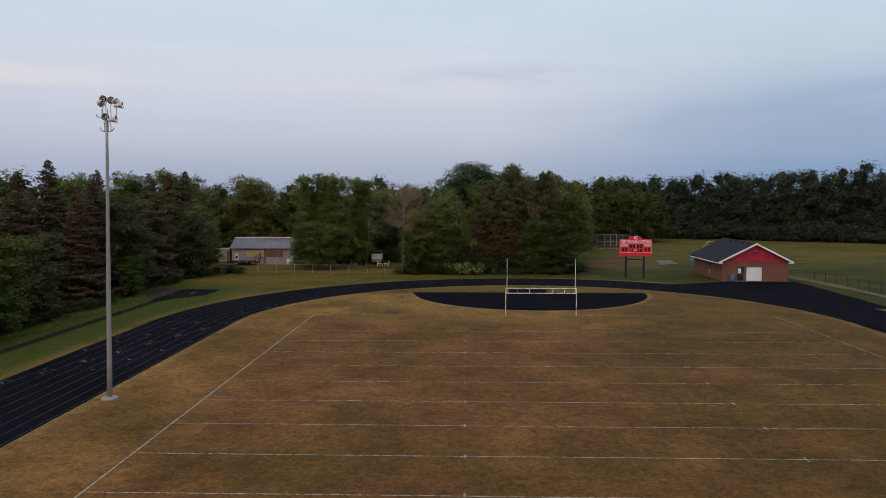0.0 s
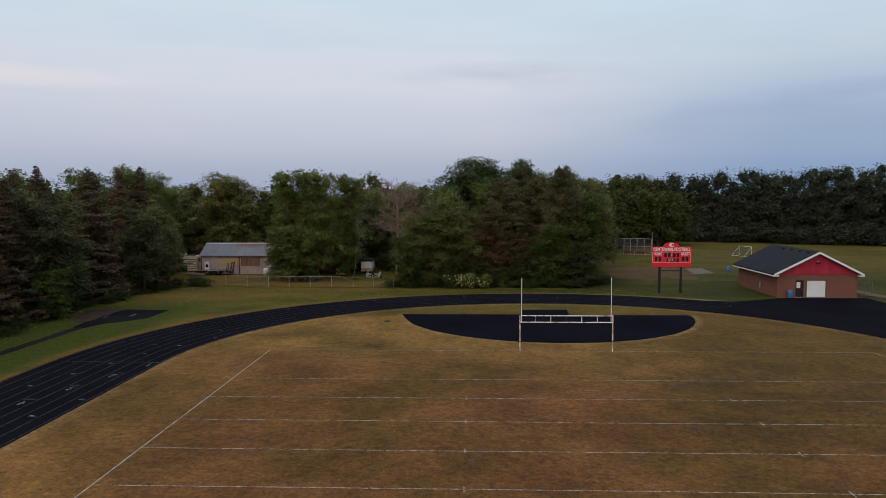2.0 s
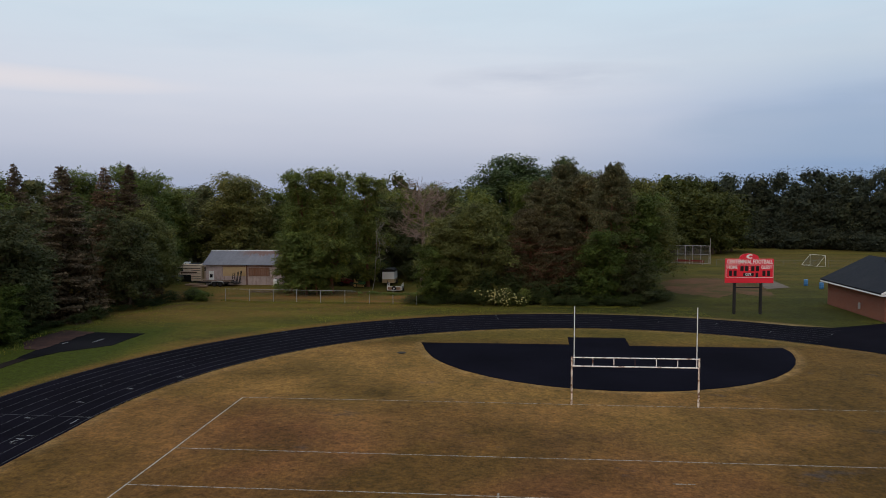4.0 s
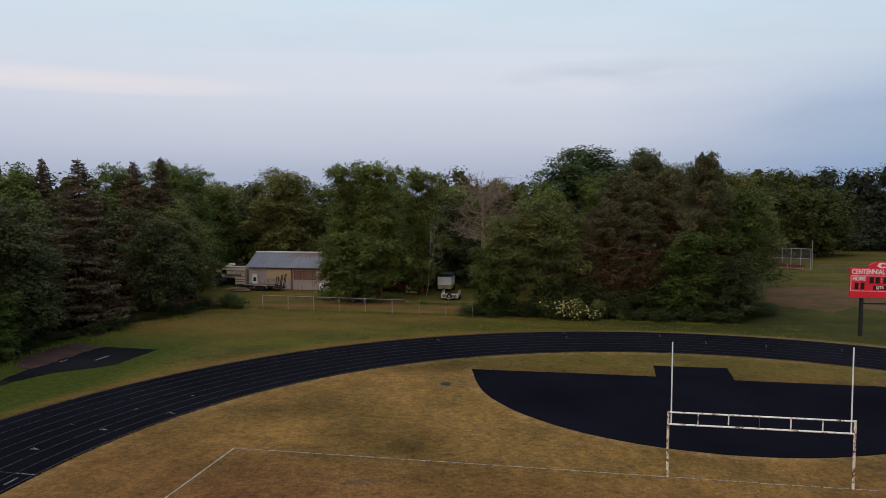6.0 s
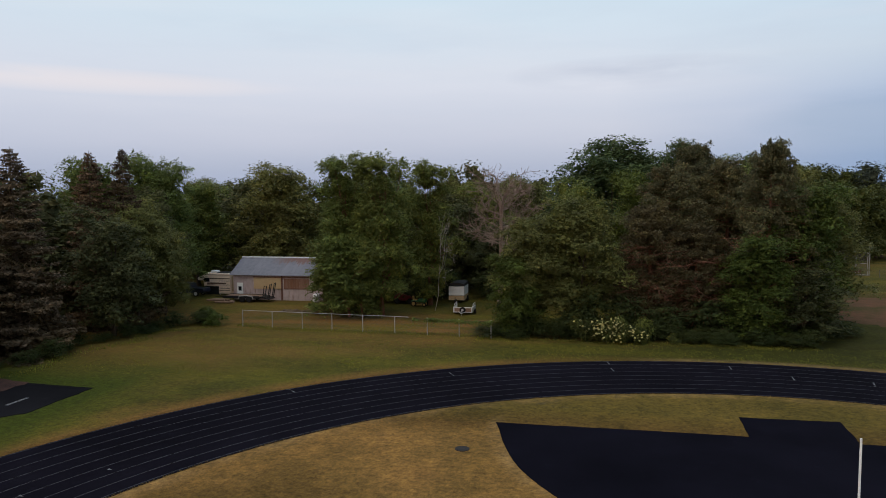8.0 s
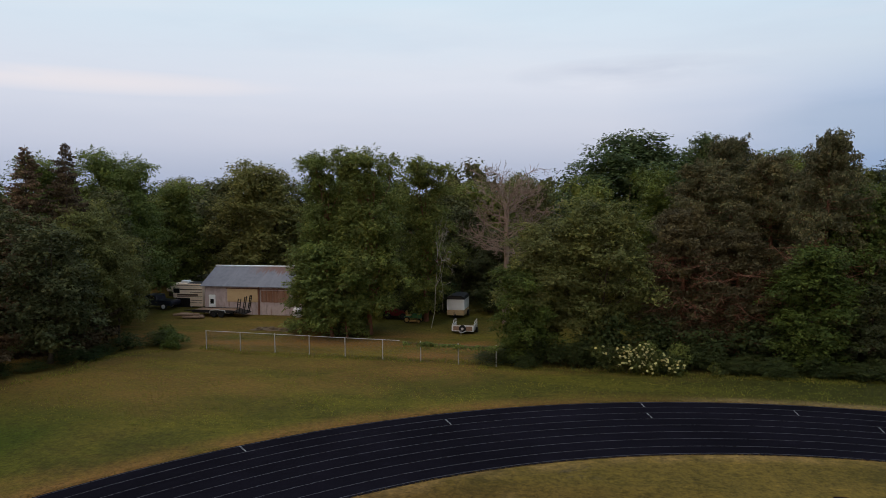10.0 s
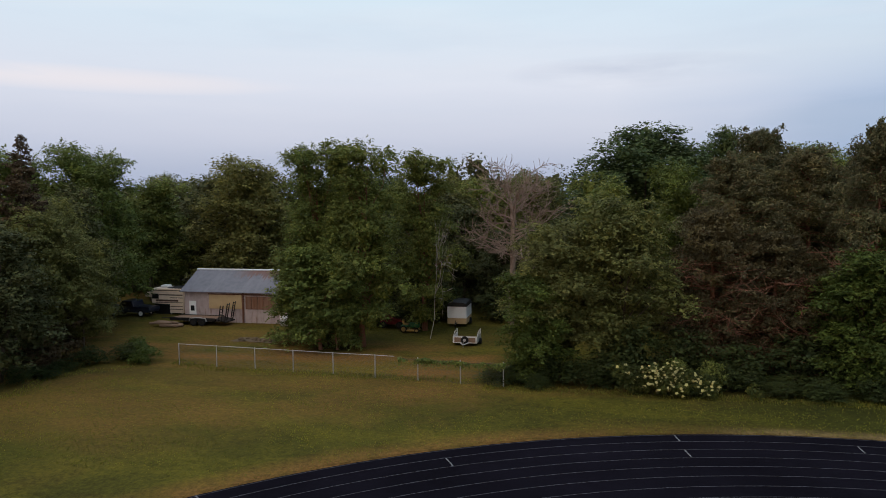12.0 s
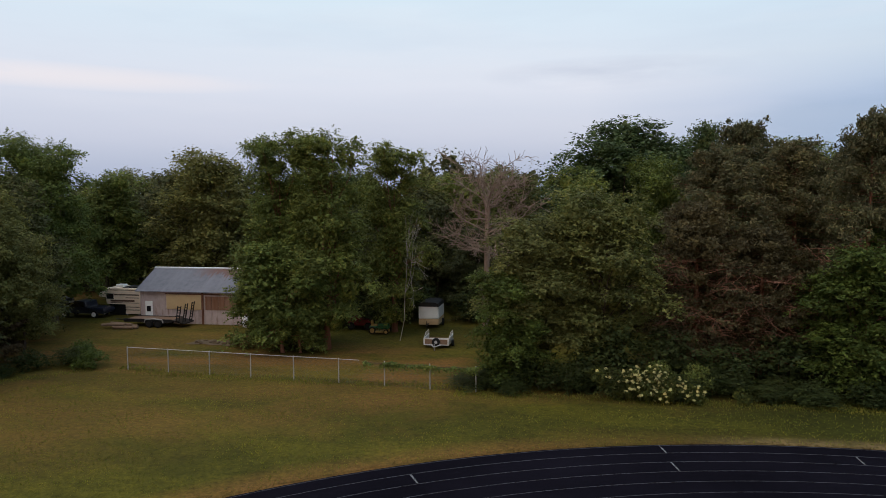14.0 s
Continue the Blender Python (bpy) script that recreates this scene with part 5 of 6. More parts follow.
def parked_car():
    z = land(-70, 69)
    g = thing("parked_car", "dark parked car half hidden behind the pickup truck", "car", at=(-70.2, 69.0, z))
    body = [(-2.1, 0.35), (2.1, 0.35), (2.2, 0.6), (2.1, 0.9), (1.1, 1.0), (0.5, 1.55), (-1.6, 1.60), (-2.1, 1.05), (-2.2, 0.6)]
    put("body", Geo().slab(body, 0.0, 1.75), NAVY, g, bevel=0.05)
    put("window", Geo().slab([(-1.75, 1.08), (-0.45, 1.05), (-0.45, 1.50), (-1.5, 1.52)], -0.012, -0.003), DARK_GLASS, g)
    put("window", Geo().slab([(-0.35, 1.05), (0.85, 1.03), (0.42, 1.47), (-0.35, 1.50)], -0.012, -0.003), DARK_GLASS, g)
    put("windshield", Geo().add([(1.09, 0.12, 1.03), (1.09, 1.63, 1.03), (0.55, 1.50, 1.53), (0.55, 0.25, 1.53)], [(0, 1, 2, 3)]), DARK_GLASS, g).location.x = 0.02
    put("bumper", Geo().box(2.15, 2.26, 0.1, 1.65, 0.4, 0.58), GALV, g, bevel=0.02)
    for y in (0.2, 1.4):
        put("headlight", Geo().box(2.12, 2.19, y, y + 0.2, 0.68, 0.82), DULL_WHITE, g, bevel=0.02)
    for x in (-1.35, 1.35):
        for y in (0.05, 1.7):
            road_wheel(g, (x, y, 0.33), 0.33, 0.22, GALV)


parked_car()


def cargo_trailer():
    z = land(-25, 63)
    g = thing("cargo_trailer", "white enclosed cargo trailer with a tan skirt and dark rounded roof", "trailer", at=(-25.7, 63.0, z))
    put("body", Geo().box(-0.95, 0.95, 0, 3.0, 0.85, 2.0), WHITE, g, bevel=0.06)
    put("skirt", Geo().box(-0.94, 0.94, 0.01, 2.99, 0.30, 0.84), TAN, g, bevel=0.03)
    prof = [(-0.97, 2.0), (0.97, 2.0), (0.85, 2.28), (0.5, 2.40), (-0.5, 2.40), (-0.85, 2.28)]
    put("roof", Geo().slab(prof, -0.05, 3.05), BLACK, g)
    put("tongue", Geo().tube([(0, 0.1, 0.42), (0, -1.3, 0.42)], [0.06, 0.05], 8), BLACK, g)
    put("jack", Geo().tube([(0, -0.9, 0.0), (0, -0.9, 0.8)], [0.04, 0.04], 8), BLACK, g)
    for s in (-1, 1):
        t = put("wheel", Geo().wheel((s * 1.0, 2.0, 0.33), 0.33, 0.2, axis="x"), TYRE, g)


cargo_trailer()


def utility_trailer():
    z = land(-23.4, 54.6)
    g = thing("utility_trailer", "white open utility trailer with wood panels and a spare wheel", "trailer", at=(-23.45, 54.6, z))
    put("bed", Geo().box(-1.15, 1.15, 0, 2.5, 0.42, 0.50), WOOD, g)
    for s in (-1, 1):
        put("side_panel", Geo().box(min(s * 1.15, s * 1.21), max(s * 1.15, s * 1.21), 0, 2.5, 0.30, 0.92), DULL_WHITE, g)
        fr = Geo()
        fr.tube([(s * 1.18, 0.05, 0.9), (s * 1.18, 0.9, 1.30), (s * 1.18, 2.45, 1.30), (s * 1.18, 2.45, 0.9)], [0.022] * 4, 6)
        for i in range(1, 6):
            fr.tube([(s * 1.18, 0.4 * i + 0.1, 0.9), (s * 1.18, 0.4 * i + 0.1, 1.12 if i == 1 else 1.30)], [0.014] * 2, 5)
        put("side_rack", fr, DULL_WHITE, g)
        put("wheel", Geo().wheel((s * 1.34, 1.3, 0.30), 0.30, 0.2, axis="x"), TYRE, g)
    put("front_frame", Geo().box(-1.21, 1.21, -0.07, -0.002, 0.28, 0.95), DULL_WHITE, g, bevel=0.015)
    for x in (-1.05, 0.35):
        put("wood_panel", Geo().box(x, x + 0.70, -0.09, -0.072, 0.38, 0.84), WOOD, g)
    sp = put("spare_wheel", Geo().wheel((0.0, -0.22, 0.62), 0.38, 0.2), TYRE, g)
    put("rim", Geo().tube([(0, -0.34, 0.62), (0, -0.1, 0.62)], [0.15, 0.15], 14), GALV, sp)
    for s in (-1, 1):
        put("tongue_bar", Geo().tube([(s * 0.55, 0.0, 0.36), (0.0, -1.25, 0.36)], [0.045, 0.045], 8), DULL_WHITE, g)
    put("jack", Geo().tube([(0.0, -1.1, 0.02), (0.0, -1.1, 0.6)], [0.04, 0.04], 8), GALV, g)

    g.scale = (0.86, 0.86, 0.86)


utility_trailer()


def mower():
    z = land(-29.5, 60)
    g = thing("lawn_tractor", "green lawn tractor with yellow wheels under a tree", "mower", at=(-29.5, 60.0, z))
    put("hood", Geo().box(-0.15, 0.85, -0.3, 0.3, 0.42, 0.88), GREEN_PAINT, g, bevel=0.08)
    put("fender", Geo().box(-0.9, -0.15, -0.5, 0.5, 0.48, 0.68), GREEN_PAINT, g, bevel=0.06)
    put("seat", Geo().slab([(-0.75, 0.68), (-0.25, 0.68), (-0.25, 0.78), (-0.62, 0.8), (-0.7, 1.15), (-0.82, 1.15)], -0.22, 0.22), YELLOW_PAINT, g)
    put("deck", Geo().box(-0.35, 0.45, -0.62, 0.62, 0.12, 0.32), YELLOW_PAINT, g, bevel=0.05)
    put("steering_column", Geo().tube([(-0.1, 0, 0.8), (-0.25, 0, 1.08)], [0.03, 0.03], 8), BLACK, g)
    for x, r in ((-0.6, 0.32), (0.65, 0.22)):
        for y in (-0.52, 0.52):
            road_wheel(g, (x, y, r), r, 0.2, YELLOW_PAINT)


mower()
z = land(-32, 61.6)
ob = thing("garden_cart", "dark red machine half hidden under the trees", "machine", at=(-31.8, 61.8, z))
put("body", Geo().slab([(-1.1, 0.35), (0.9, 0.35), (1.1, 0.75), (0.2, 1.0), (-0.4, 1.25), (-1.2, 0.9)], -0.4, 0.4), DARK_RED, ob, bevel=0.05)
for x in (-0.8, 0.8):
    for y in (-0.5, 0.5):
        road_wheel(ob, (x, y, 0.33), 0.33, 0.2, BLACK)

random.seed(5)
for i in range(9):
    a = random.uniform(-0.25, 0.25)
    x, y = -54 + random.uniform(-0.7, 0.9), 58.2 + 0.22 * (i % 5)
    zz = land(x, y) + 0.14 + 0.24 * (i // 5)
    lg = put("log", Geo().tube([(x - 1.0, y - a, zz), (x, y, zz + 0.02), (x + 0.9, y + a, zz)], [0.13, 0.14, 0.12], 9), WOOD)
    tagged(lg, "weathered log in a low pile", "log", "logs of the wood pile")

random.seed(8)
for i in range(16):
    x, y = -42.2 + random.uniform(-1.5, 1.6), 53.6 + random.uniform(-0.5, 0.6)
    r = random.uniform(0.10, 0.26)
    bm = bmesh.new()
    bmesh.ops.create_icosphere(bm, subdivisions=2, radius=r)
    for v in bm.verts:
        v.co *= 1 + 0.35 * noise.noise(v.co * 6 + Vector((i, 0, 0)))
        v.co.z *= 0.6
    me = bpy.data.meshes.new("rock")
    bm.to_mesh(me)
    bm.free()
    me.materials.append(GRAVEL)
    ob = new("rock", me)
    ob.location = (x, y, land(x, y) + 0.08 + r * 0.3)
    tagged(ob, "grey-brown rock on bare earth before the shed", "rock", "rocks before the shed")

# ---- trees ----
def leaf_tris(rng, centre, normal, length, width):
    """Small pointed leaf sprays: one three-cornered face each, square to its normal."""
    n = len(centre)
    a = np.cross(normal, rng.normal(size=(n, 3)))
    a /= np.linalg.norm(a, axis=1)[:, None] + 1e-9
    b = np.cross(normal, a)
    ln, wd = np.broadcast_to(length, n)[:, None] * 0.5, np.broadcast_to(width, n)[:, None] * 0.5
    v = np.stack([centre - a * ln + b * wd, centre - a * ln * 0.8 - b * wd, centre + a * ln], axis=1)
    return v.reshape(-1, 3)


def card_mesh(name, v, mat, corners=3):
    n = len(v) // corners
    me = bpy.data.meshes.new(name)
    me.vertices.add(len(v))
    me.vertices.foreach_set("co", np.asarray(v, dtype=np.float32).ravel())
    me.loops.add(corners * n)
    me.loops.foreach_set("vertex_index", np.arange(corners * n, dtype=np.int32))
    me.polygons.add(n)
    me.polygons.foreach_set("loop_start", np.arange(0, corners * n, corners, dtype=np.int32))
    me.materials.append(mat)
    me.update(calc_edges=True)
    return me


def unit(v):
    return v / (np.linalg.norm(v, axis=1)[:, None] + 1e-9)


def crown_lobes(rng, H, R, low, n, mid, dome, lump, crest=1):
    """The masses that a broad crown is made of: a core, lobes that wind up round it, and one or more tops."""
    out = [(0, 0, low + (H - low) * 0.46, R * 0.58, (H - low) * 0.38)]
    turn = rng.uniform(0, 6.28)
    for i in range(n):
        s = (i + 0.5) / n
        prof = max(0.10, 1 - abs((s - mid) / (1 - mid if s > mid else mid + 0.25)) ** dome) ** (1 / dome)
        a = turn + i * 2.399963 + rng.uniform(-0.4, 0.4)
        r = R * rng.uniform(0.26, 0.44) * (1 - 0.15 * s)
        d = max(0.0, R * prof * rng.uniform(1 - lump, 1 + 0.25 * lump) - r)
        out.append((math.cos(a) * d, math.sin(a) * d, low + (H - low) * (0.09 + 0.78 * s), r, r * rng.uniform(0.65, 0.95)))
    for i in range(crest):
        r, a = R * rng.uniform(0.26, 0.36), turn + i * 2.2
        d = R * (0.10 if crest == 1 else 0.46)
        out.append((math.cos(a) * d, math.sin(a) * d, H - r * (0.9 + (0.35 * i if i < 3 else 0.6)), r, r * 0.9))
    return np.array(out)


def crown_leaves(rng, lobes, count, leaf, bough, wild=0.3, core=0.14, twigs=26, close=1.0, big=1.6):
    """Boughs with gaps between them over the outside of the lobes; each is a mound of twigs that reach out and up,
    with leaves along each twig, and closed foliage deeper inside."""
    P, O = [], []
    for x, y, z, r, h in lobes:
        n = int(4.2 * r * (r + 2 * h) / (bough * bough) * 0.34 * close) + 3
        d = unit(rng.normal(size=(n, 3)))
        d[:, 2] = np.where(d[:, 2] < -0.55, -d[:, 2], d[:, 2])
        P.append(np.array([x, y, z]) + d * np.array([r, r, h]) * rng.uniform(0.70, 1.04, n)[:, None])
        O.append(unit(d * np.array([1, 1, 0.5]) + 0.5 * np.array([x, y, 0]) / (np.hypot(x, y) + 0.3)))
    P, O = np.concatenate(P), np.concatenate(O)
    keep = P[:, 2] > 0.12
    for x, y, z, r, h in lobes:
        keep &= np.linalg.norm((P - np.array([x, y, z])) / np.array([r, r, h]), axis=1) > 0.66
    P, O = P[keep], O[keep]
    m = len(P)
    br = bough * rng.uniform(0.60, 1.30, m)
    # twigs: over the upper and outer side of each bough
    nt = max(m * 4, int(m * twigs))
    j = rng.choice(m, nt, p=br ** 2 / (br ** 2).sum())
    up = np.array([0, 0, 1.0])
    e = unit(rng.normal(size=(nt, 3)) + 0.70 * O[j] + 0.80 * up)
    t0 = P[j] + e * (br[j] * rng.uniform(0.30, 0.72, nt))[:, None] * np.array([1.2, 1.2, 0.52])
    td = unit(e * np.array([1, 1, 0.55]) + 0.30 * O[j] + 0.10 * up + 0.45 * rng.normal(size=(nt, 3)))
    tl = br[j] * rng.uniform(0.35, 0.75, nt) * np.where(rng.random(nt) < wild, 1.35, 1.0)
    # leaves along each twig, drooping towards its end
    k = rng.choice(nt, count, p=tl / tl.sum())
    u = rng.random(count)
    q = t0[k] + td[k] * (tl[k] * u)[:, None] + rng.normal(size=(count, 3)) * (leaf * 0.55 * (1.15 - 0.5 * u))[:, None] * np.array([1, 1, 0.6])
    q[:, 2] -= 0.22 * tl[k] * u * u
    q[:, 2] = np.maximum(q[:, 2], 0.03)
    nrm = unit(0.95 * up + 0.45 * e[k] + 0.42 * rng.normal(size=q.shape))
    size = leaf * rng.uniform(0.65, 1.35, count)
    parts = [leaf_tris(rng, q, nrm, size, size * rng.uniform(0.55, 0.9, count))]
    # closed foliage inside each lobe
    n = int(count * core)
    w = lobes[:, 3] * lobes[:, 4]
    i = rng.choice(len(lobes), n, p=w / w.sum())
    d = unit(rng.normal(size=(n, 3)))
    q = lobes[i, :3] + d * np.stack([lobes[i, 3], lobes[i, 3], lobes[i, 4]], axis=1) * rng.uniform(0.34, 0.62 + 0.16 * min(1.0, close - 1.0), n)[:, None]
    q[:, 2] = np.maximum(q[:, 2], 0.15)
    parts.append(leaf_tris(rng, q, unit(d + 0.6 * rng.normal(size=d.shape)), leaf * big * rng.uniform(0.7, 1.3, n), leaf * big * 0.88))
    return np.concatenate(parts), P


def limbs(rng, geo, H, targets, r0, n=7, wander=0.25, fork=0.3):
    """A tapered trunk with limbs that reach out to the boughs."""
    top = H * 0.78
    pts, p = [], np.array([0.0, 0.0, -0.15])
    steps = 8
    for i in range(steps + 1):
        pts.append(tuple(p))
        p = p + np.array([rng.normal() * wander * 0.35, rng.normal() * wander * 0.35, top / steps])
    radii = [r0 * (1.35 if i == 0 else 1.0) * (1 - 0.82 * i / steps) for i in range(steps + 1)]
    geo.tube(pts, radii, n + 2, True)
    for t in targets:
        s = min(max(t[2] / top * rng.uniform(0.45, 0.75), fork), 0.92) * steps
        i = int(s)
        a = np.array(pts[i]) + (np.array(pts[min(i + 1, steps)]) - np.array(pts[i])) * (s - i)
        m = a + (t - a) * 0.5 + np.array([0, 0, 0.12 * np.linalg.norm(t - a)]) + rng.normal(size=3) * wander
        rr = radii[i] * 0.42
        geo.tube([tuple(a), tuple(m), tuple(t)], [rr, rr * 0.6, rr * 0.2], 5, False)
    return pts


def broadleaf(seed, H, R, low, n, count, leaf, mat, bark=BARK, r0=0.24, name="broadleaf_tree", label="", bough=1.1, mid=0.42, dome=2.2, lump=0.30, crest=1, wild=0.3, reach=30, close=1.0):
    rng = np.random.default_rng(seed)
    v, cc = crown_leaves(rng, crown_lobes(rng, H, R, low, n, mid, dome, lump, crest), count, leaf, bough, wild, 0.14 if close == 1.0 else 0.24, 26, close)
    v[:, 2] *= H / np.percentile(v[:, 2], 99.85)
    g = thing(name, label, "tree" if H > 4 else "bush")
    wood = Geo()
    limbs(rng, wood, H, cc[rng.permutation(len(cc))[:reach]], r0)
    new("trunk", raw_mesh("trunk", wood.v, wood.f, bark, True)).parent = g
    new("crown", card_mesh("crown", v, mat)).parent = g
    return g, H, R


def spruce(seed, H, R, mat, name="spruce_tree", label=""):
    """A cone of drooping fronds in uneven tiers, thinner towards the tip."""
    rng = np.random.default_rng(seed)
    g = thing(name, label, "tree")
    wood = Geo()
    wood.tube([(0, 0, -0.15), (0.05, 0, H * 0.4), (0, 0.05, H * 0.8), (0, 0, H)], [0.26, 0.18, 0.07, 0.015], 8)
    P, N, L = [], [], []
    z = 0.03 * H
    while z < H * 0.992:
        s = 1 - z / H
        reach = R * (s ** 0.70) * rng.uniform(0.82, 1.10) + 0.16
        for _ in range(int(4 + 5 * s)):
            az = rng.uniform(0, 2 * math.pi)
            ln = reach * rng.uniform(0.66, 1.12)
            out = np.array([math.cos(az), math.sin(az), 0])
            k = max(11, int(ln * 43))
            u = rng.uniform(0.06, 1.0, k) ** 0.62
            droop = -0.34 * ln * u + 0.24 * ln * u ** 3
            side = np.array([-out[1], out[0], 0])
            wid = (0.34 * ln * (1 - 0.66 * u) + 0.12)
            p = np.array([0, 0, z + rng.uniform(-0.3, 0.3) * (0.3 + s)]) + out * (ln * u)[:, None] + side * (rng.uniform(-1, 1, k) * wid)[:, None]
            p[:, 2] += droop - 0.26 * rng.random(k) ** 2 * (0.4 + s)
            P.append(p)
            N.append(unit(np.array([0, 0, 0.8]) + 0.5 * out + 0.5 * rng.normal(size=(k, 3))))
            L.append(rng.uniform(0.22, 0.44, k) * (0.62 + 0.45 * s))
            if rng.random() < 0.12:
                wood.tube([(0, 0, z), tuple(np.array([0, 0, z - 0.15 * ln]) + out * ln * 0.9)], [0.035, 0.01], 4, False)
        z += 0.15 + 0.30 * s * rng.uniform(0.7, 1.2)
    P, N, L = np.concatenate(P), np.concatenate(N), np.concatenate(L)
    P[:, 2] = np.maximum(P[:, 2], 0.05)
    new("trunk", raw_mesh("trunk", wood.v, wood.f, BARK, True)).parent = g
    new("crown", card_mesh("crown", leaf_tris(rng, P, N, L, L * 0.5), mat)).parent = g
    return g, H, R


def pine(seed, H, R, mat, name="pine_tree", label="", dying=0.5):
    """Tiers of level branches with flat plates of needle tufts, dead twigs below and an open, tufted top."""
    rng = np.random.default_rng(seed)
    g = thing(name, label, "tree")
    wood = Geo()
    wood.tube([(0, 0, -0.15), (0.1, 0.05, H * 0.35), (-0.05, 0.1, H * 0.7), (0, 0, H * 0.96)], [0.27, 0.21, 0.12, 0.03], 9)
    P, N, L = [], [], []
    up = np.array([0, 0, 1.0])
    tiers = 25
    for t in range(tiers):
        s = (t + rng.uniform(0.2, 0.8)) / tiers
        z0 = H * (0.12 + 0.83 * s)
        shape = (0.55 + 0.50 * math.sin(math.pi * min(1, 0.18 + 0.74 * s))) * (1 - 0.52 * s ** 3.4)
        for b in range(6):
            az = b * 1.047 + t * 1.9 + rng.uniform(-0.35, 0.35)
            ln = R * shape * rng.uniform(0.55, 1.08)
            out = np.array([math.cos(az), math.sin(az), 0])
            side = np.array([-out[1], out[0], 0])
            z = z0 + rng.uniform(-0.42, 0.42)
            lift = -0.16 + 0.50 * s ** 2
            tip = np.array([0, 0, z + lift * ln]) + out * ln
            mid = np.array([0, 0, z + lift * ln * 0.35 - 0.03 * ln]) + out * ln * 0.5
            wood.tube([(0, 0, z), tuple(mid), tuple(tip)], [0.055 * (1.2 - s), 0.034, 0.012], 4, False)
            dead = s < 0.15 + 0.7 * dying and rng.random() < dying
            if dead:
                for _ in range(10):
                    q = mid + (tip - mid) * rng.random()
                    wood.tube([tuple(q), tuple(q + rng.normal(size=3) * np.array([0.85, 0.85, 0.45]))], [0.028, 0.013], 3, False)
            for u in (0.34, 0.50, 0.64, 0.78, 0.90, 1.0):
                if dead and rng.random() < 0.6:
                    continue
                for sd in (-1, 1):
                    c = (np.array([0, 0, z]) * (1 - u) + tip * u) + side * sd * rng.uniform(0.04, 0.30) * ln * (1.15 - 0.7 * u) + rng.normal(size=3) * np.array([0.2, 0.2, 0.2])
                    n = 23
                    e = unit(rng.normal(size=(n, 3)) + up * 0.45 + out * 0.35)
                    k = rng.uniform(0.16, 0.50, n)[:, None]
                    P.append(c + e * k * np.array([1.15, 1.15, 0.75]))
                    N.append(unit(up * 0.6 + e * 0.5 + 0.7 * rng.normal(size=(n, 3))))
                    L.append(rng.uniform(0.20, 0.36, n))
    # the open top: bare leaders, each with a few separate tufts
    for i in range(9):
        az, ln = i * 2.4, R * rng.uniform(0.10, 0.38)
        base = np.array([0, 0, H * rng.uniform(0.84, 0.92)])
        tip = np.array([math.cos(az) * ln, math.sin(az) * ln, H * rng.uniform(0.93, 1.0)])
        wood.tube([tuple(base), tuple((base + tip) / 2 + np.array([0, 0, -0.12])), tuple(tip)], [0.04, 0.03, 0.015], 4, False)
        for u in (0.45, 0.62, 0.80, 1.0):
            c = base + (tip - base) * u + rng.normal(size=3) * 0.16
            n = 34
            e = unit(rng.normal(size=(n, 3)) + up * 0.5)
            P.append(c + e * rng.uniform(0.08, 0.36, n)[:, None])
            N.append(unit(rng.normal(size=(n, 3)) + 0.4 * up))
            L.append(rng.uniform(0.20, 0.36, n))
    P, N, L = np.concatenate(P), np.concatenate(N), np.concatenate(L)
    new("trunk", raw_mesh("trunk", wood.v, wood.f, BARK_RED, True)).parent = g
    new("crown", card_mesh("crown", leaf_tris(rng, P, N, L, L * 0.46), mat)).parent = g
    return g, H, R


def bare_tree(seed, H, bark, name="bare_tree", label="", spread=0.62, depth=5, r0=0.24, wide=0.4, thin=0.020, lean=0.0):
    rng = np.random.default_rng(seed)
    g = thing(name, label, "tree")
    wood = Geo()

    def grow(p, d, ln, r, k):
        q = p + d * ln * 0.5 + rng.normal(size=3) * ln * 0.06
        e = q + (d + rng.normal(size=3) * 0.14) * ln * 0.5
        r = max(r, thin)
        wood.tube([tuple(p), tuple(q), tuple(e)], [r, r * 0.82, r * 0.62], 6 if k > 3 else 3, False)
        if k == 0:
            return
        for _ in range(3 if k > 1 else 2):
            nd = d + rng.normal(size=3) * spread
            nd[2] += 0.16
            grow(e, nd / np.linalg.norm(nd), ln * rng.uniform(0.58, 0.80), r * 0.64, k - 1)

    grow(np.array([0.0, 0.0, -0.2]), np.array([0.14, 0.0, 1.0]), H * 0.34, r0, depth)
    v = np.array(wood.v)
    v[:, :2] *= H * wide / np.percentile(np.hypot(v[:, 0], v[:, 1]), 97)
    v[:, 2] *= H / v[:, 2].max()
    v[:, 0] += lean * (v[:, 2] + 0.8 * np.sin(v[:, 2] * 1.3))
    new("trunk", raw_mesh("trunk", [tuple(q) for q in v], wood.f, bark, True)).parent = g
    return g, H, H * wide


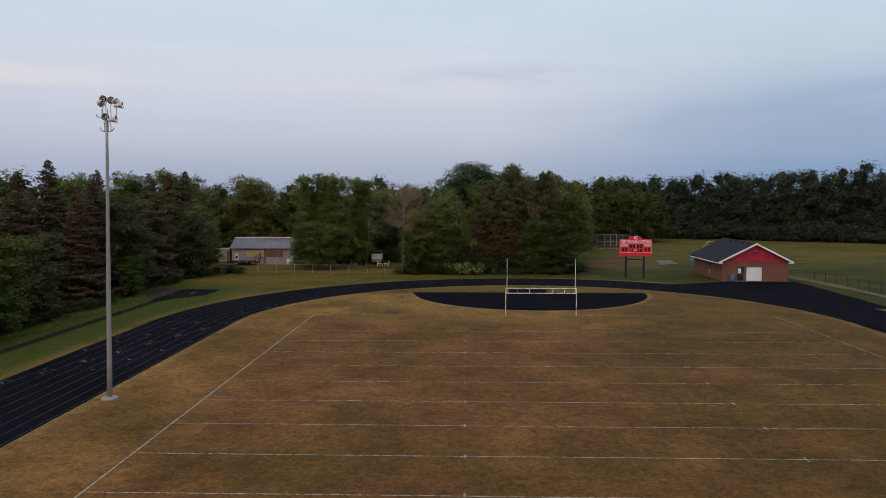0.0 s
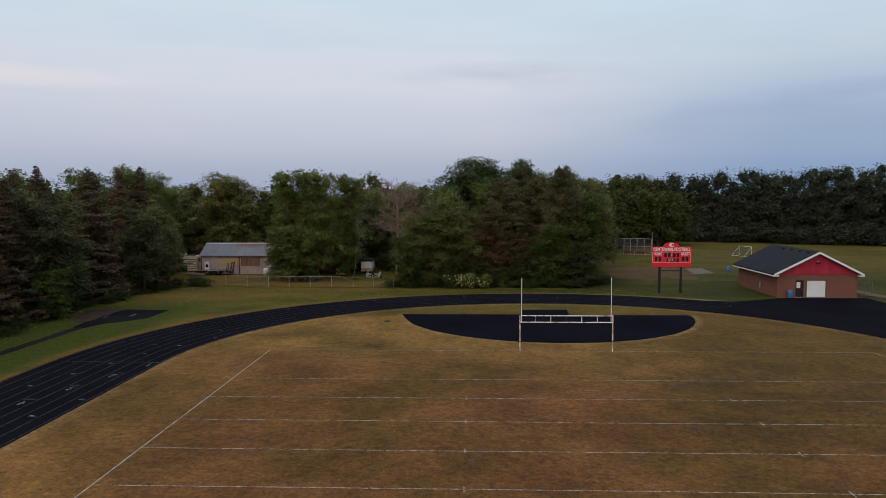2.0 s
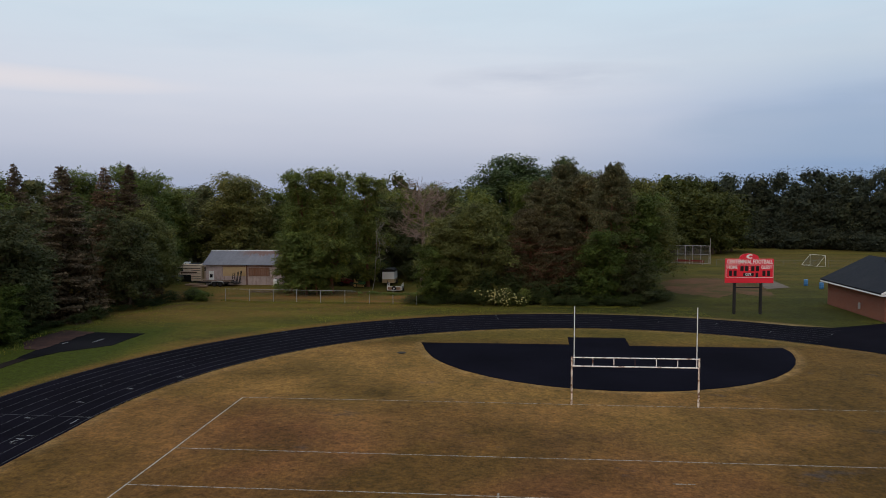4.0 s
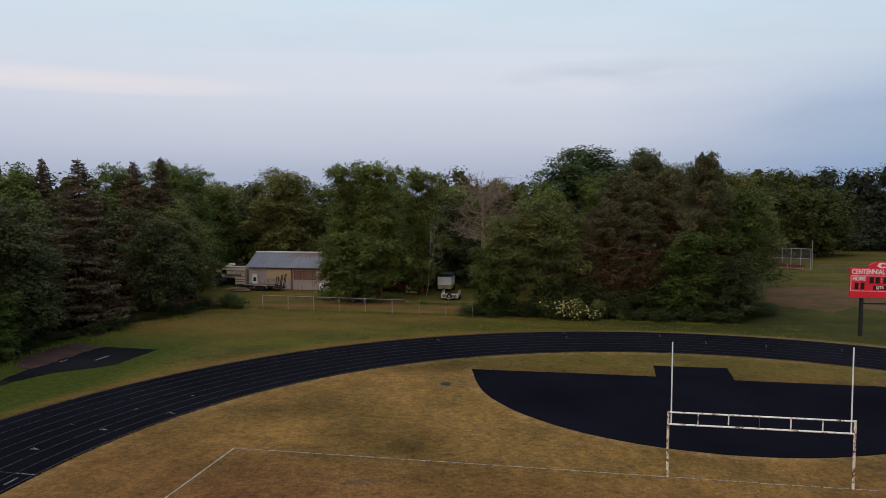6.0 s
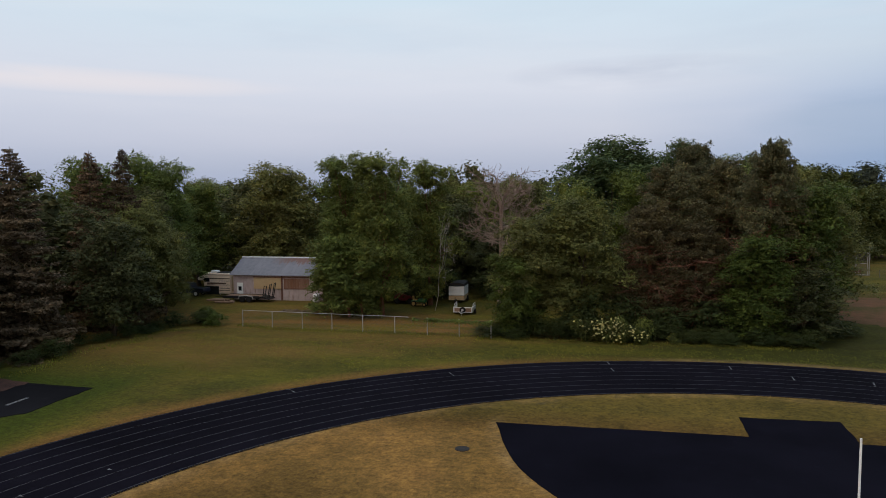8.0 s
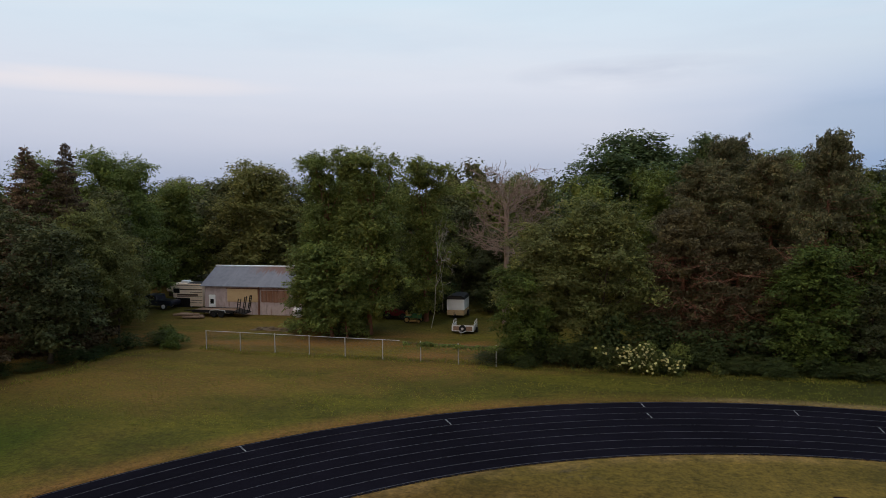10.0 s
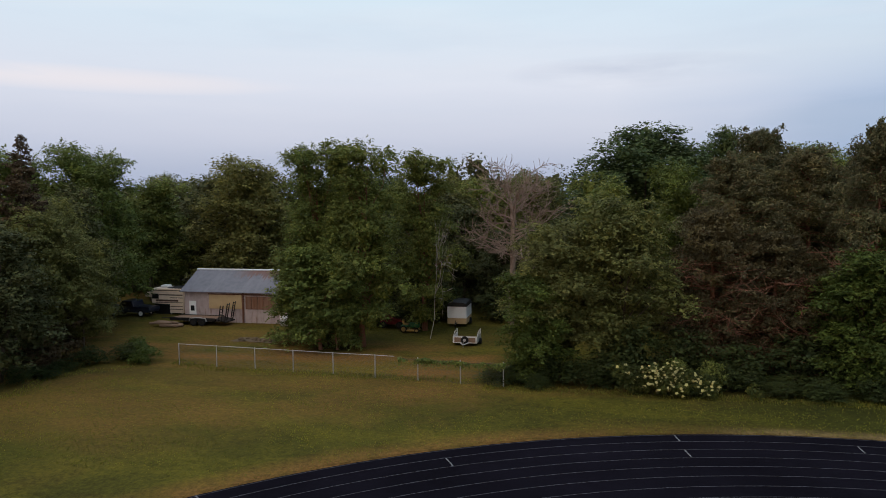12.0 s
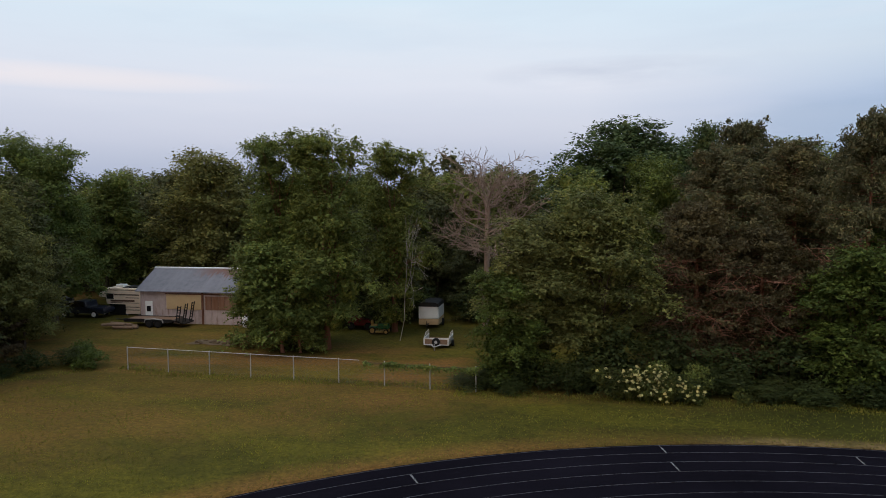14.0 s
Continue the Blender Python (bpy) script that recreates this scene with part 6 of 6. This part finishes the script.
def dead_tree(seed, H, R, bark, name="dead_tree", label=""):
    """A bare tree: an upright forked stem, long side limbs that arch out, and tangles of thin twigs on them."""
    rng = np.random.default_rng(seed)
    g = thing(name, label, "tree")
    wood = Geo()

    def branch(p, d, ln, r, k):
        pts, q = [p], p
        for i in range(4):
            d = d + rng.normal(size=3) * 0.24 + np.array([0, 0, 0.07])
            d = d / np.linalg.norm(d)
            q = q + d * ln / 4
            pts.append(q)
        wood.tube([tuple(c) for c in pts], [max(r * f, 0.016) for f in (1, 0.82, 0.66, 0.5, 0.34)], 6 if k > 1 else 3, False)
        if k:
            for i in range(9 if k == 2 else 6):
                u = rng.uniform(0.25, 1.0) * 3.99
                c = pts[int(u)] + (pts[int(u) + 1] - pts[int(u)]) * (u - int(u))
                nd = d * 0.55 + rng.normal(size=3) * np.array([0.62, 0.62, 0.42])
                branch(c, nd / np.linalg.norm(nd), ln * rng.uniform(0.32, 0.55), r * 0.45, k - 1)

    stem = [(0, 0, -0.2), (0.1, 0, H * 0.2), (0.02, 0.1, H * 0.4), (0.22, 0.05, H * 0.58), (0.1, 0, H * 0.74)]
    wood.tube(stem, [0.34, 0.28, 0.23, 0.18, 0.12], 9, False)
    wood.tube([(0.02, 0.1, H * 0.4), (0.7, 0, H * 0.55), (0.95, 0.1, H * 0.72)], [0.19, 0.14, 0.08], 8, False)
    for i in range(26):
        s = (i + rng.random()) / 26
        base = np.array(stem[3]) * (1 - s) + np.array(stem[4]) * s if s > 0.5 else np.array(stem[2]) * (1 - 2 * s) + np.array(stem[3]) * 2 * s
        if i % 3 == 0:
            base = np.array([0.7 + 0.25 * s, 0, H * (0.52 + 0.20 * s)])
        az = i * 2.399963
        rise = 0.15 + 1.0 * s * s
        d = np.array([math.cos(az), math.sin(az), rise])
        branch(base, d / np.linalg.norm(d), R * rng.uniform(0.5, 0.9), 0.072 * (1.25 - 0.5 * s), 2)
    v = np.array(wood.v)
    v[:, :2] *= R / np.percentile(np.hypot(v[:, 0], v[:, 1]), 98)
    v[:, 2] *= H / v[:, 2].max()
    new("trunk", raw_mesh("trunk", [tuple(q) for q in v], wood.f, bark, True)).parent = g
    return g, H, R


SEED_SPOT = {}


def plant(kind, x, y, top, r, turn=None, label="", group=""):
    """Sets a tree of a made kind at x, y, with its tip at the height top and the crown's radius r."""
    src, H, R = kind
    z = land(x, y) - 0.02
    turn = (x * 37.7 + y * 11.3) % 360 if turn is None else turn
    m = pose(x, y, z, 0, 0, turn) @ Matrix.Diagonal((r / R, r / R, (top - z) / H, 1))
    if src.name not in SEED_SPOT:
        SEED_SPOT[src.name] = True
        src.matrix_basis = m
        ob = src
    else:
        ob = copy_thing(src, m)
        if src.scale != Vector((1, 1, 1)):
            ob.matrix_basis = m
    return tagged(ob, label, "", group)


T_WALNUT = broadleaf(11, 17, 4.2, -0.6, 16, 44000, 0.20, LEAF_GREEN, BARK_RED, 0.28, "walnut_tree", "large green walnut tree with a reddish trunk", 1.15, 0.42, 3.2, 0.40, 4, 0.45)
T_WALNUT_S = broadleaf(18, 8, 3.3, 0.0, 12, 22000, 0.20, LEAF_GREEN, BARK_RED, 0.14, "young_walnut_tree", "low leafy walnut tree before the shed", 1.05, 0.40, 2.4, 0.35, 2, 0.45)
T_ASH = broadleaf(12, 12, 4.1, 1.3, 18, 38000, 0.175, LEAF_OLIVE, BARK, 0.15, "ash_tree", "broad olive-green tree with thin trunks at the wood's edge", 1.0, 0.36, 2.3, 0.38, 2, 0.35)
T_MAPLE = broadleaf(13, 10, 3.7, 0.0, 16, 25000, 0.195, LEAF_BRIGHT, BARK, 0.14, "maple_tree", "fresh green maple at the edge of the wood", 1.0, 0.38, 2.3, 0.38, 2, 0.4)
T_ROUND = broadleaf(14, 19, 6.0, 3.0, 30, 38000, 0.29, LEAF_ROUND, BARK, 0.3, "round_crowned_tree", "tall dark green tree with a rounded crown", 1.25, 0.50, 2.6, 0.14, 1, 0.05, close=2.0)
T_TALL = broadleaf(19, 18, 4.9, 1.0, 20, 34000, 0.24, LEAF_GREEN, BARK, 0.3, "tall_leafy_tree", "tall green tree with spreading leafy boughs", 1.25, 0.48, 2.9, 0.34, 3, 0.4)
T_OLIVE = broadleaf(15, 16.5, 6.2, 1.0, 26, 27000, 0.29, LEAF_OLIVE, BARK, 0.26, "broad_tree", "broad olive-green tree in the wood", 1.25, 0.45, 2.7, 0.18, 2, 0.12, close=1.6)
T_MID = broadleaf(16, 15, 4.7, 0.5, 19, 21000, 0.28, LEAF_GREEN, BARK, 0.24, "broadleaf_tree", "leafy green tree in the wood", 1.25, 0.42, 2.5, 0.32, 2, 0.2, close=1.4)
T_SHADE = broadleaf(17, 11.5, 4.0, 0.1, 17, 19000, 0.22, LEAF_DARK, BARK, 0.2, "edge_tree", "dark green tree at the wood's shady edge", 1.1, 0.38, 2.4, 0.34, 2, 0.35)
T_SPRUCE = spruce(21, 17, 4.0, NEEDLE_SPRUCE, label="tall spruce with grey-brown needles")
T_SPRUCE_B = spruce(22, 16, 3.9, NEEDLE_BROWN, label="browning spruce at the wood's edge")
T_PINE = pine(31, 16.5, 4.8, NEEDLE_PINE, label="dark brownish pine with bare lower twigs")
T_PINE_B = pine(32, 16.5, 4.6, NEEDLE_PINE, label="dark brownish pine with a thin reddish trunk")
T_PINE_D = pine(33, 11.5, 4.2, NEEDLE_DRY, "dying_pine_tree", "dying brown pine with many bare twigs", 0.85)
T_DEAD = dead_tree(41, 15.5, 5.0, BARK_PALE, "dead_tree", "bare dead tree with brown twiggy limbs")
T_BIRCH = bare_tree(43, 11.5, BARK_BIRCH, "birch_snag", "slender bare white birch snag", 0.62, 4, 0.10, 0.24, 0.024, 0.11)

# the walnut group before the shed
plant(T_WALNUT, -32.0, 53.0, 17.0, 4.1)
plant(T_WALNUT, -36.8, 54.8, 16.9, 3.5, 75)
plant(T_WALNUT, -28.4, 61.0, 16.4, 3.5, 200)
plant(T_WALNUT_S, -35.0, 51.2, 8.8, 3.6, 300)
plant(T_WALNUT_S, -37.7, 53.2, 6.4, 2.8, 30)
plant(T_WALNUT_S, -33.6, 51.3, 6.2, 2.5, 190)
# by the shed and behind it
plant(T_OLIVE, -54.2, 77.0, 17.4, 7.0)
plant(T_TALL, -66.4, 62.5, 18.2, 5.0)
plant(T_MID, -66.0, 74.0, 14.8, 5.0)
plant(T_TALL, -73.5, 61.0, 17.6, 5.0, 33)
plant(T_OLIVE, -75.5, 95.0, 15.8, 6.5)
plant(T_MID, -46.8, 83.0, 15.2, 5.6)
plant(T_ROUND, -40.5, 88.0, 15.0, 6.0)
plant(T_MID, -34.0, 78.0, 13.5, 5.0)
plant(T_SHADE, -27.5, 76.0, 12.5, 4.6)
plant(T_SHADE, -31.0, 67.5, 9.5, 3.8, 20)
plant(T_SHADE, -35.5, 66.5, 10.5, 4.0, 110)
plant(T_SHADE, -22.0, 72.0, 9.0, 3.6)
plant(T_SHADE, -17.2, 70.0, 10.5, 4.0, 61)
plant(T_MID, -24.5, 82.0, 14.4, 5.0, 12)
plant(T_OLIVE, -31.0, 90.0, 15.2, 5.6, 12)
plant(T_DEAD, -20.2, 61.0, 16.2, 5.2)
plant(T_BIRCH, -27.0, 57.0, 10.6, 2.4, 0)
plant(T_OLIVE, -20.0, 87.0, 15.6, 5.6)
# the clump beside the dead tree
plant(T_ASH, -15.6, 46.0, 10.6, 3.9)
plant(T_ASH, -11.0, 46.8, 12.2, 4.4, 120)
plant(T_MAPLE, -16.9, 44.0, 7.0, 2.6)
plant(T_MID, -11.5, 66.0, 14.4, 4.0)
plant(T_MAPLE, -4.8, 64.0, 15.2, 3.8)
plant(T_ROUND, -6.6, 82.0, 20.2, 8.9)
plant(T_ROUND, 2.2, 85.0, 20.0, 5.2, 70)
plant(T_PINE, -2.6, 53.0, 15.2, 4.8)
plant(T_PINE, 0.8, 60.0, 17.7, 4.8, 210)
plant(T_PINE_B, 3.2, 55.0, 15.6, 4.6)
plant(T_PINE_B, 5.5, 48.2, 17.0, 3.7, 140)
plant(T_PINE, 7.4, 56.0, 15.4, 4.2, 20)
plant(T_PINE_D, -4.6, 49.2, 11.0, 4.0, 60)
plant(T_PINE_D, -0.6, 49.0, 9.4, 3.6, 200)
plant(T_MAPLE, 4.2, 45.8, 8.8, 3.7)
plant(T_SHADE, 8.0, 46.5, 6.8, 3.4)
plant(T_MAPLE, 8.6, 49.5, 13.2, 4.0, 30)
plant(T_ASH, 11.2, 53.5, 12.6, 4.4)
plant(T_MID, 7.4, 68.0, 16.8, 4.6)
plant(T_MID, 10.4, 66.0, 14.0, 4.4)
plant(T_ROUND, 11.0, 80.0, 17.6, 5.0)
plant(T_OLIVE, 13.6, 76.0, 16.4, 5.0)
# the long edge beside the track
plant(T_SPRUCE, -54.9, 28.6, 16.4, 4.9)
plant(T_SPRUCE, -57.2, 40.5, 16.9, 4.0, 80)
plant(T_SPRUCE_B, -55.2, 42.6, 17.2, 3.8, 40)
plant(T_SPRUCE, -69.0, 40.5, 17.4, 4.0, 10)
plant(T_SPRUCE_B, -60.1, 12.0, 17.4, 4.4)
plant(T_SPRUCE_B, -57.6, 2.0, 15.6, 4.0, 70)
plant(T_SPRUCE_B, -53.8, 7.0, 13.6, 3.6, 200)
plant(T_SPRUCE, -58.8, 20.0, 16.0, 4.0, 300)
plant(T_TALL, -62.0, 60.0, 17.0, 4.2, 77)
plant(T_SHADE, -52.4, 36.6, 11.6, 4.0)
plant(T_ASH, -53.2, 41.6, 11.6, 3.6, 50)
plant(T_ASH, -52.6, 45.2, 9.0, 2.6)
plant(T_ASH, -56.6, 47.0, 12.4, 3.4, 210)
plant(T_SHADE, -58.5, 51.0, 13.6, 4.0)
plant(T_MID, -70.9, 38.0, 16.6, 4.2)
plant(T_SHADE, -54.4, 17.6, 13.6, 5.0)
plant(T_SPRUCE_B, -54.6, 12.2, 14.6, 3.8, 25)
plant(T_SHADE, -54.8, 22.0, 9.0, 2.8)
plant(T_MAPLE, -51.8, 14.4, 5.2, 2.3, 88)
plant(T_MAPLE, -52.0, -11.0, 9.0, 3.6)
plant(T_MAPLE, -50.8, -16.5, 7.5, 3.2)
plant(T_SHADE, -53.5, -3.0, 9.0, 3.6)
plant(T_SHADE, -55.5, -19.0, 13.0, 4.4)

# undergrowth along the edges of the wood
T_BUSH = broadleaf(51, 2.2, 1.6, 0.0, 8, 1700, 0.17, LEAF_GREEN, BARK, 0.04, "bush", "low leafy bush at the edge of the wood", 0.6, reach=10)
T_BUSH_D = broadleaf(52, 2.4, 1.7, 0.0, 8, 1700, 0.17, LEAF_UNDER_SHADE, BARK, 0.04, "bush", "dark low bush at the edge of the wood, shade in its leaf colour", 0.6, reach=10)
for x, y, top, r, turn in ((-7.0, 45.6, 3.6, 2.2, 15), (-3.4, 45.4, 2.6, 2.4, 99), (0.2, 46.2, 3.2, 2.6, 30), (-10.2, 45.4, 4.2, 2.4, 170)):
    plant(T_BUSH_D, x, y, top, r, turn, group="bushes along the wood")
random.seed(9)
for i in range(34):
    s = i / 33
    x = -19.2 + 31.0 * s
    y = 43.0 + 0.8 * math.sin(i * 1.7) + (6.0 * max(0, s - 0.86) / 0.14)
    low = x > -6
    plant(T_BUSH_D if low else random.choice((T_BUSH, T_BUSH_D, T_BUSH_D)), x + random.uniform(-0.8, 0.8), y + random.uniform(-0.3, 1.6), random.uniform(0.4, 1.5) if low else random.uniform(0.5, 2.8), random.uniform(0.9, 1.9), group="bushes along the wood")
for i in range(30):
    s = i / 29
    y = -18 + 63 * s
    x = -51.0 + 0.8 * math.sin(i * 1.3) - 1.4 * math.exp(-((y - 18) / 7) ** 2) + (3.0 * max(0, y - 38) / 7)
    plant(T_BUSH_D, x - 0.5, y, random.uniform(0.6, 1.6), random.uniform(1.0, 1.7), group="bushes along the wood")
T_BUSH_F = broadleaf(53, 1.6, 1.3, 0.0, 7, 1900, 0.16, LEAF_BRIGHT, BARK, 0.03, "bush", "fresh green bush by the fence's end", 0.5, reach=8)
for x, y in ((-46.6, 44.2), (-47.9, 45.4), (-49.2, 46.8)):
    plant(T_BUSH_F, x, y, random.uniform(0.9, 1.5), random.uniform(0.9, 1.4), group="bushes by the yard")


for x, y, top, r in ((-31.6, 63.4, 2.8, 2.4), (-34.0, 62.4, 3.0, 2.3), (-27.6, 66.8, 3.4, 2.6), (-22.6, 67.2, 3.0, 2.4), (-37.4, 60.5, 2.4, 1.8)):
    plant(T_BUSH_D, x, y, top, r, group="bushes by the yard")


def fence_vine():
    """Climbers that hang over the fence where it has no rail."""
    rng = np.random.default_rng(71)
    g = thing("fence_vine", "green climber hanging over the chain-link fence", "climber", at=(-22.5, 42.58, land(-22.5, 42.58)))
    n = 2600
    x = rng.uniform(-3.6, 3.9, n)
    wave = np.array([noise.noise((q * 0.9, 3.0, 0)) for q in x])
    z = np.clip(1.52 + 0.20 * wave - np.abs(rng.normal(size=n)) * (0.16 + 0.22 * np.maximum(wave, 0)), 0.03, None)
    p = np.stack([x, -0.1 * x * 0.9 + rng.normal(size=n) * 0.09, z], axis=1)
    p = p[rng.random(n) < 0.45 + 0.9 * wave]
    new("foliage", card_mesh("foliage", leaf_tris(rng, p, unit(np.array([0, -0.6, 0.7]) + 0.6 * rng.normal(size=p.shape)), 0.15, 0.13), LEAF_GREEN)).parent = g
    put("stems", Geo().tube([(q, -0.09 * q, 1.50 + 0.04 * math.sin(q * 3)) for q in np.arange(-3.6, 3.91, 0.5)], [0.014] * 16, 5), BARK, g)


fence_vine()


def flowering_bush():
    rng = np.random.default_rng(77)
    g = thing("flowering_bush", "elder bush covered with flat white flower heads", "bush", at=(-8.0, 41.9, land(-8.0, 41.9)))
    n = 5200
    c = rng.normal(size=(46, 3)) * np.array([1.28, 0.40, 0.30]) + np.array([0, 0, 0.92])
    c[:, 2] = np.clip(c[:, 2] - 0.16 * c[:, 0], 0.25, 1.5)
    k = rng.integers(0, 46, n)
    e = unit(rng.normal(size=(n, 3)))
    p = c[k] + e * rng.uniform(0.3, 0.62, n)[:, None]
    p[:, 2] = np.maximum(p[:, 2], 0.02)
    new("foliage", card_mesh("foliage", leaf_tris(rng, p, unit(e + 0.8 * rng.normal(size=e.shape)), 0.20, 0.15), LEAF_MIDDLE)).parent = g
    for i in range(170):
        j = rng.integers(0, 46)
        e = rng.normal(size=3) * 0.8 + np.array([0, -0.9, 0.5])
        e /= np.linalg.norm(e)
        q = c[j] + e * 0.64
        tilt = unit(np.array([[0, -0.6, 0.8]]) + 0.3 * rng.normal(size=(1, 3)))[0]
        a1 = np.cross(tilt, (1.0, 0.1, 0.0))
        b1 = np.cross(tilt, a1)
        rim = [q + (a1 * math.cos(t * math.pi / 5) + b1 * math.sin(t * math.pi / 5)) * (0.118 if t % 2 else 0.078) * rng.uniform(0.8, 1.2) for t in range(10)]
        fl = Geo().add([q + tilt * 0.05] + rim, [(0, t + 1, (t + 1) % 10 + 1) for t in range(10)])
        new("flower_head", raw_mesh("flower_head", fl.v, fl.f, FLOWER)).parent = g
    stems = Geo()
    for i in range(14):
        q = c[i]
        stems.tube([(q[0] * 0.8, q[1] * 0.5, -0.1), tuple(q)], [0.025, 0.01], 5, False)
    put("stems", stems, BARK, g)


flowering_bush()


# the distant woods, as one mass of trees on each side
def woods(name, label, spots, seed, mat, count=2300, leaf=0.50, bough=1.7, n=11):
    rng = np.random.default_rng(seed)
    vs, wood = [], Geo()
    for x, y, top, r in spots:
        z = land(x, y)
        v, cc = crown_leaves(rng, crown_lobes(rng, top - z, r, 0.0, n, 0.46, 2.7, 0.24, 1), count, leaf, bough, 0.06, 0.40, 16, 2.0, 2.6)
        v[:, 2] *= (top - z) / np.percentile(v[:, 2], 99.6)
        vs.append(v + np.array([x, y, z]))
        wood.tube([(x, y, z - 0.2), (x, y, z + (top - z) * 0.6)], [0.28, 0.12], 6, False)
    ob = new(name, card_mesh(name, np.concatenate(vs), mat))
    tagged(ob, label, "woods", kind="stuff")
    new("trunks", raw_mesh("trunks", wood.v, wood.f, BARK)).parent = ob


random.seed(21)
R = random.uniform
row = []
for i in range(24):
    s = i / 23
    x, y = 44 + 98 * s, 172 - 52 * s
    row.append((x + R(-2, 2), y + R(-3, 3), R(16.8, 19.4) + 2.6 * s, R(5.6, 8.0)))
    row.append((x + R(-2, 2) + 1, y - 5 + R(-2, 1), R(5, 11), R(3.8, 5.2)))
    row.append((x + R(-2, 2) - 1, y - 8 + R(-1, 1), R(3.0, 5.5), R(2.8, 3.8)))
    row.append((x + R(-3, 3) + 3, y + 9 + R(-2, 2), R(18.4, 20.8) + 2.4 * s, R(6.5, 9.0)))
row += [(112, 142, 23.5, 6.5), (107, 146, 21.5, 5.0), (118, 143, 21.0, 5.0)]
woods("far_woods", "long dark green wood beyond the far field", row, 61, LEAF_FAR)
row = []
for i in range(16):
    s = i / 15
    row.append((19 + 29 * s + R(-1, 1), 114 + 24 * s + R(-3, 4), R(12.5, 15.5), R(4.0, 5.5)))
    row.append((15 + 36 * s + R(-2, 2), 126 + 40 * s, R(17, 19.2), R(5, 6.5)))
woods("middle_woods", "green wood beside the ball field", row, 62, LEAF_MIDDLE)
row = []
for i in range(24):
    s = i / 23
    row.append((-108 + 128 * s + R(-2, 2), 104 + R(-5, 5) - 6 * s, R(15, 18), R(5.0, 6.8)))
for i in range(14):
    row.append((-100 + 3.2 * i + R(-2, 2), 78 + 0.6 * i + R(-4, 4), R(12, 15.5), R(4.5, 6.0)))
for i in range(18):
    row.append((-77 + R(-3, 3), -34 + 5.4 * i, R(15, 17.6), R(4.5, 6.2)))
    row.append((-63 + R(-2, 2), -30 + 5.0 * i, R(9.5, 13.0), R(3.6, 4.8)))
for i in range(7):
    row.append((-16 + 4.0 * i + R(-1, 1), 62 + 10 * R(0, 1) + (8 if i < 2 else 0), R(8.5, 11.5), R(3.4, 4.4)))
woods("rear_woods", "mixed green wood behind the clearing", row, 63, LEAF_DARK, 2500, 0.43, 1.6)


# ---- taller grass: along the fence, the track's outer edge, the wood's edge, and loose on the lawn ----
def tufts(name, label, spots, seed, tall, mat):
    rng = np.random.default_rng(seed)
    n = len(spots)
    base = np.array([(x, y, land(x, y)) for x, y in spots])
    h = tall * rng.uniform(0.45, 1.3, n)
    az = rng.uniform(0, 2 * math.pi, n)
    w = 0.022 + 0.05 * h
    lean = rng.normal(size=(n, 2)) * 0.28 * h[:, None]
    a = np.stack([np.cos(az) * w, np.sin(az) * w, np.zeros(n)], axis=1)
    tip = base + np.concatenate([lean, h[:, None]], axis=1)
    v = np.stack([base - a, base + a, tip + a * 0.35, tip - a * 0.35], axis=1).reshape(-1, 3)
    tagged(new(name, card_mesh(name, v, mat, 4)), label, "grass", kind="stuff")


rng = np.random.default_rng(3)
spots = []
for _ in range(3500):
    s = rng.random()
    x = -44.5 + 27 * s
    spots.append((x, 43.3 + (1.6 * max(0, (-40 - x) / 4)) + rng.normal() * 0.5))
for _ in range(3500):
    y = rng.uniform(-30, 44)
    spots.append((-49.4 + 0.8 * math.sin(y * 0.6) - 1.3 * math.exp(-((y - 18) / 7) ** 2) + (2.6 * max(0, y - 38) / 6) + rng.normal() * 0.5, y))
for _ in range(4500):
    x = rng.uniform(-20, 8)
    spots.append((x, 41.9 + rng.normal() * 0.45 + (4.5 * max(0, x - 10) / 6)))
tufts("tall_grass", "taller unmown grass along the fence and the wood", spots, 4, 0.12, GRASS_BLADE)
spots = []
for _ in range(6500):
    a, r = rng.uniform(1.10, math.pi + 0.2), RO + 0.05 + abs(rng.normal()) * 0.22
    spots.append((CX + r * math.cos(a), CY + r * math.sin(a)))
for _ in range(6000):
    a, r = rng.uniform(0, math.pi), RI - 0.02 - abs(rng.normal()) * 0.12
    spots.append((CX + r * math.cos(a), CY + r * math.sin(a)))
tufts("edge_grass", "short dry grass at the edges of the track", spots, 5, 0.045, DRY_BLADE)
spots = []
while len(spots) < 15000:
    x, y = rng.uniform(-47, 14), rng.uniform(24, 42.5)
    if math.hypot(x - CX, y - CY) > RO + 0.3 and noise.noise((x * 0.35, y * 0.35, 7.0)) + 0.5 * noise.noise((x * 1.4, y * 1.4, 2.0)) > rng.uniform(-0.5, 0.7):
        spots.append((x, y))
tufts("lawn_grass", "uneven grass tufts on the lawn beyond the track", spots, 6, 0.06, GRASS_BLADE)
